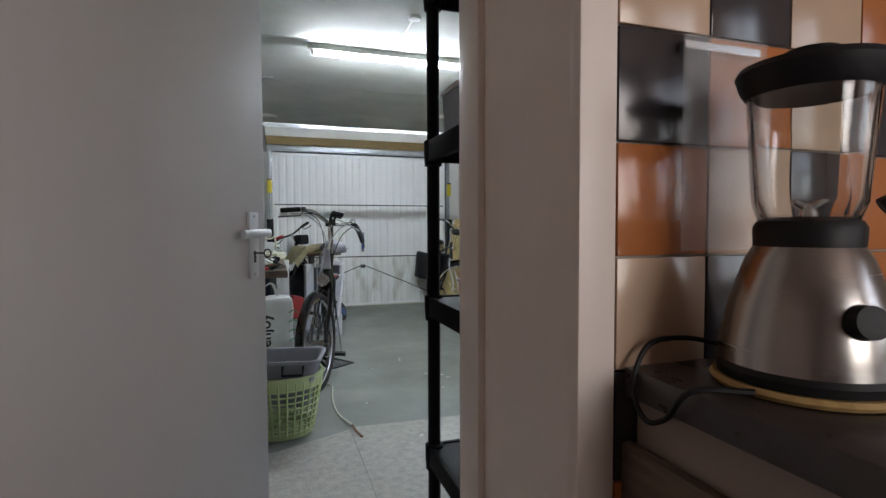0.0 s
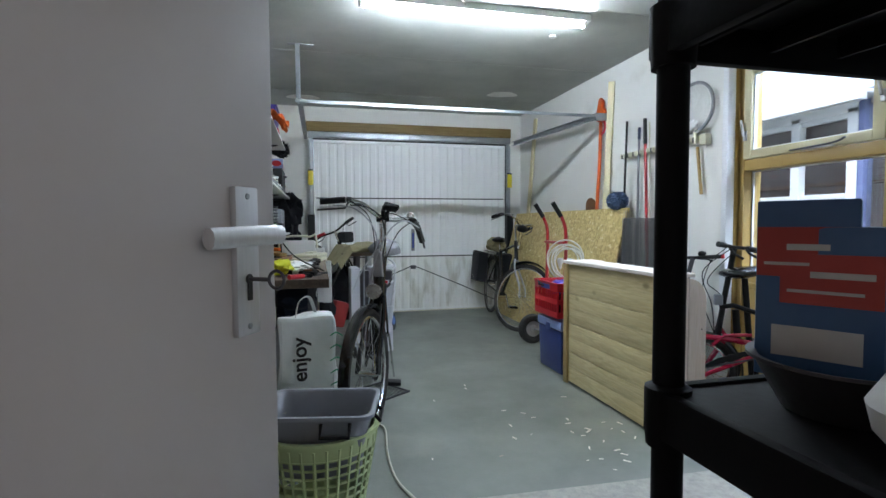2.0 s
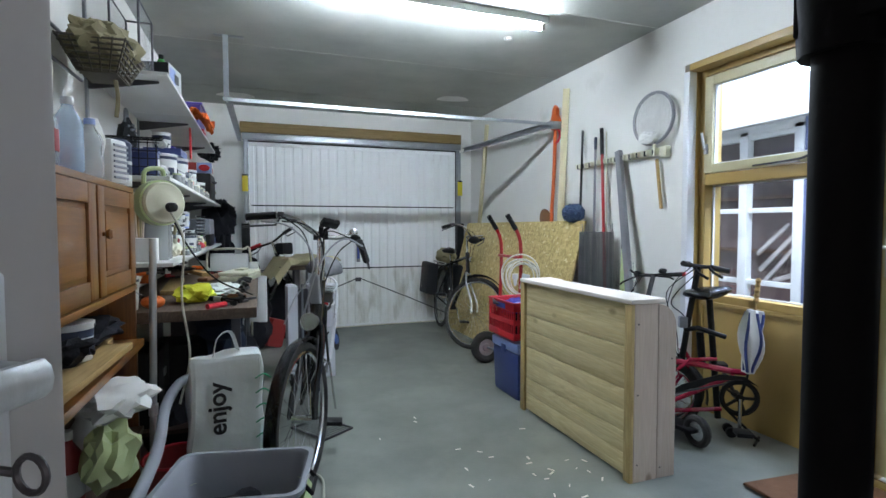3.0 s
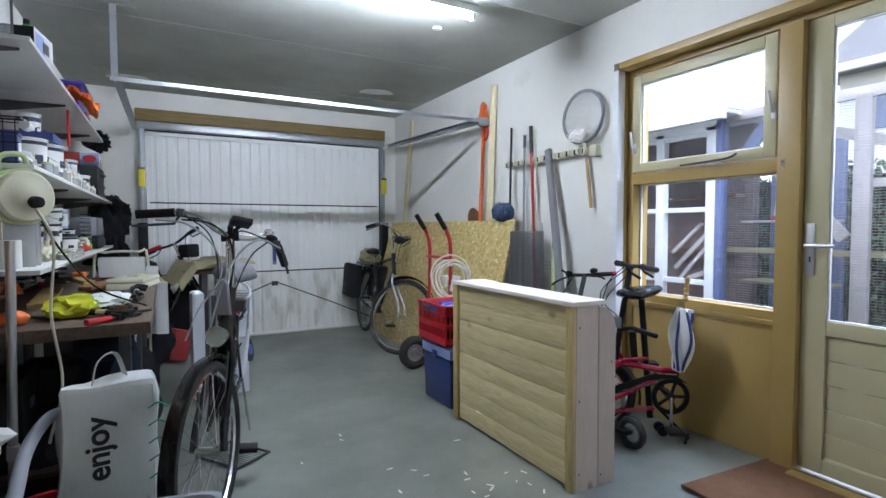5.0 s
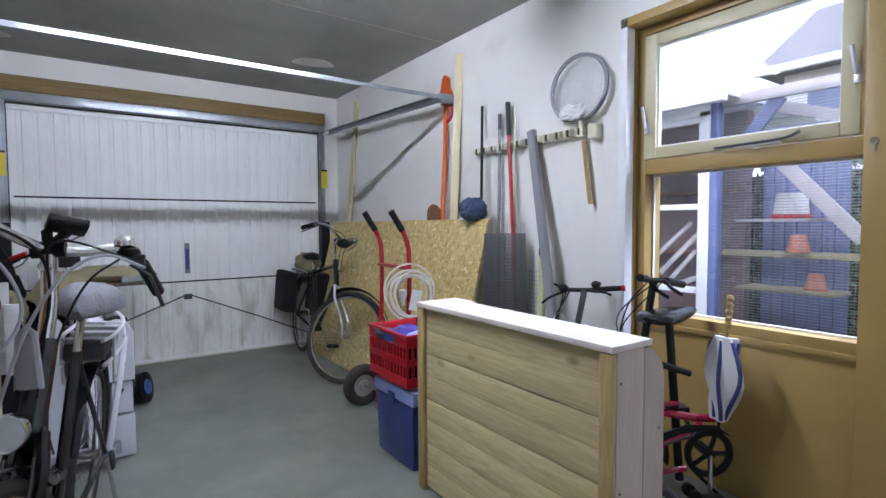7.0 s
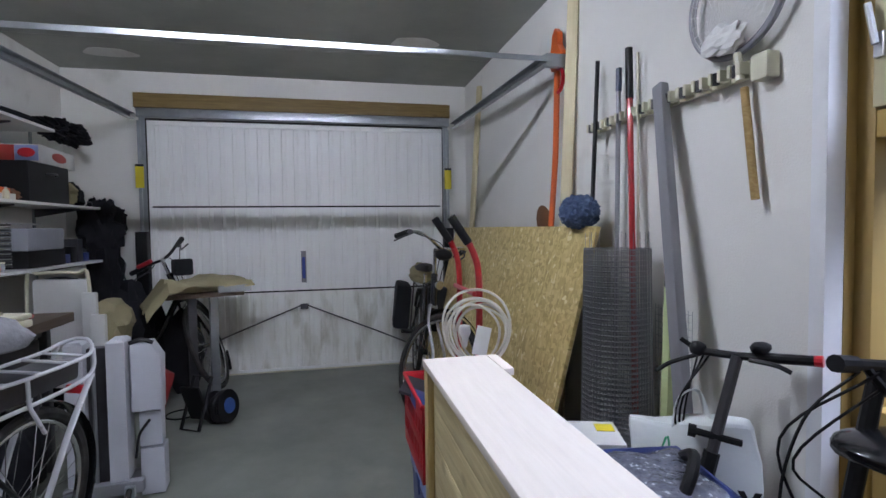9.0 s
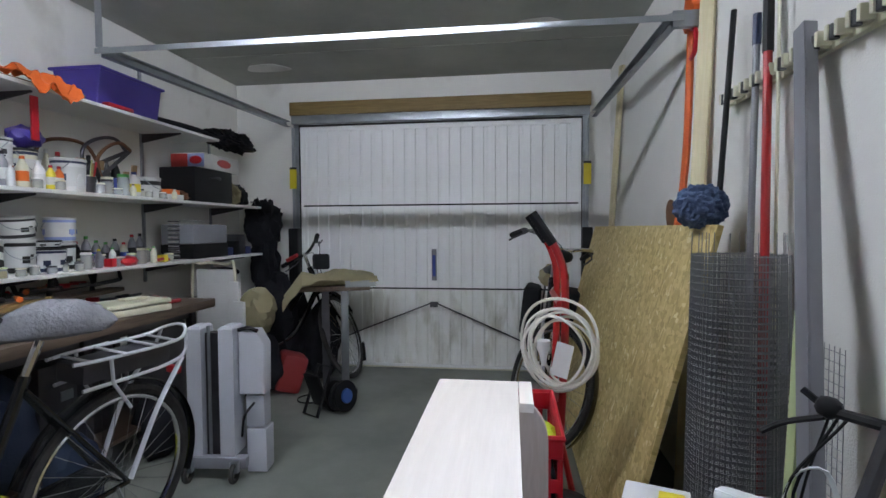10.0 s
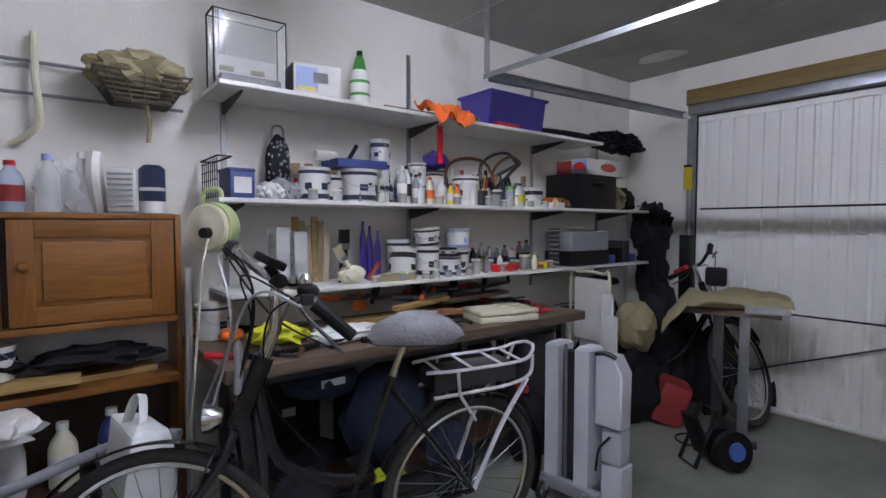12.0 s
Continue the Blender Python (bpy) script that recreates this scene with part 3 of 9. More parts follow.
tile_wall = built("wall_tiles", B(nb(), 0.412, KY + 0.002, 0.0, 2.2, KY + 0.012, 2.3), M_GROUT, "grouting of the kitchen wall tiles", 0)
me_t = {}
for key, mm in (("o", M_TILE_O), ("b", M_TILE_B), ("w", M_TILE_W)):
    me_t[key] = finish("tile", B(nb(), 0, -0.006, 0, 0.1455, 0.0015, 0.1455, 0.0018), mm)
for r in range(4, 12):
    pattern = {4: "bowob", 5: "owbwo", 6: "bwobw", 7: "wbwob", 8: "owbow", 9: "bowbo", 10: "wbwow", 11: "obwbw"}[r]
    for c in range(7):
        # the row at eye height starts with a beige tile, an orange-brown one above it and a black one on top
        piece("tile", me_t[pattern[c % 5]], tile_wall, (0.414 + 0.1485 * c, KY - 0.001, 0.008 + 0.1485 * (r - 1) - 0.003))

bm = nb()
B(bm, 0.425, -0.10, 0.862, 2.19, KY - 0.008, 0.90, 0.004)
built("worktop", bm, M_WORKTOP, "dark speckled kitchen worktop", 30)
kcab = thing("kitchen_cabinet", "white kitchen base cabinet under the dark worktop", "cabinet", pose(0, 0, 0))
part("body", B(nb(), 0.445, -0.06, 0.0, 1.1, KY - 0.01, 0.860, 0.002), M_CABGREY, kcab)
part("door", B(nb(), 0.45, -0.079, 0.10, 1.095, -0.062, 0.852, 0.003), M_CABGREY, kcab)


def blender_jug():
    o = thing("blender", "brushed steel countertop blender with a ribbed glass jug and black lid", "blender", Matrix.Translation((0.566, 0.378, 0.912)) @ Matrix.Scale(0.83, 4))
    part("base", lathe(nb(), [(0, 0.012), (0.088, 0.012), (0.105, 0.02), (0.104, 0.045), (0.094, 0.10), (0.074, 0.160), (0.064, 0.178), (0, 0.178)], 40), M_STAINLESS, o)
    part("foot", lathe(nb(), [(0, 0), (0.106, 0), (0.108, 0.012), (0.104, 0.02), (0, 0.02)], 40), M_BLACK, o)
    part("collar", lathe(nb(), [(0, 0.178), (0.064, 0.178), (0.065, 0.203), (0.060, 0.212), (0, 0.212)], 32), M_BLACK, o)
    bm = nb()
    prof = [(0.058, 0.212), (0.066, 0.235), (0.072, 0.32), (0.076, 0.392), (0.070, 0.392), (0.066, 0.32), (0.060, 0.240), (0.050, 0.218), (0, 0.218)]
    lathe(bm, prof, 36)
    for v in bm.verts:
        a = math.atan2(v.co.y, v.co.x)
        k = 1 + 0.025 * math.cos(a * 9)
        if v.co.z < 0.385:
            v.co.x *= k
            v.co.y *= k
    part("jug", bm, M_GLASS, o)
    lid = part("lid", lathe(nb(), [(0, 0.385), (0.076, 0.380), (0.084, 0.392), (0.090, 0.412), (0.086, 0.420), (0.035, 0.430), (0.032, 0.440), (0, 0.440)], 36), M_BLACK, o)
    bm = nb()
    for k in range(4):
        B(bm, -0.003, 0, 0, 0.003, 0.030, 0.006, m=pose(0, 0, 0.222, 25, 0, 90 * k))
    lathe(bm, [(0, 0.216), (0.012, 0.218), (0.008, 0.232), (0, 0.235)], 12)
    part("blades", bm, M_CHROME, o)
    part("knob", lathe(nb(), [(0, 0), (0.022, 0), (0.020, 0.02), (0, 0.022)], 20, pose(-0.03, -0.088, 0.09, 80, 0, -20)), M_BLACK, o)
    part("handle", T(nb(), arc((0.055, -0.055, 0.23), (0.085, -0.085, 0.26), (0.092, -0.092, 0.33), (0.065, -0.065, 0.38), n=5), 0.011, 8), M_BLACK, o)
    return o


blender_jug()
solo("serving_board", lathe(nb(), [(0, 0), (0.092, 0), (0.096, 0.005), (0.092, 0.0095), (0, 0.0095)], 48), M_PLANK, "round wooden board under the blender", "board", pose(0.566, 0.378, 0.9015))
solo("power_cable", T(nb(), arc((0.56, 0.47, 0.925), (0.51, 0.495, 0.935), (0.45, 0.495, 0.93), (0.418, 0.485, 0.885), (0.41, 0.455, 0.853), (0.41, 0.42, 0.865), (0.416, 0.39, 0.905), (0.47, 0.36, 0.908)), 0.0035, 6), M_BLACK, "black power cable hanging over the worktop edge", "cable")
sp = thing("wall_shelf_panel", "clear plastic splash panel fixed on the kitchen tiles", "panel", pose(0, 0, 0))
part("sheet", B(nb(), 0.500, KY - 0.028, 1.050, 0.640, KY - 0.022, 1.332, 0.002), M_SPLASH, sp)
part("bracket", B(nb(), 0.505, KY - 0.021, 1.315, 0.635, KY - 0.008, 1.325), M_CHROME, sp)
solo("cutting_board", B(nb(), 0, -0.12, 0, 0.018, 0.12, 0.30, 0.006), M_BENCH, "small wooden board leaning on the kitchen cabinet", "board", pose(0.424, 0.41, 0.50, 0, 0, 0))

# ---- inner door ----
LE, LH = Vector((-0.032, 1.564)), Vector((-0.448, 0.90))
dv = (LE - LH).normalized()
leaf_m = Matrix.Translation((LH.x, LH.y, 0)) @ Matrix.Rotation(math.atan2(dv.y, dv.x), 4, "Z")
LW = (LE - LH).length
door = new("door_1")
door.matrix_world = leaf_m
tagged(door, "plain painted inner door standing open into the garage", kind="structure")
bm = B(nb(), 0, -0.002, 0.012, LW, 0.038, 2.04, 0.003)
part("door_leaf", bm, M_DOORLEAF, door)
PX = LW - 0.066
plate = part("handle_plate", B(nb(), PX - 0.021, -0.012, 0.940, PX + 0.021, -0.0025, 1.128, 0.003), M_ALU, door, "matt aluminium door plate with a key")
bm = nb()
T(bm, [(PX, -0.008, 1.068), (PX, -0.055, 1.068)], 0.010, 12)
T(bm, arc((PX + 0.006, -0.055, 1.068), (PX - 0.03, -0.060, 1.068), (PX - 0.115, -0.057, 1.066), n=5), 0.0085, 10, flat=0.012)
part("lever", bm, M_ALU, plate)
bm = nb()
B(bm, PX - 0.0035, -0.0145, 0.985, PX + 0.0035, -0.0115, 1.012)
T(bm, ring((PX, -0.0125, 1.012), 0.0045, "y", 12), 0.0022, 6, closed=True)
part("keyhole", bm, M_INK, plate)
bm = nb()
T(bm, [(PX, -0.012, 1.012), (PX, -0.042, 1.012)], 0.0028, 8)
T(bm, ring((PX, -0.053, 1.012), 0.011, "x", 16), 0.0022, 6, closed=True)
part("key", bm, M_STEELDK, plate)
bm = nb()
for z in (0.952, 1.116):
    lathe(bm, [(0, 0.0015), (0.0035, 0.001), (0.004, 0)], 10, pose(PX, -0.0122, z, 90, 0, 0))
part("screw", bm, M_GALV, plate)
part("latch", B(nb(), LW - 0.0005, 0.010, 0.93, LW + 0.002, 0.028, 1.14), M_GALV, door)

# ---- up-and-over door ----
gd = new("door_2")
gd.matrix_world = pose(0, 7.0, 0)
tagged(gd, "white ribbed steel up-and-over garage door with grime along the bottom, closed", kind="structure")


def ribbed(z0, z1):
    b = nb()
    xs = [(0.0, 0.0)]
    x = 0.05
    while x < 2.33:
        xs += [(x, 0.0), (x + 0.006, 0.011), (x + 0.030, 0.011), (x + 0.036, 0.0)]
        x += 0.096
    xs.append((2.375, 0.0))
    prism(b, [(p, q) for p, q in xs] + [(2.375, 0.03), (0.0, 0.03)], "z", z0, z1)
    return b


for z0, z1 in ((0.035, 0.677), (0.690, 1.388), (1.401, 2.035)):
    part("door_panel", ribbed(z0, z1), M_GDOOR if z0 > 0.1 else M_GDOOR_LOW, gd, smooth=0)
for z in (0.677, 1.388):
    part("panel_joint", B(nb(), 0.0, 0.008, z, 2.375, 0.028, z + 0.013), M_SEAL_SHADE, gd, smooth=0)
bm = nb()
B(bm, 0, -0.012, 2.035, 2.375, 0.03, 2.075, 0.003)
B(bm, 0, -0.008, 0.012, 2.375, 0.03, 0.035, 0.003)
B(bm, 0.0, -0.006, 0.035, 0.022, 0.0, 2.035)
B(bm, 2.353, -0.006, 0.035, 2.375, 0.0, 2.035)
part("door_rim", bm, M_GDOOR, gd)
part("bottom_seal", B(nb(), -0.01, -0.004, 0.0, 2.385, 0.02, 0.012), M_CREAMPL, gd)
lk = part("lock", B(nb(), 1.150, -0.022, 0.755, 1.19, -0.008, 1.02, 0.003), M_GREYMET, gd, "blue-grey lock bar on the garage door")
part("label", B(nb(), 1.157, -0.0245, 0.79, 1.183, -0.0225, 0.97), M_BLUEINK, lk)
bm = nb()
B(bm, 1.135, -0.04, 0.530, 1.20, -0.008, 0.575, 0.006)
part("rod_hub", bm, M_STEELDK, gd)
for x1, z1 in ((-0.02, 0.09), (2.37, 0.045)):
    part("locking_rod", T(nb(), [(1.167 + (0.02 if x1 > 1 else -0.02), -0.03, 0.565), ((1.167 + x1) / 2, -0.035, (0.565 + z1) / 2 + 0.012), (x1, -0.03, z1)], 0.0065, 6), M_STEELDK, gd)
bm = nb()
B(bm, -0.06, -0.05, 2.095, 2.435, 0.03, 2.165, 0.003)
B(bm, 1.13, -0.062, 2.10, 1.25, -0.05, 2.15, 0.004)
for xa, xb in ((-0.048, -0.006), (2.381, 2.423)):
    B(bm, xa, -0.03, 0, xb, 0.03, 2.094)
built("door_frame_steel", bm, M_GALV, "galvanised steel frame of the garage door").location = (0, 7.0, 0)
bm = nb()
for xa, xb in ((-0.0055, -0.0015), (2.3765, 2.3805)):
    B(bm, xa, -0.02, 0.02, xb, 0.02, 2.09)
# Black strip built in as the shadow beneath the top frame.
B(bm, -0.0015, -0.016, 2.0765, 2.3765, 0.02, 2.0905)
built("door_gap", bm, M_SEAL_SHADE, "black side seals of the garage door and a strip as the shadow under its top frame").location = (0, 7.0, 0)
bm = B(nb(), -0.082, 6.965, 2.172, 2.447, 7.049, 2.284, 0.004)
built("lintel", bm, M_LINTEL, "brown timber lintel over the garage door")
for xc in (-0.038, 2.413):
    o = thing("door_spring", "black spring housing with a yellow warning sticker beside the garage door", "door spring", pose(xc, 6.94, 0), "garage door springs")
    part("housing", B(nb(), -0.042, -0.045, 0.70, 0.042, 0.025, 1.20, 0.008), M_BLACK, o)
    part("arm", B(nb(), -0.012, -0.012, 0.25, 0.012, 0.004, 2.06, 0.002), M_GALV, o)
    st = part("sticker", B(nb(), -0.030, -0.021, 1.54, 0.030, -0.0125, 1.705, 0.001), M_YELLOW, o, "yellow warning sticker with black edges")
    part("border", B(nb(), -0.029, -0.0225, 1.705, 0.029, -0.0135, 1.722), M_INK, st)

# ---- the rails of the garage door ----
ry, rz_ = 4.955, 2.035
fr = thing("door_rails", "galvanised overhead rails of the garage door hung from the ceiling", "door rail", pose(0, 0, 0))
for k, xr in enumerate((-0.085, 2.465)):
    bm = nb()
    s = 1 if xr < 1 else -1
    d = Vector((0, 6.95 - ry, 0.06))
    for ox, oz, w, h in ((0, 0.022, 0.018, 0.002), (0, -0.022, 0.018, 0.002), (-s * 0.017, 0, 0.002, 0.022)):
        m = Matrix.Translation((xr, ry, rz_)) @ d.to_track_quat("Y", "Z").to_matrix().to_4x4()
        B(bm, ox - w, 0, oz - h, ox + w, d.length, oz + h, m=m)
    part("side_rail", bm, M_GALV, fr)
bm = nb()
B(bm, -0.12, ry - 0.020, rz_ - 0.013, 2.50, ry - 0.017, rz_ + 0.013)
B(bm, -0.12, ry - 0.017, rz_ + 0.010, 2.50, ry + 0.004, rz_ + 0.013)
B(bm, 1.85, ry - 0.026, rz_ - 0.012, 2.12, ry - 0.021, rz_ + 0.012, 0.002)
part("cross_rail", bm, M_GALV, fr)
bm = nb()
B(bm, -0.115, ry - 0.018, rz_ + 0.02, -0.080, ry - 0.015, H - 0.003)
B(bm, -0.115, ry - 0.015, rz_ + 0.02, -0.112, ry + 0.018, H - 0.003)
B(bm, -0.17, ry - 0.02, H - 0.006, 0.02, ry + 0.02, H, 0.001)
part("hanger", bm, M_GALV, fr)
part("wall_bracket", B(nb(), 2.46, ry - 0.015, rz_ - 0.035, 2.609, ry + 0.015, rz_ + 0.03, 0.002), M_GALV, fr)

# ---- ceiling lamp ----
cl = thing("ceiling_lamp", "lit fluorescent batten lamp along the ceiling", "ceiling lamp", pose(1.045, 3.965, H))
part("batten", B(nb(), -0.78, -0.028, -0.045, 0.78, 0.028, 0, 0.004), M_FITTING, cl)
part("tube", T(nb(), [(-0.735, 0, -0.068), (0.735, 0, -0.068)], 0.013, 12), M_TUBE, cl, "glowing white tube")
for s in (-1, 1):
    part("end_holder", B(nb(), s * 0.745 - 0.012, -0.017, -0.086, s * 0.745 + 0.012, 0.017, -0.045, 0.003), M_FITTING, cl)
bm = nb()
lathe(bm, [(0, 0), (0.030, 0), (0.026, -0.012), (0, -0.014)], 20, pose(1.75, 4.35, H))
built("ceiling_cap", bm, M_FITTING, "small round white blanking cap on the ceiling")
bm = nb()
lathe(bm, [(0, 0), (0.045, 0), (0.040, -0.02), (0, -0.022)], 20, pose(0.9, 3.25, H))
built("junction_box", bm, M_FITTING, "round white junction box on the ceiling")
solo("ceiling_cable", T(nb(), [(0.9, 3.27, H - 0.006), (0.92, 3.9, H - 0.006), (0.95, 3.94, H - 0.02)], 0.004, 6), M_CABLE, "thin cable to the lamp", "cable")

# ---- window and garden door ----
XO, XF = 2.70, 2.80
fr_ = new("window_2")
tagged(fr_, "ochre painted timber window and door frame with a cream top-hung sash", kind="structure")
bm = nb()
B(bm, XR + 0.057, WY1 - 0.040, 0, XO, WY1 - 0.001, WZ - 0.002, 0.003)
B(bm, XR - 0.006, WY0 + 0.001, WZ - 0.042, XO, WY1 - 0.041, WZ - 0.002, 0.003)
part("lining", bm, M_OCHRE, fr_)
part("corner_bead", B(nb(), XR - 0.004, WY1 - 0.040, 0, XR + 0.055, WY1 + 0.003, WZ - 0.044, 0.002), M_WTRIM, fr_, "white plaster edge of the window opening")
bm = nb()
XA, XB = XO + 0.001, 2.835
B(bm, XA, 3.548, 0, XB, WY1 - 0.002, WZ - 0.002, 0.003)
B(bm, XA, 1.621, WZ - 0.075, XB, 3.547, WZ - 0.003, 0.003)
B(bm, XA - 0.03, 2.590, 0, XB, 2.690, WZ - 0.076, 0.004)
B(bm, XA, 1.621, 0, XB, 1.690, WZ - 0.076, 0.003)
B(bm, XA, 2.691, 1.412, XB, 3.547, 1.478, 0.004)
B(bm, XA, 2.691, 0.682, XB, 3.547, 0.742, 0.004)
B(bm, XA - 0.012, 2.691, 0.676, XA + 0.03, 3.547, 0.698, 0.003)
part("window_frame", bm, M_OCHRE, fr_)
part("lower_board", B(nb(), XA + 0.012, 2.692, 0.003, XA + 0.03, 3.546, 0.660, 0.003), M_OCHRE, fr_, "ochre painted board under the window")
part("board_edge", B(nb(), XA + 0.004, 2.692, 0.655, XA + 0.034, 3.546, 0.676, 0.003), M_OCHRE, fr_)
part("pane", B(nb(), XA + 0.075, 2.689, 0.74, XA + 0.081, 3.549, 1.414), M_GLASS, fr_, smooth=0).visible_shadow = False
bm = nb()
for a in ((2.692, 2.700, 0.743, 1.411), (3.538, 3.546, 0.743, 1.411), (2.700, 3.538, 0.743, 0.751), (2.700, 3.538, 1.403, 1.411)):
    B(bm, XA + 0.062, a[0], a[2], XA + 0.0745, a[1], a[3])
part("glazing_bead", bm, M_WTRIM, fr_)
sash = part("sash", (lambda b: (B(b, XA - 0.012, 2.706, 1.484, XA + 0.045, 2.766, 2.068, 0.004), B(b, XA - 0.012, 3.490, 1.484, XA + 0.045, 3.548, 2.068, 0.004), B(b, XA - 0.012, 2.767, 1.484, XA + 0.045, 3.489, 1.535, 0.004), B(b, XA - 0.012, 2.767, 2.012, XA + 0.045, 3.489, 2.068, 0.004), b)[-1])(nb()), M_CREAM, fr_, "cream painted opening sash")
part("sash_pane", B(nb(), XA + 0.015, 2.762, 1.53, XA + 0.021, 3.494, 2.016), M_GLASS, sash, smooth=0).visible_shadow = False
bm = nb()
for a in ((2.767, 2.773, 1.536, 2.011), (3.483, 3.489, 1.536, 2.011), (2.773, 3.483, 1.536, 1.542), (2.773, 3.483, 2.005, 2.011)):
    B(bm, XA + 0.006, a[0], a[2], XA + 0.0145, a[1], a[3])
part("sash_bead", bm, M_WTRIM, sash)
stay = part("window_stay", T(nb(), arc((XA - 0.03, 3.20, 1.492), (XA - 0.035, 3.05, 1.494), (XA - 0.035, 2.93, 1.500), (XA - 0.035, 2.88, 1.518), n=4), 0.006, 6), M_STEELDK, sash, "metal casement stay")
part("stay_rest", B(nb(), XA - 0.034, 2.95, 1.484, XA - 0.012, 3.12, 1.490), M_ALU, sash)
for yy, z0 in ((2.715, 1.66), (3.53, 1.60)):
    bm = nb()
    B(bm, XA - 0.022, yy - 0.012, z0, XA - 0.012, yy + 0.012, z0 + 0.06, 0.003)
    T(bm, [(XA - 0.03, yy, z0 + 0.03), (XA - 0.038, yy + 0.015, z0 + 0.13)], 0.008, 8)
    part("sash_fastener", bm, M_ALU, sash)
part("key", T(nb(), ring((XA - 0.034, 2.66, 1.452), 0.010, "x", 14), 0.0022, 5, closed=True), M_ALU, fr_, "small key in the window frame")
part("key_shaft", T(nb(), [(XA - 0.034, 2.66, 1.442), (XA - 0.034, 2.66, 1.415)], 0.0028, 6), M_ALU, fr_)
gdoor = new("door_3")
tagged(gdoor, "cream painted garden door with a tall pane and grooved lower boards, closed", kind="structure")
bm = nb()
XD = XA + 0.008
B(bm, XD, 2.487, 0.035, XD + 0.045, 2.586, 2.075, 0.003)
B(bm, XD, 1.693, 0.035, XD + 0.045, 1.792, 2.075, 0.003)
B(bm, XD, 1.793, 2.02, XD + 0.045, 2.486, 2.075, 0.003)
B(bm, XD, 1.793, 0.665, XD + 0.045, 2.486, 0.728, 0.003)
B(bm, XD, 1.793, 0.035, XD + 0.045, 2.486, 0.10, 0.003)
part("door_leaf", bm, M_CREAM, gdoor)
bmt = finish("board", B(nb(), 0.0, 0.0, 0, 0.018, 0.692, 0.107, 0.005), M_CREAM)
for k in range(5):
    piece("board", bmt, gdoor, (XD + 0.016, 1.794, 0.106 + 0.1115 * k))
part("pane", B(nb(), XD + 0.02, 1.790, 0.726, XD + 0.026, 2.489, 2.023), M_GLASS, gdoor, smooth=0).visible_shadow = False
bm = nb()
for a in ((1.793, 1.800, 0.729, 2.019), (2.479, 2.486, 0.729, 2.019), (1.800, 2.479, 0.729, 0.736), (1.800, 2.479, 2.012, 2.019)):
    B(bm, XD + 0.008, a[0], a[2], XD + 0.0195, a[1], a[3])
part("glazing_bead", bm, M_WTRIM, gdoor)
hp = part("handle_plate", B(nb(), XD - 0.009, 2.535, 0.93, XD - 0.0005, 2.572, 1.165, 0.003), M_ALU, gdoor, "aluminium handle plate")
bm = nb()
T(bm, [(XD - 0.006, 2.552, 1.065), (XD - 0.05, 2.552, 1.065)], 0.009, 10)
T(bm, [(XD - 0.05, 2.558, 1.065), (XD - 0.05, 2.44, 1.065)], 0.009, 10)
part("lever", bm, M_ALU, hp)
part("keyhole", B(nb(), XD - 0.0105, 2.549, 0.99, XD - 0.0092, 2.556, 1.015), M_INK, hp)
built("threshold", B(nb(), XR + 0.002, 1.70, 0.0, XA - 0.031, 2.588, 0.028, 0.004), M_OCHRE, "ochre door threshold")

# ---- bicycles ----
def wheel(parent, name, c, r, m, tyre_r=0.019, rim_mat=None, spokes=28, guard=False):
    """A spoked wheel about c in the local x-z plane, moved by m."""
    bm = nb()
    T(bm, [m @ p for p in ring(c, r - tyre_r, "y", 48)], tyre_r, 8, closed=True)
    w = part(name, bm, M_RUBBER, parent, "black rubber bicycle tyre")
    bm = nb()
    T(bm, [m @ p for p in ring(c, r - tyre_r * 2.3, "y", 48)], 0.010, 6, closed=True)
    part("rim", bm, rim_mat or M_CHROME, w)
    bm = nb()
    T(bm, [m @ (Vector(c) + Vector((0, s, 0))) for s in (-0.045, 0.045)], 0.016, 10)
    T(bm, [m @ (Vector(c) + Vector((0, s, 0))) for s in (-0.065, 0.065)], 0.006, 6)
    part("hub", bm, M_CHROME, w)
    bm = nb()
    for k in range(spokes):
        a = 2 * math.pi * k / spokes
        b = a + (0.35 if k % 2 else -0.35)
        s = 0.032 if k % 4 < 2 else -0.032
        p = Vector(c) + Vector((0.018 * math.cos(b), s, 0.018 * math.sin(b)))
        q = Vector(c) + Vector(((r - tyre_r * 2.4) * math.cos(a), 0, (r - tyre_r * 2.4) * math.sin(a)))
        T(bm, [m @ p, m @ q], 0.0013, 3, cap=False)
    part("spokes", bm, M_CHROME, w, smooth=0)
    return w


def tilt_frame(p0, p1, lean=0.0):
    """The pose of a bicycle whose rear hub stands over p0 and front hub over p1."""
    d = Vector(p1) - Vector(p0)
    return Matrix.Translation((*p0, 0)) @ Matrix.Rotation(math.atan2(d.y, d.x), 4, "Z") @ Matrix.Rotation(radians(lean), 4, "X")


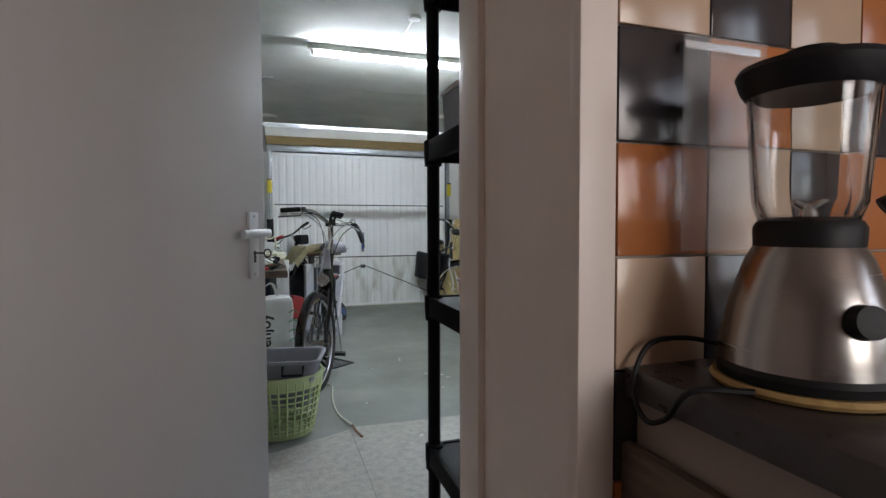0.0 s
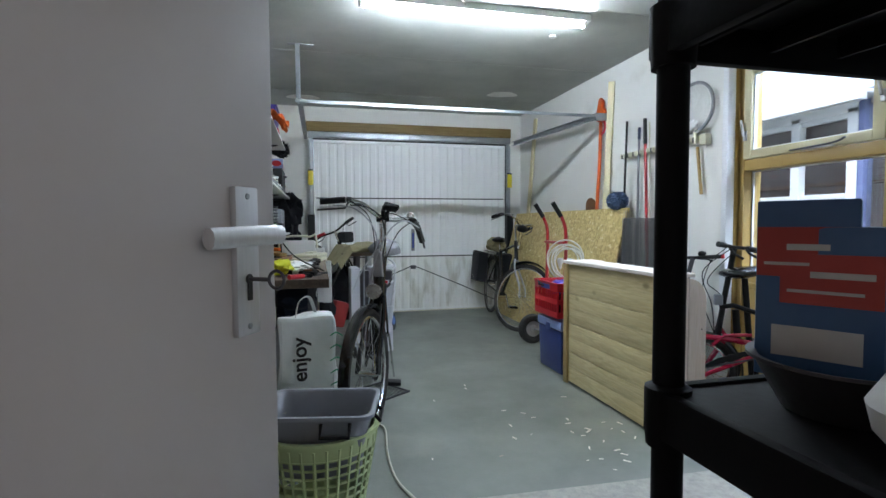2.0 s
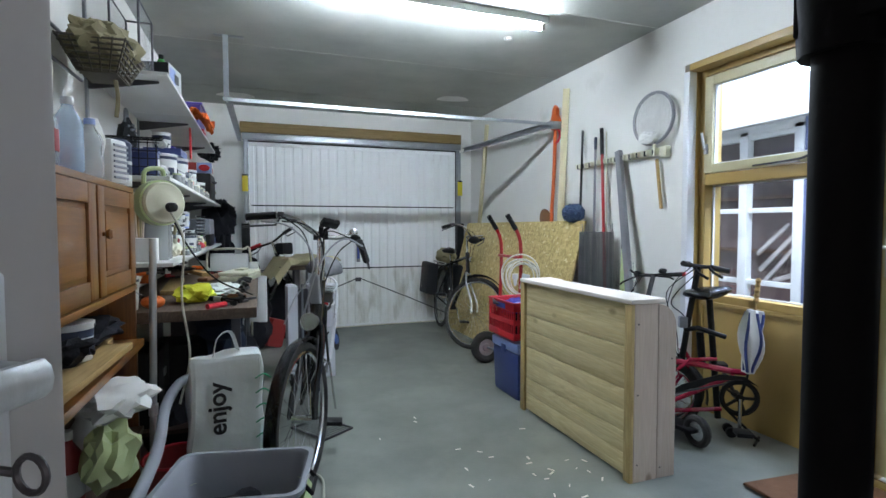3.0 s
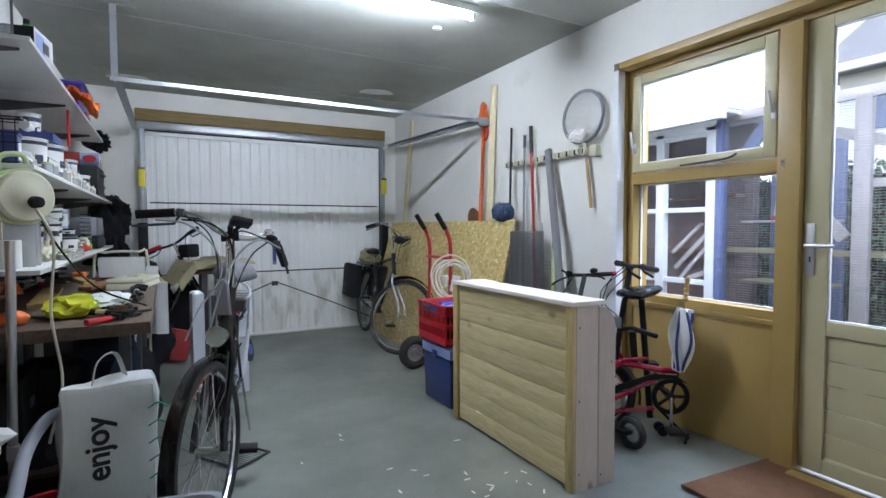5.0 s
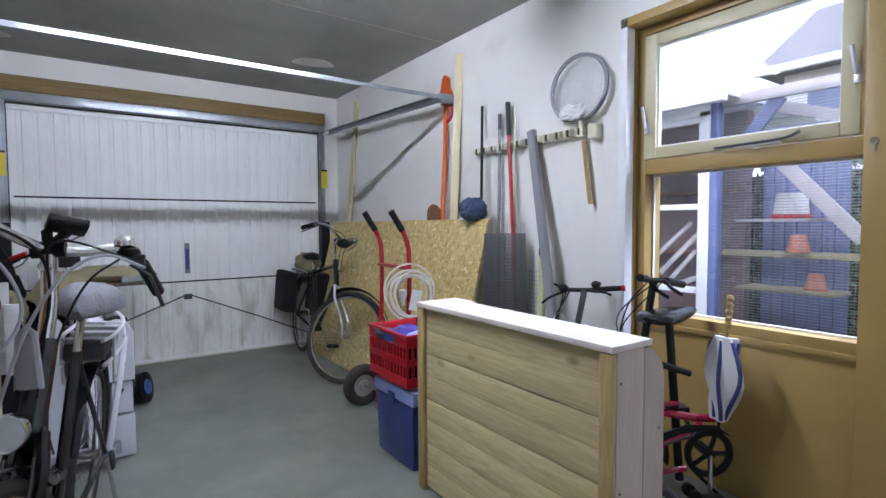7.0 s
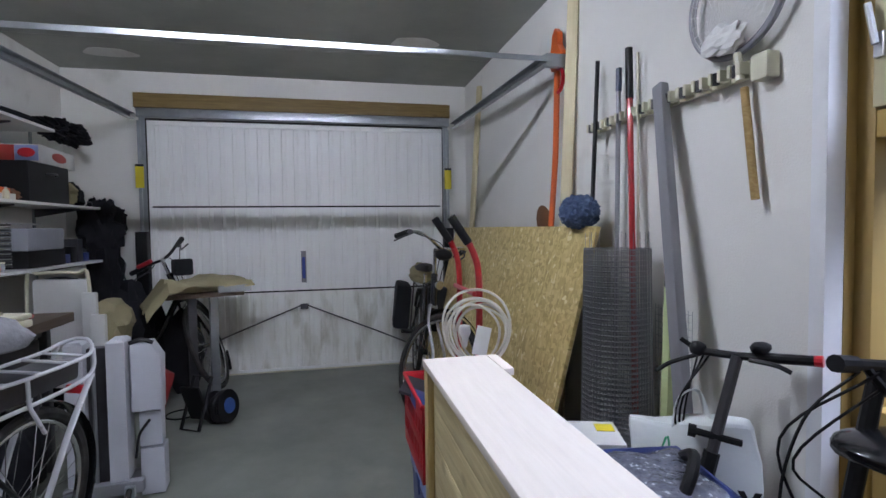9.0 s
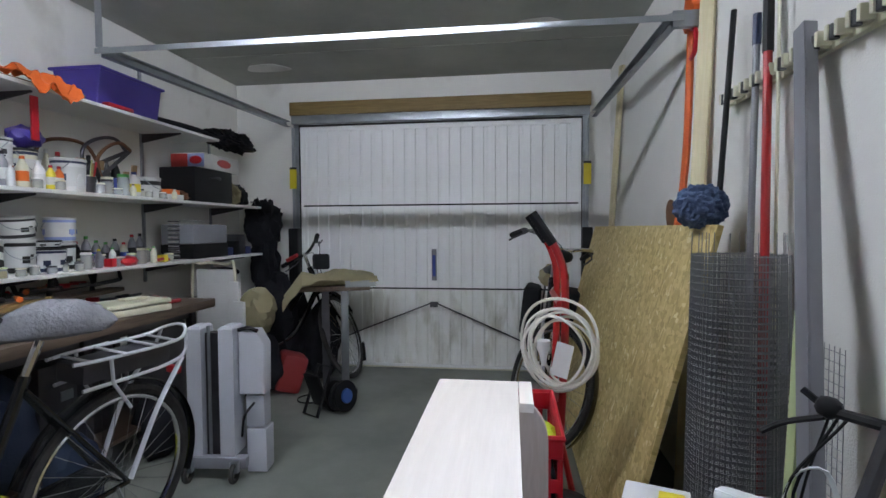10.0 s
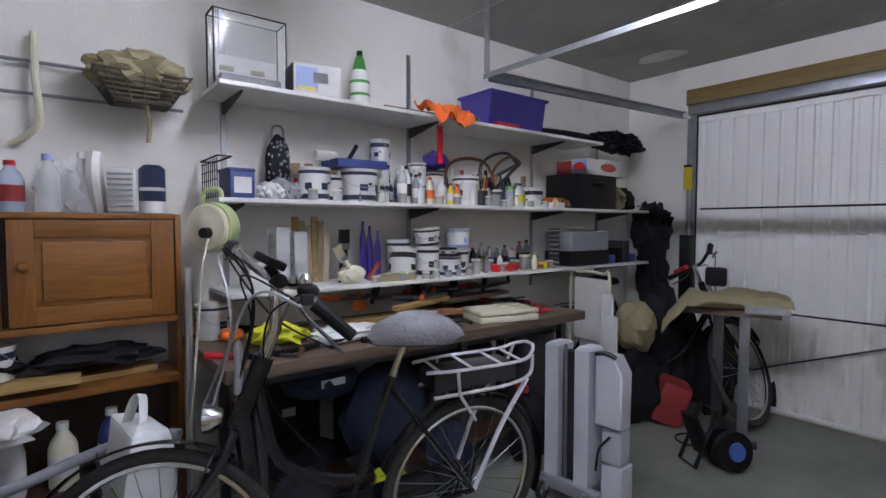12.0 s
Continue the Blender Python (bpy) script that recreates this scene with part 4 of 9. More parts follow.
def bicycle(label, m, paint, steer=0.0, wb=1.12, r=0.345, low=True, bar="city", saddle_z=0.90, saddle_mat=None, group="", bar_twist=None, bar_size=1.0, stout=1.0, fork_mat=None, bars=None, seat_dx=0.0):
    o = thing("bicycle", label, "bicycle", m, group)
    I = Matrix.Identity(4)
    ax = Vector((-0.36, 0, 0.933)).normalized()
    foot = Vector((wb - 0.06, 0, r))
    S = Matrix.Translation(foot) @ Matrix.Rotation(radians(steer), 4, ax) @ Matrix.Translation(-foot)

    def on(z):
        return foot + ax * ((z - r) / ax.z)
    wheel(o, "rear_wheel", (0, 0, r), r, I)
    wheel(o, "front_wheel", (wb, 0, r), r, S)
    bb, seat = Vector((0.47, 0, 0.29)), Vector((0.27 + seat_dx, 0, 0.76))
    bm = nb()
    T(bm, [on(0.70), on(0.90)], 0.021 * stout, 10)
    T(bm, [bb, seat + (seat - bb).normalized() * 0.02], 0.016, 10)
    if low:
        T(bm, arc(on(0.74), (0.72, 0, 0.42), (0.56, 0, 0.31), bb, n=5), 0.021 * stout, 10)
        T(bm, arc(on(0.84), (0.66, 0, 0.56), (0.45, 0, 0.45), (0.385, 0, 0.48), n=5), 0.013 * stout, 8)
    else:
        T(bm, [on(0.74), bb], 0.019, 10)
        T(bm, [on(0.86), seat], 0.015, 10)
    for s in (-1, 1):
        T(bm, [bb + Vector((0, s * 0.03, 0)), (0, s * 0.062, r)], 0.009, 8)
        T(bm, [seat + Vector((0, s * 0.012, -0.02)), (0, s * 0.062, r)], 0.008, 8)
    T(bm, [bb + Vector((0, -0.036, 0)), bb + Vector((0, 0.036, 0))], 0.021, 12)
    part("frame", bm, paint, o)
    bm = nb()
    for s in (-1, 1):
        pts = arc(on(0.70) + Vector((0, s * 0.028, 0)), on(0.60) + Vector((0.004, s * 0.040, 0)), (wb - 0.035, s * 0.05, r + 0.10), (wb, s * 0.055, r), n=4)
        T(bm, [S @ p for p in pts], 0.0095 * stout, 8)
    T(bm, [S @ (on(0.70) + Vector((0, -0.032, 0))), S @ (on(0.70) + Vector((0, 0.032, 0)))], 0.012, 8)
    part("fork", bm, fork_mat or paint, o)
    for nm, c, mm, a0, a1 in (("rear_mudguard", (0, 0, r), I, 20, 200), ("front_mudguard", (wb, 0, r), S, -35, 125)):
        bm = nb()
        T(bm, [mm @ p for p in ring(c, r + 0.018, "y", 24, a0, a1)], 0.027, 8, flat=0.004)
        part(nm, bm, M_FRAME_B if paint is not M_SILVER else M_SILVER, o)
    bm = nb()
    T(bm, [seat, Vector((0.225 + seat_dx, 0, saddle_z - 0.045))], 0.0125, 8)
    part("seat_post", bm, M_CHROME, o)
    bm = nb()
    blob(bm, (0.19, 0, saddle_z), (0.13, 0.085, 0.040) if saddle_mat is None else (0.165, 0.11, 0.072), 0.12, 2.0, 3, 2.0)
    for v in bm.verts:
        k = (v.co.x - 0.06) / 0.26
        v.co.y *= 1.25 - 0.85 * min(1, max(0, k))
        if v.co.z < saddle_z - 0.02:
            v.co.z = saddle_z - 0.02 - (saddle_z - 0.02 - v.co.z) * 0.4
        v.co.x += seat_dx
    part("saddle", bm, saddle_mat or M_BLACK, o, "grey fleece saddle cover" if saddle_mat else "")
    # handlebar
    h = 1.06 if bar == "city" else 1.0
    bm = nb()
    T(bm, [S @ on(0.90), S @ on(h)], 0.0125, 10)
    T(bm, [S @ on(h), S @ (on(h) + Vector((0.05, 0, 0.02)))], 0.014, 10)
    part("stem", bm, M_CHROME, o)
    top = on(h) + Vector((0.05, 0, 0.02))
    bm = nb()
    if bar == "city":
        half = [top + Vector(p) for p in ((0, 0.0, 0), (0.02, 0.07, 0.012), (0.03, 0.16, 0.045), (-0.01, 0.25, 0.060), (-0.10, 0.30, 0.035), (-0.20, 0.32, -0.010))]
    else:
        half = [top + Vector(p) for p in ((0, 0.0, 0), (0.0, 0.07, 0.005), (-0.01, 0.16, 0.02), (-0.03, 0.24, 0.02), (-0.06, 0.31, 0.015))]
    hb = None
    if bar_twist:
        S = S @ Matrix.Translation(top) @ Matrix.Rotation(radians(bar_twist[0]), 4, "X") @ Matrix.Rotation(radians(bar_twist[1]), 4, "Z") @ Matrix.Scale(bar_size, 4) @ Matrix.Translation(-top)
    pts = arc(*[Vector((p.x, -p.y, p.z)) for p in half[::-1]], *half[1:], n=5)
    if bars:
        back = S.inverted() @ m.inverted()
        line = [back @ Vector(p) for p in bars]
        pts = arc(*line, n=5)
        top = line[len(line) // 2]
    T(bm, [S @ p for p in pts], 0.0125 if bars else 0.011, 8)
    hb = part("handlebar", bm, M_CHROME if bar == "city" else M_BLACK, o)
    for s in (-1, 1):
        e, d = [Vector((p.x, s * p.y, p.z)) for p in (half[-1], half[-2])]
        if bars:
            e, d = (line[0], line[1]) if s < 0 else (line[-1], line[-2])
        u = (d - e).normalized()
        bm = nb()
        T(bm, [S @ (e - u * 0.01), S @ (e + u * 0.05), S @ (e + u * 0.125)], 0.0175, 10)
        part("grip", bm, M_BLACK, hb)
        bm = nb()
        q = e + u * 0.145
        T(bm, [S @ q, S @ (q + Vector((0.03, -s * 0.01, -0.012))), S @ (q + Vector((0.0, s * 0.025, -0.045))), S @ (e + Vector((0.02, s * 0.02, -0.045)))], 0.0055, 6)
        B(bm, -0.014, -0.014, -0.014, 0.018, 0.014, 0.014, 0.004, m=Matrix.Translation(S @ q))
        part("brake_lever", bm, M_STEELDK, hb)
        bm = nb()
        T(bm, arc(*[S @ p for p in (q + Vector((0.03, 0, 0)), top + Vector((0.09, s * 0.06, 0.02)), top + Vector((0.07, s * 0.03, -0.12)), on(0.78) + Vector((0.035, s * 0.02, 0)))], n=6), 0.003, 5)
        part("brake_cable", bm, M_BLACK, hb)
    for s in (-1, 1):
        part("crank", T(nb(), [bb + Vector((0, s * 0.05, 0)), bb + Vector((s * 0.10, s * 0.065, s * -0.13))], 0.009, 8), M_CHROME, o)
    for s in (-1, 1):
        c = bb + Vector((s * 0.10, s * 0.065, s * -0.13))
        bm = nb()
        B(bm, c.x - 0.035, min(c.y, c.y + s * 0.10), c.z - 0.011, c.x + 0.035, max(c.y, c.y + s * 0.10), c.z + 0.011, 0.004)
        part("pedal", bm, M_BLACK, o)
    return o, S, on, foot, r


lead = M_FRAME_B
m1 = tilt_frame((0.405, 4.345), (0.250, 3.365), -5)
bike, S, on, foot, r = bicycle("black city bicycle with silver rear carrier and grey fleece saddle cover", m1, lead, steer=-16, wb=0.99, r=0.328, saddle_z=0.92, saddle_mat=M_PELT, group="bicycles", stout=1.4, seat_dx=0.04,
                          bars=((0.055, 3.63, 1.205), (0.16, 3.61, 1.212), (0.262, 3.60, 1.192), (0.330, 3.63, 1.145), (0.385, 3.67, 1.115), (0.46, 3.69, 1.105), (0.535, 3.69, 1.108), (0.60, 3.72, 1.04), (0.628, 3.775, 0.985)))
inv1 = m1.inverted()
# silver carrier with battery
zc, cx = 0.792, 0.035
bm = nb()
for s in (-1, 1):
    T(bm, arc((cx + 0.17, s * 0.055, zc), (cx + 0.05, s * 0.075, zc), (cx - 0.20, s * 0.075, zc), (cx - 0.27, s * 0.055, zc + 0.02), (cx - 0.30, s * 0.02, zc + 0.035), n=4), 0.0065, 8)
    T(bm, arc((cx + 0.14, s * 0.06, zc - 0.09), (cx, s * 0.075, zc - 0.085), (cx - 0.16, s * 0.078, zc - 0.08), (cx - 0.25, s * 0.075, zc - 0.055), (cx - 0.27, s * 0.06, zc + 0.012), n=4), 0.0065, 8)
    T(bm, [(cx + 0.06, s * 0.076, zc), (cx + 0.05, s * 0.078, zc - 0.085), (cx - 0.02, s * 0.078, zc - 0.19)], 0.006, 8)
for x in (0.12, 0.0, -0.12, -0.21):
    T(bm, [(cx + x, -0.07, zc), (cx + x, 0.07, zc)], 0.005, 6)
T(bm, [(cx - 0.30, -0.02, zc + 0.035), (cx - 0.30, 0.02, zc + 0.035)], 0.006, 6)
part("carrier", bm, M_CARRIER, bike, "silver tubular rear carrier")
for s in (-1, 1):
    part("carrier_strut", T(nb(), arc((0.0, s * 0.072, 0.34), (-0.09, s * 0.082, 0.56), (-0.20, s * 0.080, 0.725), n=4), 0.011, 8, flat=0.006), M_CARRIER, bike)
part("battery", B(nb(), cx - 0.20, -0.06, zc - 0.075, cx + 0.14, 0.06, zc - 0.012, 0.012), M_STEELDK, bike)
part("rear_light", B(nb(), -0.255, -0.030, zc - 0.155, -0.235, 0.030, zc - 0.125, 0.006), M_REDPL, bike)
bm = nb()
lathe(bm, [(0, 0), (0.022, 0.004), (0.040, 0.035), (0.042, 0.055), (0, 0.058)], 20, S @ Matrix.Translation(on(0.70) + Vector((0.03, 0, 0.03))) @ Matrix.Rotation(radians(90), 4, "Y"))
hl = part("headlamp", bm, M_CHROME, bike)
bm = nb()
lathe(bm, [(0, 0.063), (0.030, 0.060), (0.038, 0.0575)], 20, S @ Matrix.Translation(on(0.70) + Vector((0.03, 0, 0.03))) @ Matrix.Rotation(radians(90), 4, "Y"))
part("lens", bm, M_GLASS, hl)
clamp = inv1 @ Vector((0.385, 3.67, 1.115))
bm = nb()
T(bm, [on(0.72), on(0.98), clamp], 0.0185, 12)
part("quill", bm, M_CHROME, bike, "thick polished stem tube")
bm = nb()
T(bm, [clamp + Vector((0.0, -0.035, -0.004)), clamp + Vector((0.0, 0.035, 0.004))], 0.021, 12)
T(bm, [clamp, clamp + Vector((0.03, 0.0, 0.045))], 0.012, 8)
part("bar_clamp", bm, M_BLACK, bike)
dm = inv1 @ Matrix.Translation((0.425, 3.635, 1.175)) @ Euler((radians(-24), radians(12), radians(8))).to_matrix().to_4x4()
dp = part("display", B(nb(), -0.042, -0.030, -0.012, 0.042, 0.030, 0.012, 0.005, m=dm), M_BLACK, bike)
part("screen", B(nb(), -0.036, -0.024, 0.0122, 0.036, 0.024, 0.0135, m=dm), M_CHROME, dp)
part("display_arm", T(nb(), [clamp + Vector((0.0, 0.0, 0.01)), inv1 @ Vector((0.425, 3.64, 1.162))], 0.009, 8), M_BLACK, bike)
bm = nb()
lathe(bm, [(0, 0.026), (0.012, 0.025), (0.023, 0.012), (0.024, 0), (0, 0)], 18, inv1 @ Matrix.Translation((0.545, 3.685, 1.122)))
part("bell", bm, M_CHROME, bike)
part("gear_shifter", blob(nb(), tuple(inv1 @ Vector((0.555, 3.69, 1.10))), (0.03, 0.03, 0.022), 0.15, 2, 2, 4), M_BLACK, bike)
for k, (mt_, pts_) in enumerate((
        (M_SILVER, ((0.59, 3.66, 1.06), (0.50, 3.60, 1.10), (0.42, 3.57, 1.06), (0.35, 3.55, 0.95), (0.30, 3.52, 0.80), (0.275, 3.50, 0.70))),
        (M_BLACK, ((0.20, 3.585, 1.185), (0.30, 3.58, 1.17), (0.375, 3.60, 1.10), (0.385, 3.59, 0.98), (0.35, 3.57, 0.84), (0.33, 3.58, 0.72))),
        (M_SILVER, ((0.11, 3.59, 1.185), (0.22, 3.55, 1.165), (0.31, 3.55, 1.08), (0.335, 3.55, 0.96), (0.25, 3.53, 0.83), (0.20, 3.50, 0.72))),
        (M_BLACK, ((0.54, 3.67, 1.09), (0.46, 3.62, 1.03), (0.40, 3.62, 0.90), (0.36, 3.66, 0.74), (0.37, 3.80, 0.55))))):
    part("cable", T(nb(), arc(*[inv1 @ Vector(p) for p in pts_], n=6), 0.0042 if k < 3 else 0.003, 6), mt_, bike)
bm = nb()
prism(bm, [(-0.03, 0.0), (0.03, 0.0), (0.022, 0.13), (0.0, 0.15), (-0.022, 0.13)], "y", -0.010, 0.010, 0.006)
bmesh.ops.transform(bm, matrix=S @ Matrix.Translation(on(0.80) + Vector((0.032, 0, 0))) @ Matrix.Rotation(radians(90), 4, "Z"), verts=bm.verts)
part("crown_shield", bm, M_SILVER, bike, "grey plastic shield with a badge plate")
part("chain_guard", prism(nb(), [(0.56, 0.36), (0.60, 0.30), (0.56, 0.24), (0.40, 0.22), (0.0, 0.29), (-0.05, 0.34), (0.0, 0.39), (0.42, 0.37)], "y", -0.056, -0.042, 0.003), M_FRAME_B, bike)
bm = nb()
T(bm, arc((0.05, 0.07, 0.33), (0.0, 0.10, 0.17), (-0.04, 0.13, 0.010), n=4), 0.007, 6)
T(bm, [(-0.07, 0.14, 0.006), (0.0, 0.13, 0.006)], 0.006, 6)
part("kickstand", bm, M_CHROME, bike)
part("frame_lock", T(nb(), ring((0.02, 0, 0.70), 0.055, "x", 20, -60, 240), 0.010, 8), M_STEELDK, bike)
bm = nb()
for s in (-1, 1):
    T(bm, [S @ (Vector((foot.x + 0.06, 0, 0.345)) + Vector((0, s * 0.045, 0))), S @ (Vector((foot.x - 0.10, s * 0.03, 0.66)))], 0.003, 5)
part("guard_stay", bm, M_STEELDK, bike)

m2 = tilt_frame((2.06, 6.68), (1.958, 5.61), -5)
b2, S, on, foot, r = bicycle("silver-grey bicycle with black pannier bags leaning on the strand board", m2, M_FRAME_B, steer=39, low=False, saddle_z=0.89, group="bicycles", bar_twist=(0, -8), bar_size=0.80, fork_mat=M_SILVER)
bm = nb()
for s in (-1, 1):
    T(bm, [(0.15, s * 0.05, 0.74), (-0.30, s * 0.06, 0.745)], 0.006, 6)
    T(bm, [(0, s * 0.07, 0.35), (-0.10, s * 0.06, 0.74)], 0.006, 6)
part("carrier", bm, M_STEELDK, b2)
for s in (-1, 1):
    bm = nb()
    B(bm, -0.31, min(s * 0.08, s * 0.215), 0.36, 0.08, max(s * 0.08, s * 0.215), 0.73, 0.035)
    for v in bm.verts:
        v.co += Vector((noise.noise(v.co * 9), noise.noise(v.co * 7 + Vector((3, 3, 3))), noise.noise(v.co * 8))) * 0.018
    pn = part("pannier", bm, M_PANNIER, b2, "black canvas pannier bag")
    bm = nb()
    T(bm, arc((-0.26, s * 0.207, 0.68), (-0.20, s * 0.212, 0.45), (-0.02, s * 0.212, 0.43), (0.05, s * 0.207, 0.68), n=4), 0.004, 5)
    part("piping", bm, M_WCABLE, pn)
bm = nb()
blob(bm, (0.02, 0.0, 0.83), (0.17, 0.11, 0.085), 0.25, 2.5, 3, 7)
part("bag", bm, M_CANVAS, b2, "pale crumpled bag on the carrier")
bm = nb()
lathe(bm, [(0, 0), (0.022, 0.004), (0.036, 0.03), (0.036, 0.05), (0, 0.052)], 18, S @ Matrix.Translation(on(0.78) + Vector((0.03, 0, 0.0))) @ Matrix.Rotation(radians(90), 4, "Y"))
part("headlamp", bm, M_CHROME, b2)
bm = nb()
blob(bm, tuple(S @ (on(1.0) + Vector((0.09, 0.0, 0.03)))), (0.05, 0.06, 0.04), 0.1, 2, 2, 3)
part("bag_mount", bm, M_BLACK, b2)
bm = nb()
T(bm, [(-0.02, 0.07, 0.34), (-0.05, 0.12, 0.006)], 0.007, 6)
part("kickstand", bm, M_CHROME, b2)

m3 = tilt_frame((-0.46, 6.12), (0.52, 6.62), -3)
b3, S, on, foot, r = bicycle("dark bicycle with red and black grips behind the folding workbench", m3, M_FRAME_B, steer=62, bar="flat", wb=1.10, saddle_z=0.88, group="bicycles", bar_twist=(0, -35))
part("bar_bag", B(nb(), -0.06, -0.08, -0.10, 0.06, 0.08, 0.02, 0.02, m=Matrix.Translation(on(0.98) + Vector((0.12, 0, 0)))), M_PANNIER, b3)
part("red_lever", T(nb(), [S @ (on(1.0) + Vector((0.03, 0.12, 0.05))), S @ (on(1.0) + Vector((0.0, 0.24, 0.055)))], 0.016, 8), M_REDPL, b3)


def folding_bike():
    o = thing("folding_bicycle", "small red folding bicycle with black saddle before the ochre board", "bicycle", pose(2.53, 3.15, 0, 0, 0, -34), "bicycles")
    I = Matrix.Identity(4)
    wheel(o, "rear_wheel", (-0.365, 0.03, 0.205), 0.205, I, 0.02, spokes=20)
    wheel(o, "front_wheel", (-0.33, 0.14, 0.205), 0.205, I, 0.02, spokes=20)
    bm = nb()
    T(bm, arc((-0.42, 0.01, 0.41), (-0.20, 0.01, 0.395), (-0.05, 0.0, 0.372), (0.045, 0.0, 0.366), n=3), 0.017, 8)
    T(bm, [(-0.365, -0.03, 0.175), (-0.20, -0.03, 0.26), (-0.02, -0.02, 0.352)], 0.013, 8)
    T(bm, [(-0.40, -0.04, 0.135), (-0.25, -0.035, 0.150), (-0.08, -0.02, 0.165)], 0.012, 8)
    T(bm, [(-0.33, 0.10, 0.20), (-0.22, 0.06, 0.40), (-0.27, 0.05, 0.47)], 0.015, 8)
    T(bm, [(-0.30, 0.0, 0.36), (-0.24, 0.0, 0.42), (-0.10, 0.01, 0.43)], 0.011, 8)
    part("frame", bm, M_PINKRED, o)
    part("seat_post", T(nb(), [(-0.085, 0.02, 0.10), (-0.14, 0.02, 0.755)], 0.017, 10), M_BLACK, o)
    bm = nb()
    blob(bm, (-0.15, 0.02, 0.79), (0.125, 0.075, 0.035), 0.08, 2, 3, 1)
    for v in bm.verts:
        k = (v.co.x + 0.27) / 0.25
        v.co.y = 0.02 + (v.co.y - 0.02) * (1.35 if k < 0.45 else max(0.4, 1.35 - (k - 0.45) * 1.9))
        v.co.z += 0.8 * (v.co.x + 0.15) ** 2 + 0.12 * (v.co.x + 0.15)
    part("saddle", bm, M_FRAME_B, o, "glossy black saddle")
    part("handlebar_post", T(nb(), [(-0.27, 0.04, 0.40), (-0.24, 0.05, 0.62), (-0.19, 0.06, 0.93)], 0.016, 10), M_BLACK, o)
    hb = part("handlebar", T(nb(), arc((-0.275, -0.03, 0.955), (-0.19, 0.06, 0.935), (-0.10, 0.12, 0.925), (-0.015, 0.17, 0.905), n=4), 0.011, 8), M_BLACK, o)
    part("grip", T(nb(), [(-0.115, 0.11, 0.926), (-0.01, 0.175, 0.902)], 0.017, 10), M_BLACK, hb)
    part("grip", T(nb(), [(-0.29, -0.045, 0.957), (-0.25, -0.005, 0.949)], 0.016, 10), M_BLACK, hb)
    for x, y in ((-0.22, 0.03), (-0.13, 0.10)):
        part("brake_lever", T(nb(), [(x, y, 0.935), (x + 0.02, y - 0.03, 0.90), (x + 0.07, y - 0.02, 0.87)], 0.008, 6), M_BLACK, hb)
    for k in range(3):
        part("brake_cable", T(nb(), arc((-0.24 + 0.03 * k, 0.0, 0.935), (-0.33 - 0.03 * (k % 2), -0.02 + 0.03 * k, 0.84 - 0.05 * k), (-0.36 + 0.05 * k, 0.01 * k, 0.64 - 0.04 * (k % 2)), (-0.29, 0.02, 0.42), n=6), 0.003, 5), M_BLACK, o)
    part("headlamp", B(nb(), -0.30, -0.03, 0.60, -0.255, 0.02, 0.66, 0.008), M_GREYPL, o)
    part("clamp", T(nb(), [(-0.27, 0.0, 0.585), (-0.20, 0.0, 0.60), (-0.06, 0.0, 0.555)], 0.014, 8), M_BLACK, o)
    part("spring_block", T(nb(), [(-0.18, 0.04, 0.57), (-0.165, 0.04, 0.40)], 0.020, 10), M_BLACK, o)
    cr = part("chainring", T(nb(), ring((0, -0.045, 0.24), 0.086, "y", 32), 0.014, 6, closed=True), M_BLACK, o)
    bm = nb()
    for k in range(5):
        a = 2 * math.pi * k / 5
        T(bm, [(0, -0.047, 0.24), (0.08 * math.cos(a), -0.047, 0.24 + 0.08 * math.sin(a))], 0.009, 6)
    T(bm, [(0, -0.06, 0.24), (0, 0.03, 0.24)], 0.022, 12)
    part("spider", bm, M_BLACK, cr)
    part("crank", T(nb(), [(0, -0.06, 0.24), (0.0, -0.06, 0.08)], 0.010, 8), M_CHROME, o)
    part("crank", T(nb(), [(0, 0.04, 0.24), (-0.07, 0.04, 0.38)], 0.010, 8), M_STEELDK, o)
    part("pedal", B(nb(), -0.035, -0.15, 0.062, 0.04, -0.065, 0.084, 0.004), M_BLACK, o)
    part("pedal", B(nb(), -0.11, 0.05, 0.37, -0.03, 0.13, 0.392, 0.004), M_BLACK, o)
    part("chain", prism(nb(), [(-0.36, 0.235), (0.0, 0.335), (0.0, 0.325), (-0.36, 0.225)], "y", -0.050, -0.042, 0.001), M_STEELDK, o)
    part("mudguard", T(nb(), ring((-0.365, 0.03, 0.205), 0.228, "y", 18, -10, 150), 0.024, 8, flat=0.004), M_BLACK, o)
    bm = nb()
    T(bm, [(-0.05, -0.02, 0.16), (0.10, -0.04, 0.012)], 0.008, 6)
    T(bm, [(0.06, -0.10, 0.010), (0.12, 0.02, 0.010)], 0.008, 6)
    part("stand", bm, M_BLACK, o)
    for y in (0.0, 0.06):
        part("caster", T(nb(), [(-0.02, y, 0.028), (-0.02, y + 0.022, 0.028)], 0.027, 14), M_BLACK, o)
    part("chain_cover", prism(nb(), [(-0.40, 0.22), (-0.28, 0.30), (-0.10, 0.365), (0.02, 0.36), (0.09, 0.31), (0.0, 0.345), (-0.12, 0.33), (-0.28, 0.26)], "y", -0.062, -0.054, 0.002), M_BLACK, o)
    return o


folding_bike()


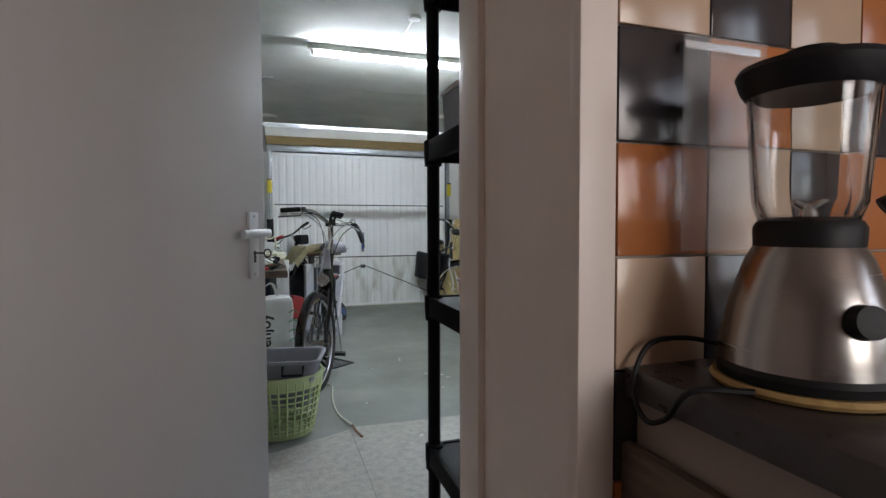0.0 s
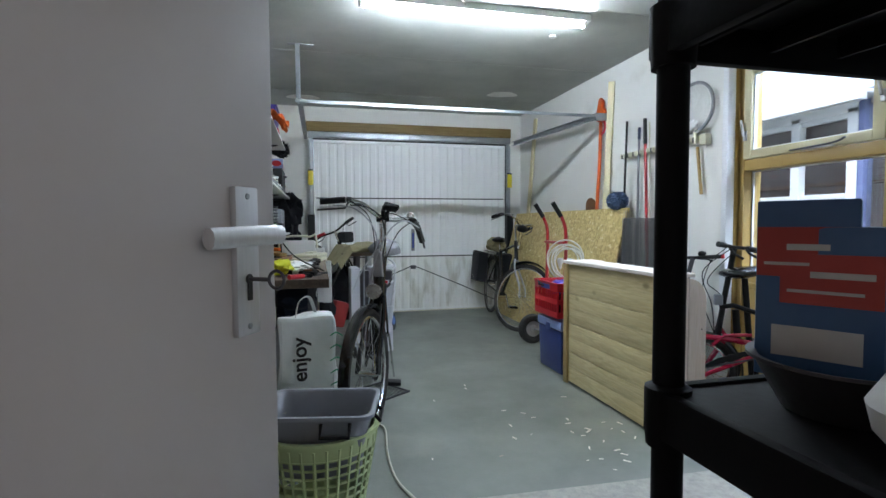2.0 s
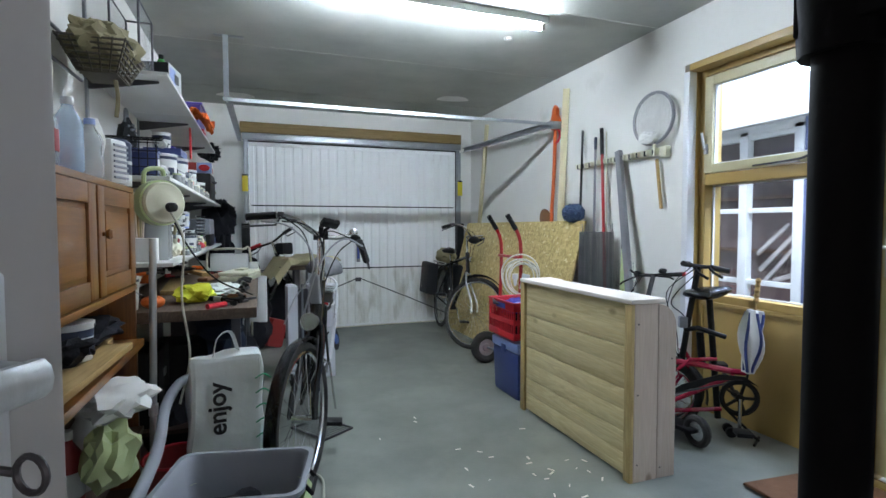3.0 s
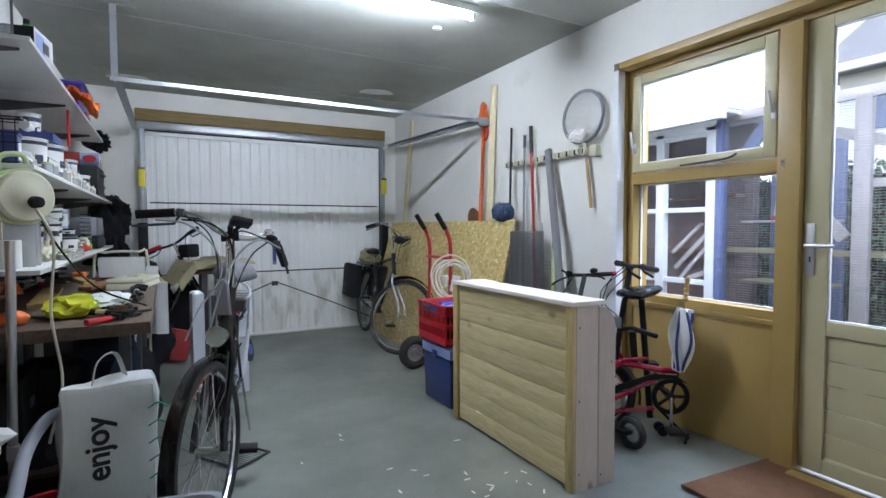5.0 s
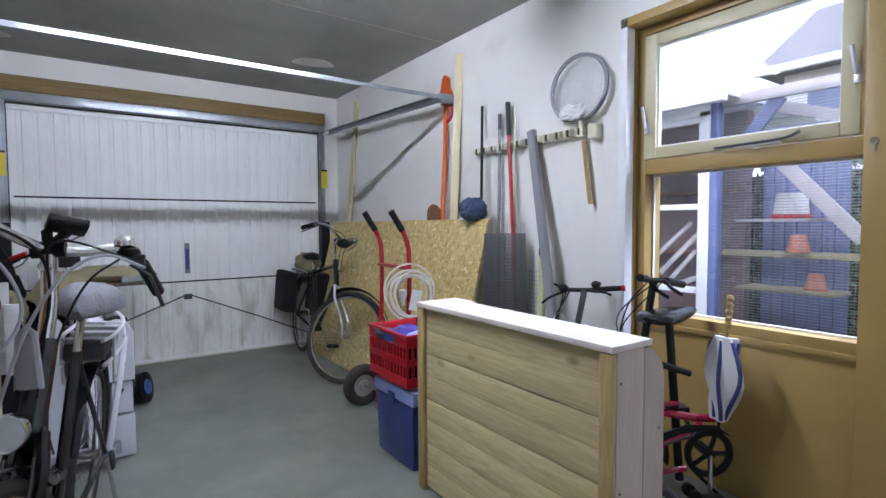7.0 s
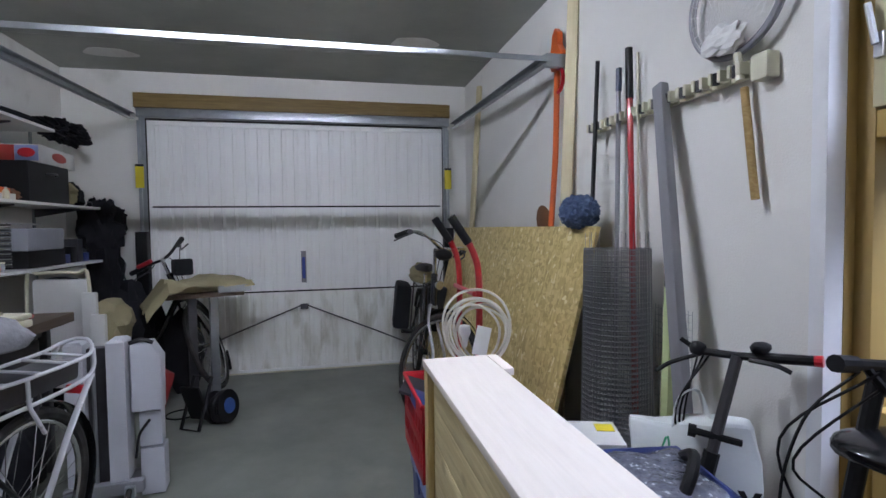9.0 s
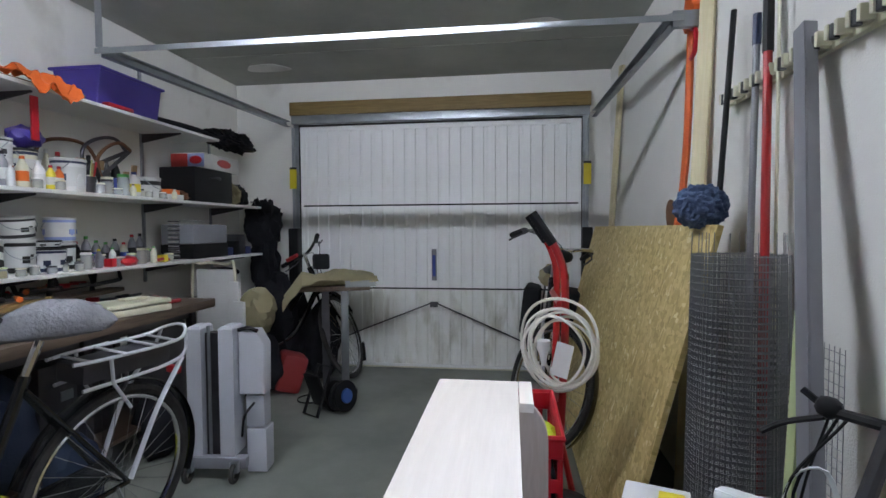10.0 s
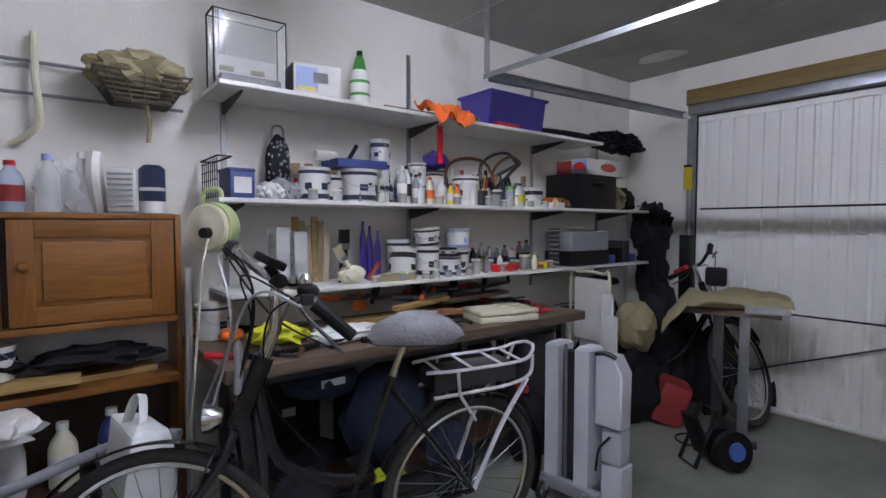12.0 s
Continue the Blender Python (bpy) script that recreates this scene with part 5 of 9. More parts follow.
def umbrella():
    bot, top = Vector((2.528, 3.085, 0.38)), Vector((2.578, 3.075, 0.885))
    o = thing("umbrella", "blue and white umbrella with turned wooden handle on the folding bicycle", "umbrella", Matrix.Translation(bot) @ (top - bot).to_track_quat("Z", "Y").to_matrix().to_4x4())
    rnd = random.Random(5)

    def r_at(a, z):
        f = z / 0.33
        return (0.010 + 0.042 * math.sin(math.pi * min(1, 0.15 + f * 0.62)) ** 1.5) * (1 + 0.45 * math.sin(3 * a + 7 * f + 1)) + 0.004
    vs, bm = [], nb()
    for i in range(17):
        z = 0.335 * i / 16
        vs.append([bm.verts.new((r_at(a, z) * math.cos(a) * 1.1, r_at(a, z) * math.sin(a) * 0.7, z)) for a in [2 * math.pi * j / 30 for j in range(30)]])
    for i in range(16):
        for j in range(30):
            bm.faces.new((vs[i][j], vs[i][(j + 1) % 30], vs[i + 1][(j + 1) % 30], vs[i + 1][j]))
    bm.faces.new(vs[0][::-1])
    bm.faces.new(vs[-1])
    c = part("canopy", bm, M_WHITEPL, o, "crumpled white canopy")
    for k in range(5):
        bm = nb()
        T(bm, [Vector((r_at(a, z) * math.cos(a) * 1.12, r_at(a, z) * math.sin(a) * 0.74, z)) for a, z in [(-1.6 + k * 1.25 - 0.9 * q / 8, 0.01 + 0.31 * q / 8) for q in range(9)]], 0.008, 6)
        part("stripe", bm, M_BLUEPL, c)
    bm = nb()
    lathe(bm, [(0, 0.33), (0.006, 0.33), (0.006, 0.37)] + [p for k in range(5) for p in ((0.010, 0.375 + k * 0.026), (0.015, 0.388 + k * 0.026), (0.010, 0.400 + k * 0.026))] + [(0, 0.508)], 14)
    part("handle", bm, M_PLANK, o, "turned wooden handle")
    part("tip", T(nb(), [(0, 0, 0), (0, 0, -0.04)], 0.006, 8), M_BLACK, o)


umbrella()


def scooter():
    o = thing("scooter", "dark scooter with T-shaped handlebar and one red grip end", "scooter", pose(0, 0, 0))
    top, low = Vector((2.475, 3.725, 0.845)), Vector((2.24, 3.70, 0.14))
    cl_ = top.lerp(low, 0.30)
    part("deck", B(nb(), 2.20, 3.15, 0.065, 2.30, 3.68, 0.09, 0.01), M_BLACK, o)
    part("post", T(nb(), [low, top], 0.015, 10), M_STEELDK, o)
    part("lower_post", T(nb(), [low, top.lerp(low, 0.36)], 0.021, 10), M_BLACK, o)
    part("clamp", T(nb(), [cl_ + Vector((-0.055, 0.03, 0.01)), cl_ + Vector((0.045, -0.04, -0.01))], 0.010, 8), M_BLACK, o)
    part("clamp_knob", T(nb(), [cl_ + Vector((-0.06, 0.035, 0.01)), cl_ + Vector((-0.045, 0.022, 0.008))], 0.017, 10), M_BLACK, o)
    lm_ = top.lerp(low, 0.53) + Vector((-0.02, -0.03, 0))
    part("headlamp", B(nb(), -0.03, -0.022, -0.025, 0.03, 0.022, 0.025, 0.006, m=Matrix.Translation(lm_)), M_GREYPL, o)
    for y in (3.72, 3.14):
        w = part("wheel", T(nb(), ring((2.245, y, 0.085), 0.065, "x", 28), 0.020, 8, closed=True), M_RUBBER, o)
        part("rim", lathe(nb(), [(0, -0.01), (0.05, -0.008), (0.05, 0.008), (0, 0.01)], 20, Matrix.Translation((2.245, y, 0.085)) @ Matrix.Rotation(radians(90), 4, "Y")), M_CHROME, w)
    tip = Vector((2.578, 3.572, 0.862))
    left = Vector((2.425, 3.815, 0.842))
    hb = part("handlebar", T(nb(), [left, top, tip], 0.011, 8), M_BLACK, o)
    u = (tip - top).normalized()
    part("grip", T(nb(), [top + u * 0.07, tip - u * 0.012], 0.0135, 10), M_BLACK, hb)
    part("grip_end", T(nb(), [tip - u * 0.012, tip + u * 0.006], 0.0145, 10), M_REDPL, hb)
    part("shifter", blob(nb(), tuple(top + u * 0.055 + Vector((0, 0, 0.025))), (0.03, 0.022, 0.018), 0.15, 2, 2, 3), M_BLACK, hb)
    part("shifter", blob(nb(), tuple(left + Vector((0, 0, 0.006))), (0.024, 0.024, 0.022), 0.2, 2, 2, 6), M_BLACK, hb)
    part("brake_lever", T(nb(), arc(top + u * 0.03 + Vector((-0.01, -0.01, -0.006)), top + u * 0.09 + Vector((-0.02, -0.02, -0.012)), top + u * 0.125 + Vector((-0.02, -0.02, -0.028)), n=4), 0.0065, 6), M_BLACK, hb)
    part("brake_lever", T(nb(), arc(left + Vector((-0.01, -0.005, -0.01)), left + Vector((-0.06, 0.04, -0.04)), left + Vector((-0.10, 0.05, -0.065)), n=4), 0.0065, 6), M_BLACK, hb)
    part("bar_end", T(nb(), [left, left + Vector((-0.03, 0.035, 0.03))], 0.007, 6), M_BLACK, hb)
    for k in range(3):
        part("brake_cable", T(nb(), arc(left + Vector((0.01 * k, -0.01 * k, -0.01)), left + Vector((-0.05 - 0.015 * k, -0.01, -0.16)), left + Vector((-0.09 + 0.01 * k, -0.04, -0.34)), low + Vector((0.02, 0.0, 0.10)), n=6), 0.003, 5), M_BLACK, o)


scooter()


# ---- timber planter box, crate, cool box, hand truck ----
def planter():
    o = thing("timber_headboard_box", "new pale timber box unit with planked front standing on the floor", "wooden box", pose(1.668, 2.945, 0))
    L = 1.02
    for k in range(8):
        z = 0.012 + k * 0.0995
        g = 0.004 if k % 2 else 0.0015
        part("plank", B(nb(), 0.0, 0.02, z + (0.0020 if k % 2 == 0 else 0.0002), 0.022 if k % 2 else 0.0222, L - 0.02, z + 0.0994 - (0.0020 if k % 2 else 0.0002), 0.0009), M_PINE, o)
    part("backing", B(nb(), 0.024, 0.03, 0.02, 0.030, L - 0.03, 0.80), M_CUPDK, o)
    for y in (0.0, L - 0.045):
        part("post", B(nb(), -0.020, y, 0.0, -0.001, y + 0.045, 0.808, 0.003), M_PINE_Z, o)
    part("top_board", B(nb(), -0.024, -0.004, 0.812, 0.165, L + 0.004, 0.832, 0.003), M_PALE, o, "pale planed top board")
    part("top_strip", B(nb(), 0.1665, L - 0.15, 0.812, 0.196, L + 0.004, 0.832, 0.002), M_PALE, o)
    for y in (0.0, L - 0.022):
        pr = [(0.001, 0.0), (0.13, 0.0), (0.13, 0.811), (0.001, 0.811)]
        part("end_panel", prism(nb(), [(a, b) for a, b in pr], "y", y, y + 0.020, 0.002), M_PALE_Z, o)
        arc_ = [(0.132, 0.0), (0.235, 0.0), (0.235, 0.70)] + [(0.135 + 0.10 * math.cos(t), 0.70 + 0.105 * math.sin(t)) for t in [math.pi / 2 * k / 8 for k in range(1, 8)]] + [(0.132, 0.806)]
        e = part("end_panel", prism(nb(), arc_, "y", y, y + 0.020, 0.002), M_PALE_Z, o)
        bm = nb()
        bm.free()
        for x, z in ((0.02, 0.08), (0.02, 0.40), (0.02, 0.72), (0.15, 0.05), (0.21, 0.55)):
            part("screw", lathe(nb(), [(0, 0.0012), (0.004, 0.001), (0.0045, 0)], 8, pose(x, y - 0.0003, z, 90, 0, 0)), M_STEELDK, e)
    part("bottom_rail", B(nb(), 0.032, 0.022, 0.0, 0.23, L - 0.024, 0.022), M_PALE, o)


planter()


def crate():
    o = thing("plastic_crate", "bright red slotted plastic crate on the blue cool box", "crate", pose(1.66, 4.08, 0.405))
    bm = nb()
    W, D, Hc, t = 0.29, 0.38, 0.245, 0.008
    B(bm, 0, 0, 0, W, D, 0.008)
    body = part("body", bm, M_REDPL, o, smooth=0)
    for z0, z1 in ((0.009, 0.045), (0.10, 0.135), (0.190, Hc)):
        part("band", B(nb(), 0, 0, z0, W, t, z1, 0.002), M_REDPL, body)
        part("band", B(nb(), 0, D - t, z0, W, D, z1, 0.002), M_REDPL, body)
        part("band", B(nb(), 0, t, z0, t, D - t, z1, 0.002), M_REDPL, body)
        part("band", B(nb(), W - t, t, z0, W, D - t, z1, 0.002), M_REDPL, body)
    n = 12
    slat_x = finish("slat", B(nb(), 0.001, 0.0, 0.046, t - 0.001, 0.014, 0.189), M_REDPL, 0)
    slat_y = finish("slat", B(nb(), 0.0, 0.001, 0.046, 0.014, t - 0.001, 0.189), M_REDPL, 0)
    for k in range(n + 1):
        for x in (0.0, W - t):
            piece("slat", slat_x, body, (x, (D - 0.014) * k / n, 0))
    for k in range(10):
        for y in (0.0, D - t):
            piece("slat", slat_y, body, ((W - 0.014) * k / 9, y, 0))
    part("rim", T(nb(), [(0, 0, Hc), (W, 0, Hc), (W, D, Hc), (0, D, Hc)], 0.009, 6, closed=True), M_REDPL, o)
    part("label", B(nb(), -0.0012, 0.12, 0.198, -0.0002, 0.26, 0.232), M_BLUEINK, o)


crate()
solo("neon_cloth", blob(nb(), (1.88, 4.20, 0.60), (0.07, 0.09, 0.055), 0.3, 3, 3, 4), M_NEON, "neon yellow cloth lying in the red crate", "cloth")
solo("purple_bag", blob(nb(), (1.80, 4.32, 0.585), (0.10, 0.09, 0.07), 0.25, 3, 3, 9), M_PURPLE, "purple plastic bag in the red crate", "bag")
for k, (x, y, a) in enumerate(((1.74, 4.22, 12), (1.72, 4.33, -20), (1.79, 4.13, 40))):
    solo("magazine", B(nb(), -0.09, -0.06, 0, 0.09, 0.06, 0.012, 0.002), (M_BLUEPL, M_STEELDK, M_BLUELT)[k], "thin printed carton lying in the red crate", "carton", pose(x, y, 0.60 + 0.014 * k, 10, 25 - 10 * k, a), "cartons in the crate")
solo("crate_filling", B(nb(), 1.675, 4.095, 0.415, 1.935, 4.445, 0.555, 0.02), M_CLOTHDK, "dark folded bag at the bottom of the red crate", "bag")

cb = thing("cool_box", "dark blue cool box with a pale blue lid on the floor", "cool box", pose(1.68, 4.06, 0))
bm = nb()
B(bm, 0, 0, 0, 0.24, 0.38, 0.315, 0.02)
for v in bm.verts:
    k = 0.92 + 0.08 * v.co.z / 0.315
    v.co.x, v.co.y = 0.12 + (v.co.x - 0.12) * k, 0.19 + (v.co.y - 0.19) * k
part("body", bm, M_BLUEPL, cb)
part("lid", B(nb(), -0.006, -0.006, 0.317, 0.246, 0.386, 0.385, 0.016), M_BLUELT, cb, "pale blue lid")
part("handle", T(nb(), [(0.12, -0.010, 0.33), (0.12, -0.014, 0.395), (0.12, 0.39, 0.395), (0.12, 0.388, 0.33)], 0.008, 8), M_BLUELT, cb)
part("latch", B(nb(), -0.012, 0.16, 0.30, -0.006, 0.22, 0.35, 0.002), M_BLUEPL, cb)

# hand truck
ht = thing("hand_truck", "red tubular hand truck with black grips and pneumatic wheels", "hand truck", pose(0, 0, 0))
bm = nb()
for y in (4.63, 4.97):
    T(bm, arc((1.97, y, 0.03), (2.0, y, 0.55), (2.01, y, 0.95), (1.985, y, 1.10), (1.90, y, 1.235), n=5), 0.0145, 10)
for z in (0.25, 0.55, 0.92):
    T(bm, [(1.99, 4.63, z), (1.99, 4.97, z)], 0.012, 8)
B(bm, 1.94, 4.65, 0.0, 1.99, 4.95, 0.006)
for y in (4.66, 4.94):
    T(bm, [(1.98, y, 0.50), (2.06, y, 0.13)], 0.012, 8)
part("frame", bm, M_RED, ht)
for y in (4.63, 4.97):
    part("grip", T(nb(), [(1.965, y, 1.138), (1.89, y, 1.25)], 0.019, 10), M_BLACK, ht)
for y in (4.56, 5.04):
    w = part("wheel", T(nb(), ring((1.90 if y > 5 else 2.0, y, 0.135), 0.098, "y", 36), 0.037, 10, closed=True), M_RUBBER, ht, "black pneumatic tyre")
    part("rim", lathe(nb(), [(0, -0.028), (0.03, -0.028), (0.035, -0.012), (0.068, -0.022), (0.070, 0.022), (0.035, 0.012), (0.03, 0.028), (0, 0.028)], 24, Matrix.Translation((1.90 if y > 5 else 2.0, y, 0.135)) @ Matrix.Rotation(radians(90), 4, "X")), M_ALU, w)
part("axle", T(nb(), [(2.0, 4.56, 0.135), (1.90, 5.04, 0.135)], 0.010, 8), M_GALV, ht)
# white flex coiled on the hand truck
rnd = random.Random(8)
coil = thing("extension_cable", "coiled white extension cable hung on the red hand truck", "cable", pose(0, 0, 0))
for k in range(7):
    r0 = 0.134 + rnd.uniform(-0.03, 0.022)
    cc = Vector((2.0, 4.60, 0.79)) + Vector((-0.4, -0.9, 0)) * 0.009 * k + Vector((rnd.uniform(-0.02, 0.02), 0, rnd.uniform(-0.03, 0.03)))
    pts = []
    for j in range(36):
        a = 2 * math.pi * j / 36
        pts.append(cc + Vector((0.914, -0.406, 0)) * r0 * 0.92 * math.cos(a) + Vector((-0.4, -0.9, 0)) * 0.012 * math.sin(3 * a + k) + Vector((0, 0, r0 * math.sin(a) * (1.15 if math.sin(a) < 0 else 0.95))))
    part("winding", T(nb(), pts, 0.0055, 6, closed=True), M_WCABLE, coil)
part("plug", lathe(nb(), [(0, 0), (0.022, 0), (0.024, 0.03), (0.015, 0.05), (0.008, 0.09), (0, 0.09)], 16, pose(1.93, 4.57, 0.80, 180, 0, 0)), M_WHITEPL, coil)
part("tag", B(nb(), -0.03, 0, -0.06, 0.03, 0.002, 0.06, m=pose(1.99, 4.53, 0.74, 0, 12, -20)), M_WHITEPL, coil)

# ---- strand board, mesh roll and the tools along the wall ----
d = Vector((0.02, -1.66, 0))
bm = nb()
prism(bm, [(0, 0), (2.34, 0), (2.34, 1.235), (0, 1.235)], "x", -0.009, 0.009)
mo = Matrix.Translation((2.15, 4.43, 0.006)) @ Matrix.Rotation(radians(14.5), 4, "Y")
solo("strand_board", bm, M_OSB, "large sheet of golden strand board leaning in the corner", "board", mo, smooth=0)

bm = nb()
rnd = random.Random(3)
cx, cy = 2.455, 4.295
for k in range(58):
    z = 0.004 + k * 0.0195
    T(bm, [Vector((cx + (0.100 + 0.025 * j / 44) * (1.15 - 0.13 * z) * math.cos(0.42 * j), cy + (0.092 + 0.025 * j / 44) * (1.15 - 0.13 * z) * math.sin(0.42 * j), z)) for j in range(45)], 0.0017, 3, cap=False)
for j in range(170):
    a = 0.42 * 44 * j / 170
    f = j / 170
    T(bm, [Vector((cx + (0.100 + 0.025 * f) * (1.15 - 0.13 * z) * math.cos(a), cy + (0.092 + 0.025 * f) * (1.15 - 0.13 * z) * math.sin(a), z)) for z in (0.002, 1.12 + (0.06 if j % 11 == 0 else 0))], 0.0014, 3, cap=False)
tagged(solo("wire_mesh_roll", bm, M_ZINC, "upright roll of grey galvanised wire mesh beside the strand board", "wire mesh", smooth=0), kind="")
bm = nb()
for k in range(36):
    T(bm, [(2.585, 4.24, 0.004 + k * 0.0255), (2.585, 4.04, 0.004 + k * 0.0255)], 0.0012, 3, cap=False)
for j in range(11):
    T(bm, [(2.585, 4.04 + j * 0.02, 0.002), (2.585, 4.04 + j * 0.02, 0.91)], 0.0012, 3, cap=False)
solo("wire_mesh", bm, M_ZINC, "flat offcut of galvanised wire mesh against the wall", "wire mesh", smooth=0)

rk = thing("tool_rack", "long cream clip rack for tools on the side wall", "tool rack", pose(0, 0, 0))
part("rail", B(nb(), 2.588, 3.79, 1.628, 2.6085, 4.71, 1.668, 0.004), M_CREAMPL, rk)
cb_ = nb()
for z in (-0.0125, 0.0245):
    B(cb_, -0.040, z - 0.0135, -0.017, -0.0065, z, 0.019, 0.003)
B(cb_, -0.006, -0.026, -0.026, 0.0, 0.024, 0.026, 0.002)
B(cb_, -0.020, -0.0138, -0.019, -0.0065, 0.0118, 0.019, 0.002)
clip = finish("clip", cb_, M_CREAMPL)
roller = finish("clip_roller", T(nb(), [(-0.031, -0.001, -0.020), (-0.031, -0.001, 0.014)], 0.0105, 10), M_INK)
for k in range(12):
    y = 4.675 - k * 0.0765
    c = piece("clip", clip, rk, (2.5875, y, 1.645 + 0.0006 * k))
    piece("clip_roller", roller, c)
part("end_block", B(nb(), 2.562, 3.730, 1.606, 2.6085, 3.788, 1.680, 0.008), M_CREAMPL, rk)


def pole(name, label, mat_, a, b, r, grip=None, glen=0.20):
    o = thing(name, label, name.replace("_", " "), pose(0, 0, 0))
    part("shaft", T(nb(), [a, b], r, 10), mat_, o)
    if grip:
        a, b = Vector(a), Vector(b)
        u = (a - b).normalized()
        part("grip", T(nb(), [a + u * 0.004, a - u * glen], r * 1.25, 10), grip, o)
    return o


o = pole("duster", "long black pole with a round blue fluffy duster head pointing down", M_BLACK, (2.565, 4.63, 1.93), (2.50, 4.56, 1.27), 0.0095)
bm = nb()
rnd = random.Random(12)
blob(bm, (2.45, 4.58, 1.265), (0.082, 0.096, 0.075), 0.06, 4, 5, 2)
for f in list(bm.verts):
    f.co += (f.co - Vector((2.45, 4.58, 1.262))) * 0.16 * noise.noise(f.co * 75)
part("head", bm, M_DUSTER, o, "blue fluffy fibre head")
o = pole("broom_handle", "grey metal pole with blue grip clipped in the tool rack", M_GREYMET, (2.565, 4.46, 1.845), (2.545, 4.46, 0.02), 0.010, M_NAVY, 0.09)
o = pole("red_pole", "red pole with black grip clipped in the tool rack", M_RED, (2.562, 4.385, 1.90), (2.47, 4.17, 0.02), 0.012, M_BLACK)
o = pole("thin_rod", "thin beige rod clipped in the tool rack", M_CREAMPL, (2.565, 4.33, 1.87), (2.56, 4.31, 0.9), 0.005)
o = pole("mallet_handle", "wooden broom stick hanging from the tool rack", M_PLANK, (2.575, 3.82, 1.60), (2.575, 3.775, 1.275), 0.0115)
o = thing("metal_profile", "long grey metal angle profile leaning on the wall", "metal profile", Matrix.Translation((2.385, 3.735, 0.004)) @ Matrix.Rotation(radians(6), 4, "Y") @ Matrix.Rotation(radians(-14.6), 4, "X"))
part("web", B(nb(), -0.028, -0.030, 0, -0.024, 0.018, 1.76, 0.001), M_GREYMET, o)
part("flange", B(nb(), -0.0235, -0.030, 0, 0.004, -0.026, 1.76, 0.001), M_GREYMET, o)
part("lip", B(nb(), -0.0235, 0.014, 0, -0.012, 0.018, 1.76, 0.001), M_GREYMET, o)

o = thing("green_level", "lime green flat tool with black end leaning beside the metal profile", "spirit level", Matrix.Translation((2.42, 3.97, 0.004)) @ Matrix.Rotation(radians(3.5), 4, "Y") @ Matrix.Rotation(radians(-2.5), 4, "X"))
part("body", B(nb(), -0.012, -0.018, 0, 0.012, 0.018, 1.0, 0.003), M_GREENPL, o)
part("end_cap", B(nb(), -0.013, -0.019, 1.0, 0.013, 0.019, 1.045, 0.003), M_BLACK, o)


def batten(x, y, x1, y1, h, w=0.045, name="batten", label="tall pale timber batten leaning on the wall"):
    d = Vector((x1 - x, y1 - y, h))
    m = Matrix.Translation((x, y, 0.004)) @ d.to_track_quat("Z", "Y").to_matrix().to_4x4()
    solo(name, B(nb(), -0.012, -w / 2, 0, 0.012, w / 2, d.length, 0.002), M_BATTEN, label, "timber batten", m)


batten(2.52, 4.96, 2.588, 4.90, 2.33, 0.055)
batten(2.50, 6.75, 2.588, 6.52, 2.33, 0.045, label="pale timber batten leaning in the far corner")
# edging spade / trimmer painted orange red
o = thing("garden_spade", "orange-red long-handled tool hung on the wall by the rail", "garden tool", pose(0, 0, 0))
bm = nb()
T(bm, arc((2.56, 5.02, 2.13), (2.555, 5.02, 2.00), (2.55, 5.03, 1.60), (2.535, 5.03, 1.36), (2.50, 4.98, 1.20), n=5), 0.016, 8)
part("handle", bm, M_AXE, o)
bm = nb()
prism(bm, [(5.02, 2.22), (4.985, 2.19), (4.99, 2.13), (4.95, 2.09), (4.94, 2.03), (5.06, 2.01), (5.10, 2.06), (5.055, 2.13), (5.05, 2.19)], "x", 2.54, 2.572, 0.004)
part("head", bm, M_AXE, o)
bm = nb()
T(bm, ring((2.55, 5.0, 1.95), 0.06, "x", 14, 90, 270), 0.010, 6)
part("loop", bm, M_REDPL, o)
solo("disc", lathe(nb(), [(0, -0.004), (0.10, -0.004), (0.11, 0), (0.10, 0.004), (0, 0.004)], 28, pose(2.53, 5.12, 1.21, 0, 80, 0)), M_RUST, "round brown metal disc behind the strand board", "disc")
# landing net
o = thing("landing_net", "landing net with grey hoop and white mesh hanging on the wall", "landing net", pose(0, 0, 0))
hoop = [Vector((2.570 + 0.0 * k, 3.855 + 0.178 * math.cos(a), 1.872 + 0.168 * math.sin(a))) for k, a in enumerate([2 * math.pi * j / 44 for j in range(44)])]
part("hoop", T(nb(), hoop, 0.0115, 8, closed=True), M_GREYMET, o)
bm = nb()
N = 14
g = {}
for i in range(N + 1):
    for j in range(28):
        a, rr = 2 * math.pi * j / 28, i / N
        dip = 0.10 * (1 - rr ** 2)
        g[i, j] = Vector((2.572 - 0.012 - dip * 0.25, 3.855 + 0.17 * rr * math.cos(a) , 1.872 + 0.16 * rr * math.sin(a) - dip * 1.1 * (1 - rr)))
gv = {k: bm.verts.new(p + Vector((0.010 * noise.noise(p * 14), 0, 0))) for k, p in g.items()}
for i in range(1, N + 1):
    for j in range(28):
        bm.faces.new((gv[i - 1, j], gv[i - 1, (j + 1) % 28], gv[i, (j + 1) % 28], gv[i, j]))
part("gauze", bm, M_NET, o, "loose white gauze of the net")
bm = nb()
for i in range(2, N + 1, 2):
    for j in range(28):
        T(bm, [g[i, j], g[i, (j + 1) % 28]], 0.0009, 3, cap=False)
for j in range(28):
    for i in range(1, N + 1):
        T(bm, [g[i - 1, j], g[i, j]], 0.0009, 3, cap=False)
blob(bm, (2.545, 3.87, 1.752), (0.02, 0.085, 0.045), 0.35, 5, 3, 1)
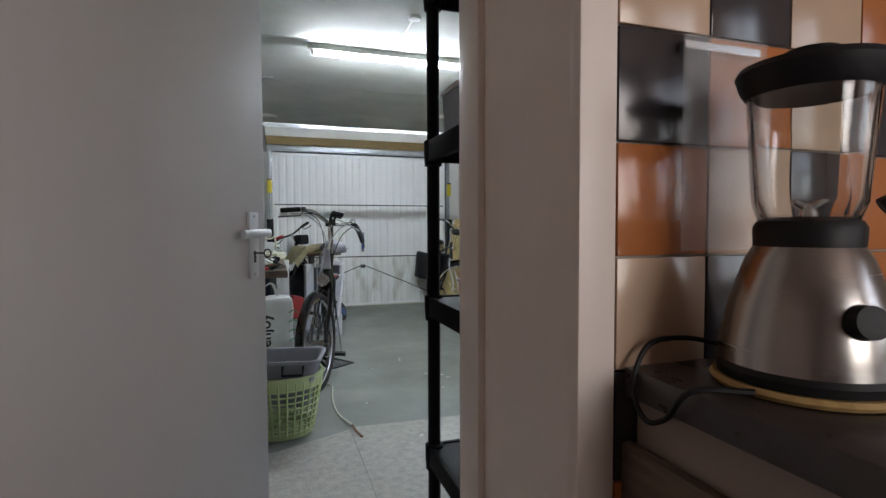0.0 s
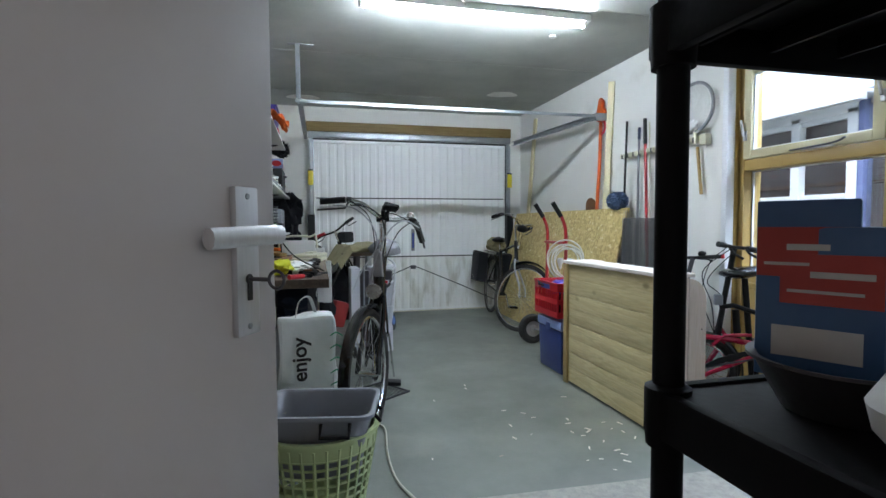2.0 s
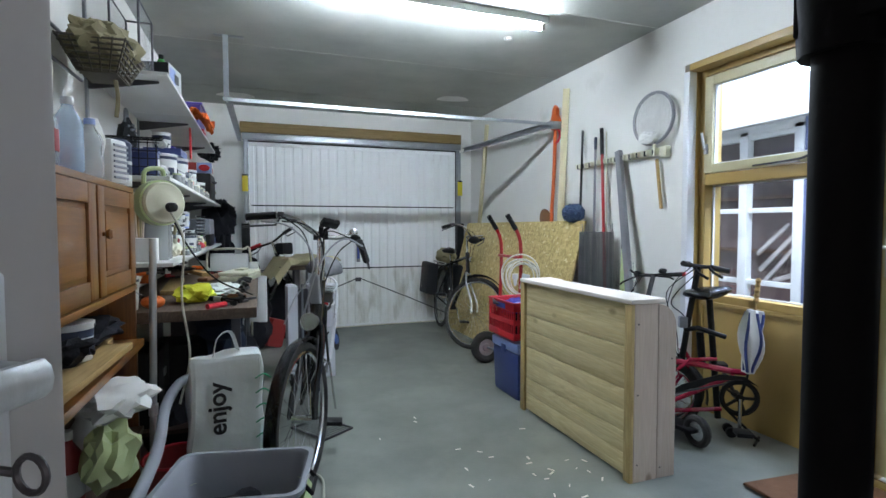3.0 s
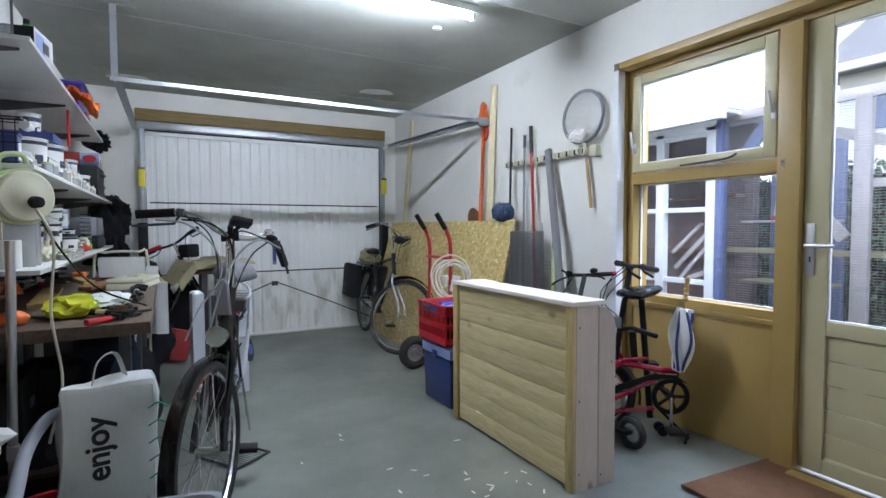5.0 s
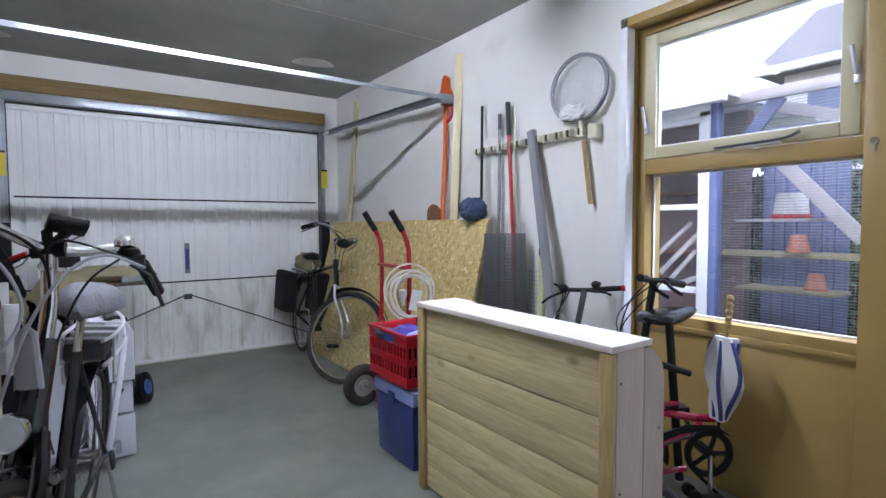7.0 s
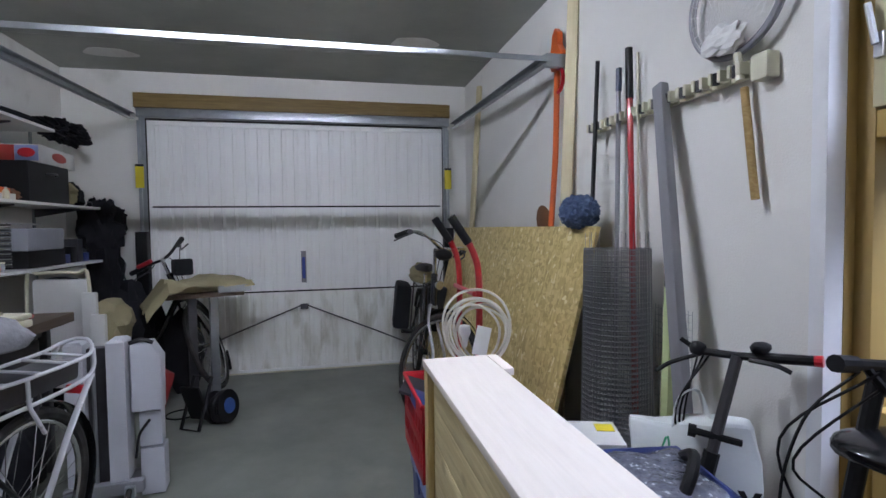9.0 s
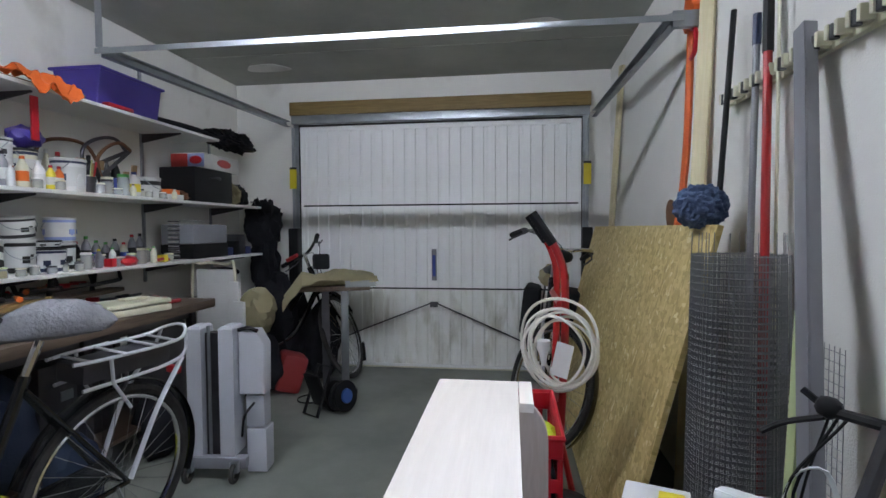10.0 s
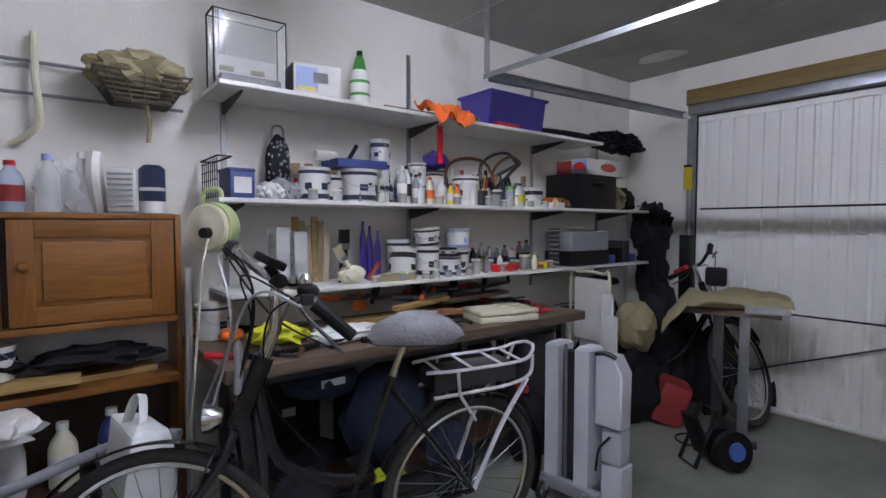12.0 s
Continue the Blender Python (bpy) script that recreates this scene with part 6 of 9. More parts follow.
part("mesh", bm, M_WHITEPL, o, "loose white mesh of the net", smooth=0)
part("grip", T(nb(), [(2.56, 3.83, 1.70), (2.56, 3.82, 1.62)], 0.012, 8), M_CREAMPL, o)

# ---- bags and boxes behind the timber box ----
def shopping_bag(m, w=0.40, d=0.20, h=0.46, seed=1.0, word=True, label="white plastic shopping bag with printed lettering, standing full"):
    o = thing("shopping_bag", label, "shopping bag", m, "shopping bags")
    bm = nb()
    B(bm, -w / 2, -d / 2, 0, w / 2, d / 2, h, 0.02)
    bmesh.ops.subdivide_edges(bm, edges=bm.edges, cuts=5, use_grid_fill=True)
    for v in bm.verts:
        z = v.co.z / h
        v.co.x *= 1 + 0.05 * math.sin(z * 3) - 0.05 * z
        v.co.y *= 1.1 - 0.6 * z ** 2
        q = v.co * 7 + Vector((seed, 0, 0))
        keep = 0.25 if (v.co.y < 0 and abs(v.co.x) < 0.12 and 0.1 < z < 0.9) else 1.0
        v.co += Vector((noise.noise(q), noise.noise(q + Vector((9, 0, 0))) * keep, noise.noise(q + Vector((0, 9, 0))) * (1.6 if z > 0.9 else 0.2))) * 0.022
    sk = part("sack", bm, M_BAG, o)
    if word:
        me = text_mesh("enjoy", 0.095 if word == "up" else 0.115, 0.0012, 0.002)
        me.materials.append(M_INK)
        t = piece("lettering", me, sk)
        t.matrix_basis = pose(-0.04, -d / 2 - 0.020, h * 0.55, 90, 0, 0) @ pose(0, 0, 0, 0, 0, 90) if word == "up" else pose(0.03, -d / 2 - 0.036, h * 0.66, 90, 0, 0)
    bm = nb()
    for k in range(5):
        T(bm, arc((0.10 + 0.0 * k, -d / 2 - 0.016, 0.10 + 0.06 * k), (0.13, -d / 2 - 0.018, 0.115 + 0.06 * k), (0.16, -d / 2 - 0.014, 0.095 + 0.06 * k), n=3), 0.003, 5)
    if word == "low":
        bm = nb()
        T(bm, arc((-0.14, -d / 2 - 0.032, 0.24), (-0.09, -d / 2 - 0.032, 0.30), (-0.065, -d / 2 - 0.032, 0.36), (-0.055, -d / 2 - 0.032, 0.26), (-0.03, -d / 2 - 0.034, 0.25), (0.0, -d / 2 - 0.034, 0.17), n=4), 0.003, 5)
        for v in bm.verts:
            v.co.z += 0.09
    part("green_mark", bm, M_GREENINK, sk)
    part("handle_strap", T(nb(), arc((-0.05, -0.02, h - 0.02), (-0.03, 0.0, h + 0.06), (0.02, 0.01, h + 0.08), (0.05, 0.0, h - 0.01), n=4), 0.016, 6, flat=0.003), M_BAG, o)
    return o


shopping_bag(pose(-0.035, 3.36, 0.212, 0, 0, 8), 0.275, 0.17, 0.435, 1.0, "up")
shopping_bag(pose(2.39, 3.80, 0.18, 0, 0, -33), 0.33, 0.13, 0.47, 4.0, "low", "white plastic shopping bag with lettering beside the scooter")
o = solo("storage_box", B(nb(), -0.04, -0.13, 0, 0.21, 0.12, 0.178, 0.006), M_CARDBR, "brown cardboard box standing under the shopping bag", "box", pose(2.38, 3.84, 0.0, 0, 0, 0))
o = thing("flat_box", "white printed flat carton by the mesh roll", "carton", pose(2.11, 3.845, 0.0, 0, 0, -18))
part("body", B(nb(), -0.055, -0.08, 0, 0.065, 0.07, 0.57, 0.006), M_CARDBR, o)
part("lid", B(nb(), -0.062, -0.088, 0.572, 0.072, 0.078, 0.625, 0.006), M_CARD, o, "white printed carton lid")
part("label", B(nb(), 0.01, 0.0, 0.6255, 0.06, 0.05, 0.627), M_YELLOW, o)
bm = nb()
B(bm, -0.13, -0.13, 0, 0.13, 0.13, 0.67, 0.04)
bmesh.ops.subdivide_edges(bm, edges=bm.edges, cuts=3, use_grid_fill=True)
for v in bm.verts:
    v.co += Vector((noise.noise(v.co * 12), noise.noise(v.co * 11 + Vector((4, 4, 4))), noise.noise(v.co * 10))) * 0.02
o = thing("insulation_bag", "silver bubble-foil insulated bag with blue trim", "bag", pose(2.10, 3.56, 0, 0, 0, -8) @ Matrix.Scale(0.97, 4))
part("body", bm, M_BUBBLE, o)
part("trim", T(nb(), [(-0.13, -0.13, 0.655), (0.13, -0.13, 0.655), (0.13, 0.13, 0.655), (-0.13, 0.13, 0.655)], 0.009, 6, closed=True), M_BLUEPL, o)
part("strap", T(nb(), arc((0.02, -0.10, 0.66), (0.05, -0.08, 0.70), (0.10, 0.0, 0.70), (0.12, 0.08, 0.66), n=4), 0.014, 8), M_BLACK, o)
bm = nb()
prism(bm, [(2.11, 2.755), (2.70, 2.715), (2.70, 1.95), (2.08, 1.95)], "z", 0.0065, 0.020, 0.003)
solo("door_mat", bm, M_COIR, "dark brown coir door mat inside the garden door", "door mat")

# ---- wall shelves ----
SX = -0.27
for k, (z, y0, y1, y2) in enumerate(((1.845, 3.69, 4.56, 6.20), (1.385, 3.68, 4.84, 6.80), (0.995, 3.72, 4.84, 6.81))):
    for a, b in ((y0, y1 - 0.001), (y1 + 0.001, y2)):
        solo("wall_shelf", B(nb(), XL + 0.012, a, z - 0.018, SX, b, z, 0.002), M_SHELF, "long white coated shelf board crowded with things", "shelf", group="wall shelves")
for y in (3.79, 4.80, 5.84, 6.60):
    o = thing("shelf_bracket", "dark steel wall rail with angled shelf brackets", "shelf bracket", pose(0, y, 0), "shelf brackets")
    part("upright", B(nb(), XL + 0.001, -0.012, 0.85, XL + 0.011, 0.012, 2.24 if y < 6 else 1.95), M_GALV, o)
    for z in (1.845, 1.385, 0.995):
        if y > 6.2 and z > 1.8:
            continue
        part("arm", prism(nb(), [(XL + 0.012, z - 0.075), (XL + 0.03, z - 0.075), (SX - 0.05, z - 0.028), (SX - 0.05, z - 0.019), (XL + 0.012, z - 0.019)], "y", -0.004, 0.004), M_STEELDK, o)


# ---- kinds of small things ----
def tub(x, y, z, r=0.07, h=0.14, body=None, lid=None, band=None, tilt=0.0, group="paint tubs"):
    o = thing("paint_tub", "white plastic paint tub with printed band and lid", "paint tub", pose(x, y, z, tilt, tilt * 0.6, (x + y) * 900 % 360), group)
    b = part("body", lathe(nb(), [(0, 0), (r * 0.9, 0), (r * 0.92, 0.004), (r, h * 0.93), (0, h * 0.93)], 22), body or M_WHITEPL, o)
    part("lid", lathe(nb(), [(0, h * 0.932), (r * 1.04, h * 0.932), (r * 1.05, h * 0.99), (r * 0.97, h), (r * 0.93, h * 0.985), (0, h * 0.985)], 22), lid or M_WHITEPL, o)
    band = M_NAVY if band in (None, M_BLUEINK) else band

    def stripe(z0, z1, mt_, nm, out=0.006):
        ra, rb_ = r * (0.92 + 0.08 * z0 / 0.93), r * (0.92 + 0.08 * z1 / 0.93)
        return part(nm, lathe(nb(), [(ra + 0.0002, h * z0), (ra + r * out, h * z0), (rb_ + r * out, h * z1), (rb_ + 0.0002, h * z1)], 22), mt_, b)
    look_ = int((x * 37 + y * 53) * 10) % 3
    if look_ == 0:
        stripe(0.05, 0.20, band, "label")
        stripe(0.80, 0.90, band, "rim_band")
    elif look_ == 1:
        stripe(0.16, 0.74, M_CARD, "label")
        stripe(0.84, 0.91, band, "rim_band")
    else:
        stripe(0.62, 0.82, band, "label")
    me_p = finish("print", B(nb(), r * 0.965, -r * 0.22, -h * 0.10, r * 1.004, r * 0.22, h * 0.10), band)
    me_q = finish("print", B(nb(), r * 0.965, -r * 0.10, -h * 0.035, r * 1.004, r * 0.10, h * 0.035), band)
    for k in (0, 1, 3, 4):
        for me_, dz in ((me_p, 0.0), (me_q, -0.17 if k % 2 else 0.16)):
            q = piece("print", me_, b)
            q.matrix_basis = Matrix.Rotation(k * 1.047 + (0.4 if dz > 0 else 0), 4, "Z") @ Matrix.Translation((0, 0, h * ((0.42 if look_ != 2 else 0.27) + dz * (1 if look_ == 1 else 0.7))))
    part("bail", T(nb(), arc((0, r * 1.05, h * 0.9), (r * 0.75, r * 0.8, h * 0.55), (r * 1.1, 0, h * 0.42), (r * 0.75, -r * 0.8, h * 0.55), (0, -r * 1.05, h * 0.9), n=4), 0.002, 4), M_GALV, o)
    return o


def bottle(x, y, z, r=0.03, h=0.2, body=None, cap=None, name="bottle", label="plastic bottle with a cap and paper label", group="bottles on the shelves", band=M_CARD):
    o = thing(name, label, "bottle", pose(x, y, z), group)
    b = part("body", lathe(nb(), [(0, 0.0), (r * 0.9, 0.0), (r, r * 0.25), (r, h * 0.62), (r * 0.85, h * 0.72), (r * 0.4, h * 0.86), (r * 0.38, h * 0.9), (0, h * 0.9)], 16), body or M_WHITEPL, o)
    part("cap", lathe(nb(), [(0, h * 0.902), (r * 0.45, h * 0.902), (r * 0.42, h), (0, h)], 12), cap or M_REDPL, o)
    if band:
        part("label", lathe(nb(), [(r * 1.002, h * 0.2), (r * 1.02, h * 0.2), (r * 1.02, h * 0.52), (r * 1.002, h * 0.52)], 16), band, b)
    return o


def jar(x, y, z, r=0.032, h=0.08, fill=None, cap=None, group="small jars"):
    o = thing("jar", "small glass jar of screws with a lid", "jar", pose(x, y, z), group)
    part("glass", lathe(nb(), [(0, 0), (r * 0.95, 0), (r, 0.004), (r, h * 0.8), (r * 0.85, h * 0.86), (0, h * 0.86)], 14), M_CLEARPL, o)
    part("contents", lathe(nb(), [(0, 0.003), (r * 0.9, 0.003), (r * 0.9, h * 0.55), (0, h * 0.6)], 12), fill or M_STEELDK, o)
    part("lid", lathe(nb(), [(0, h * 0.862), (r * 0.95, h * 0.862), (r * 0.95, h), (0, h)], 14), cap or M_WHITEPL, o)
    return o


def box(x, y, z, w, d, h, mt, name="carton", label="small carton standing on the shelf", rz=0.0, side=None, cat="carton", group="cartons on the shelves"):
    o = thing(name, label, cat, pose(x, y, z, 0, 0, rz), group)
    b = part("body", B(nb(), -w / 2, -d / 2, 0, w / 2, d / 2, h, min(0.004, h * 0.1)), mt, o)
    if side:
        part("print", B(nb(), w / 2 + 0.0004, -d * 0.36, h * 0.2, w / 2 + 0.0012, d * 0.36, h * 0.8), side, b)
    return o


def brush(x, y, z, L=0.22, mt=None, tip=None, rx=12, rz=0, name="paint_brush", label="used paint brush with bristles upward"):
    o = thing(name, label, name.replace("_", " "), pose(x, y, z, rx, 8, rz), "paint brushes")
    part("handle", T(nb(), [(0, 0, 0), (0, 0, L * 0.3), (0, 0, L * 0.62)], 0.009, 8, r2=0.012), mt or M_PLANK, o)
    part("ferrule", B(nb(), -0.007, -0.02, L * 0.621, 0.007, 0.02, L * 0.74, 0.002), M_GALV, o)
    part("bristles", B(nb(), -0.006, -0.021, L * 0.741, 0.006, 0.021, L, 0.003), tip or M_CARDBR, o)


def lump(x, y, z, s, mt, name="cloth", label="crumpled cloth", amp=0.3, seed=1.0, cat=None, group=""):
    ob = solo(name, blob(nb(), (0, 0, s[2] * 0.9), s, amp, 2.5, 3, seed), mt, label, cat or name.replace("_", " "), pose(x, y, z), group)
    return ob


def handsaw(x, y, z, L, rx, ry, rz, mt=M_RUST):
    o = thing("bow_saw", "old bow saw hanging against the wall", "saw", pose(x, y, z, rx, ry, rz), "hanging saws")
    part("frame", T(nb(), arc((0, 0, 0), (0, L * 0.15, L * 0.30), (0, L * 0.5, L * 0.36), (0, L * 0.85, L * 0.26), (0, L, 0.0), n=5), 0.010, 7), mt, o)
    part("blade", B(nb(), -0.001, 0, -0.012, 0.001, L, 0.012), M_STEELDK, o)
    part("grip", T(nb(), [(0, -0.02, -0.03), (0, 0.0, 0.06)], 0.013, 8), M_BLACK, o)


S2, S3, S1 = 1.386, 0.996, 1.846
# middle shelf, from near to far
o = box(-0.40, 3.785, S2, 0.14, 0.10, 0.11, M_BLUEPL, "storage_tin", "blue plastic storage box with a dark lid", 4, M_WHITEPL, "box")
part("lid", B(nb(), -0.073, -0.053, 0.1105, 0.073, 0.053, 0.125, 0.003), M_BLUEPL, o)
wb = thing("wire_basket", "black wire letter basket at the shelf end", "wire basket", pose(-0.44, 3.72, S2), "")
bm = nb()
for k in range(8):
    T(bm, [(-0.12 + k * 0.034, -0.032, 0.0), (-0.12 + k * 0.034, -0.032, 0.16)], 0.002, 4)
for k in range(5):
    T(bm, [(-0.13, -0.033, 0.005 + k * 0.035), (0.13, -0.033, 0.005 + k * 0.035)], 0.002, 4)
part("mesh", bm, M_BLACK, wb)
part("rim", T(nb(), [(-0.135, -0.034, 0.165), (0.135, -0.034, 0.165), (0.135, 0.02, 0.165), (-0.135, 0.02, 0.165)], 0.004, 6, closed=True), M_BLACK, wb)
for k, (y, s) in enumerate(((3.90, 0.045), (3.97, 0.055), (3.93, 0.04), (4.03, 0.045))):
    lump(-0.36 - 0.04 * (k % 2), y, S2 + 0.0, (0.05, s, s * 0.9), M_GREYPL if k % 2 else M_CARD, "rag", "crumpled grey rag on the shelf", 0.4, k + 2.0, group="rags")
o = thing("net_bag", "grey patterned mesh bag hanging over the shelf", "bag", pose(-0.50, 4.00, S2))
part("sack", blob(nb(), (0, 0, 0.16), (0.045, 0.055, 0.145), 0.2, 3, 3, 6), M_PANNIER, o)
bm = nb()
rnd = random.Random(2)
for k in range(60):
    a, zz = rnd.uniform(-1.2, 1.2), rnd.uniform(0.05, 0.27)
    f = math.sqrt(max(0.05, 1 - ((zz - 0.16) / 0.145) ** 2))
    blob(bm, (0.046 * f * math.cos(a), 0.056 * f * math.sin(a), zz), (0.006, 0.006, 0.007), 0.1, 1, 1, k)
tagged(part("spots", bm, M_GREYPL, o), kind="stuff")
part("strap", T(nb(), arc((0, -0.03, 0.28), (0, -0.02, 0.34), (0, 0.02, 0.34), (0, 0.03, 0.28), n=4), 0.006, 6), M_GREYPL, o)
tub(-0.37, 4.12, S2, 0.072, 0.15, band=M_BLUEINK)
tub(-0.42, 4.24, S2, 0.055, 0.125, band=M_INK)
tub(-0.36, 4.345, S2, 0.088, 0.155, band=M_BLUEINK)
tray = thing("paint_tray", "dark blue plastic paint tray with a roller handle on the tubs", "paint tray", pose(-0.38, 4.33, S2 + 0.158))
bm = nb()
B(bm, -0.09, -0.13, 0, 0.09, 0.13, 0.006)
for a in ((-0.09, -0.13, 0.09, -0.125), (-0.09, 0.125, 0.09, 0.13), (-0.09, -0.125, -0.085, 0.125), (0.085, -0.125, 0.09, 0.125)):
    B(bm, a[0], a[1], 0.006, a[2], a[3], 0.038)
part("tray", bm, M_BLUEPL, tray)
part("roller", T(nb(), [(0.0, -0.20, 0.055), (0.0, -0.10, 0.055)], 0.022, 12), M_CARD, tray)
part("handle", T(nb(), [(-0.02, -0.02, 0.045), (-0.03, 0.03, 0.12)], 0.011, 8), M_BLACK, tray)
for k in range(3):
    tub(-0.43, 4.505, S2 + 0.108 * k, 0.050, 0.106, band=(M_BLUEINK, M_INK, M_BLUEINK)[k], group="stacked tins")
brush(-0.34, 4.44, S2, 0.19, M_GREENPL, M_GREENPL, 6)
bottle(-0.34, 4.58, S2, 0.026, 0.19, M_CLEARPL, M_WHITEPL)
bottle(-0.40, 4.645, S2, 0.028, 0.20, M_WHITEPL, M_BLACK, band=M_INK)
bottle(-0.33, 4.66, S2, 0.022, 0.15, M_GREYMET, M_BLACK)
for k in range(2):
    tub(-0.43, 4.74, S2 + 0.112 * k, 0.047, 0.11, band=M_INK if k else M_TERRA, group="stacked tins")
bottle(-0.33, 4.75, S2, 0.024, 0.14, M_CREAMPL, M_ORANGE, band=M_ORANGE)
tub(-0.44, 4.86, S2, 0.055, 0.19, M_CREAMPL, M_INK, M_BLUEINK)
lump(-0.43, 4.86, S2 + 0.20, (0.065, 0.075, 0.05), M_PURPLE, "purple_bag", "purple and white plastic bag on a paint tub", 0.25, 3.0, "bag")
bottle(-0.33, 4.83, S2, 0.024, 0.13, M_WHITEPL, M_WHITEPL)
for y in (4.89, 4.935):
    bottle(-0.33, y, S2, 0.020, 0.115, M_YELLOW if y < 4.9 else M_ORANGE, M_REDPL)
tub(-0.38, 5.04, S2, 0.075, 0.165, band=M_BLUEINK)
cup = thing("pen_cup", "cup holding brushes and pencils on the shelf", "cup", pose(-0.40, 5.17, S2))
part("cup", lathe(nb(), [(0, 0), (0.04, 0), (0.045, 0.09), (0.042, 0.09), (0.037, 0.004), (0, 0.004)], 16), M_STEELDK, cup)
for k in range(7):
    a = k * 0.9
    part("stick", T(nb(), [(0.02 * math.cos(a), 0.02 * math.sin(a), 0.006), (0.04 * math.cos(a), 0.05 * math.sin(a), 0.16 + 0.012 * (k % 3))], 0.005, 6), (M_PLANK, M_REDPL, M_GREENPL, M_RUST)[k % 4], cup)
for k, y in enumerate((5.27, 5.33, 5.39)):
    jar(-0.37 - 0.05 * (k % 2), y, S2, 0.032, 0.085 + 0.02 * k, (M_RUST, M_GREENDK, M_CARD)[k], (M_STEELDK, M_CREAMPL, M_GREENDK)[k])
bottle(-0.36, 5.46, S2, 0.034, 0.145, M_CARD, M_BLUEPL, band=M_YELLOW)
tub(-0.37, 5.59, S2, 0.068, 0.125, band=M_INK)
box(-0.38, 5.76, S2, 0.14, 0.16, 0.035, M_CARD)
o = box(-0.38, 5.76, S2 + 0.036, 0.12, 0.13, 0.03, M_ORANGE, "clamp", "small orange-red plastic tool on a carton", 10, None, "tool")
lump(-0.38, 5.88, S2, (0.06, 0.06, 0.035), M_RUST, "rag", "brown rag on the shelf", 0.4, 5.0, group="rags")
cs = box(-0.42, 6.16, S2, 0.26, 0.46, 0.235, M_BLACK, "tool_case", "large black tool case on the shelf", 0, None, "case", "")
part("handle", T(nb(), arc((0.135, -0.06, 0.17), (0.155, -0.03, 0.175), (0.155, 0.03, 0.175), (0.135, 0.06, 0.17), n=3), 0.008, 6), M_STEELDK, cs)
o = box(-0.42, 6.28, S2 + 0.237, 0.24, 0.50, 0.105, M_CARD, "game_box", "flat white printed box with red and blue ends", 3, None, "box", "")
part("print", B(nb(), -0.12, -0.2525, 0.008, 0.0, -0.2505, 0.098), M_BOXRED, o)
part("print", B(nb(), 0.002, -0.2525, 0.008, 0.12, -0.2505, 0.098), M_BLUELT, o)
part("logo", prism(nb(), [(0.06 + 0.045 * math.cos(a), 0.055 + 0.028 * math.sin(a)) for a in [2 * math.pi * k / 16 for k in range(16)]], "y", -0.2545, -0.2526), M_REDPL, o)
part("logo", prism(nb(), [(0.02 + 0.10 * math.cos(a), 0.055 + 0.03 * math.sin(a)) for a in [2 * math.pi * k / 16 for k in range(16)]], "x", 0.1202, 0.1215), M_BOXRED, o)
lump(-0.38, 6.50, S2, (0.08, 0.09, 0.085), M_CANVAS, "cloth_bag", "dusty brown cloth bag on the shelf", 0.35, 8.0)
lump(-0.40, 6.66, S2, (0.08, 0.08, 0.09), M_PANNIER, "glove", "dark work gloves piled on the shelf", 0.4, 9.0)
for k, (y, z, L) in enumerate(((5.02, 1.50, 0.42), (5.30, 1.53, 0.36), (5.40, 1.50, 0.30))):
    handsaw(-0.56 + 0.02 * k, y, z, L, 10 + 14 * k, 0, 0, (M_RUST, M_STEELDK, M_RUST)[k])
solo("red_saw", B(nb(), -0.006, -0.018, 0, 0.006, 0.018, 0.20, 0.004), M_REDPL, "red-handled tool hanging from the shelf bracket", "tool", pose(-0.31, 4.80, 1.60))

# lowest shelf
box(-0.42, 3.90, S3, 0.12, 0.16, 0.11, M_WHITEPL, "storage_tin", "white plastic drawer box on the shelf", 0, None, "box")
for k, y in enumerate((3.95, 4.03)):
    o = box(-0.37, y, S3, 0.10, 0.062, 0.27 - 0.02 * k, M_CLEARPL, "clear_box", "tall clear plastic box of small parts", 3, None, "box")
    for j in range(5):
        part("packet", B(nb(), -0.042, -0.026, 0.008 + j * 0.047, 0.042, 0.026, 0.048 + j * 0.047, 0.006), (M_CARD, M_WHITEPL, M_GREYPL)[(j + k) % 3], o)
for k in range(6):
    o = solo("stick", B(nb(), -0.008, -0.016, 0, 0.008, 0.016, 0.32 - 0.02 * (k % 3), 0.003), (M_PLANK, M_CANVAS, M_PALE_Z)[k % 3], "wooden stirring stick standing against the wall", "stick", pose(-0.50, 4.09 + 0.028 * k, S3, 0, -6 + 2 * k, 0), "stirring sticks")
for k, y in enumerate((4.27, 4.30)):
    brush(-0.42, y, S3, 0.26, M_BLACK, M_BLACK, 4 * k, 0)
lump(-0.36, 4.30, S3, (0.05, 0.07, 0.045), M_CREAMPL, "sponge", "cream sponge on the shelf", 0.25, 2.0)
brush(-0.35, 4.33, S3, 0.22, M_CREAMPL, M_CANVAS, 35)
o = solo("pliers", T(nb(), [(0, 0, 0.01), (0.01, 0.06, 0.09)], 0.014, 8), M_DULLRED, "dull red tool handle on the shelf", "tool", pose(-0.36, 4.39, S3))
for k, y in enumerate((4.44, 4.48, 4.53)):
    bottle(-0.50, y, S3, 0.017, 0.30 - 0.025 * k, M_PURPLE, M_PURPLE, "sealant_tube", "purple sealant tube standing upright", "sealant tubes", None)
tub(-0.40, 4.62, S3 + 0.02, 0.072, 0.135, band=M_INK, tilt=9)
tub(-0.50, 4.66, S3, 0.065, 0.20, band=M_BLUEINK)
tub(-0.42, 4.80, S3, 0.066, 0.16, band=M_INK)
tub(-0.42, 4.80, S3 + 0.165, 0.070, 0.10, band=M_INK, tilt=5)
tub(-0.36, 4.90, S3, 0.064, 0.115, None, M_INK, M_BLUEINK)
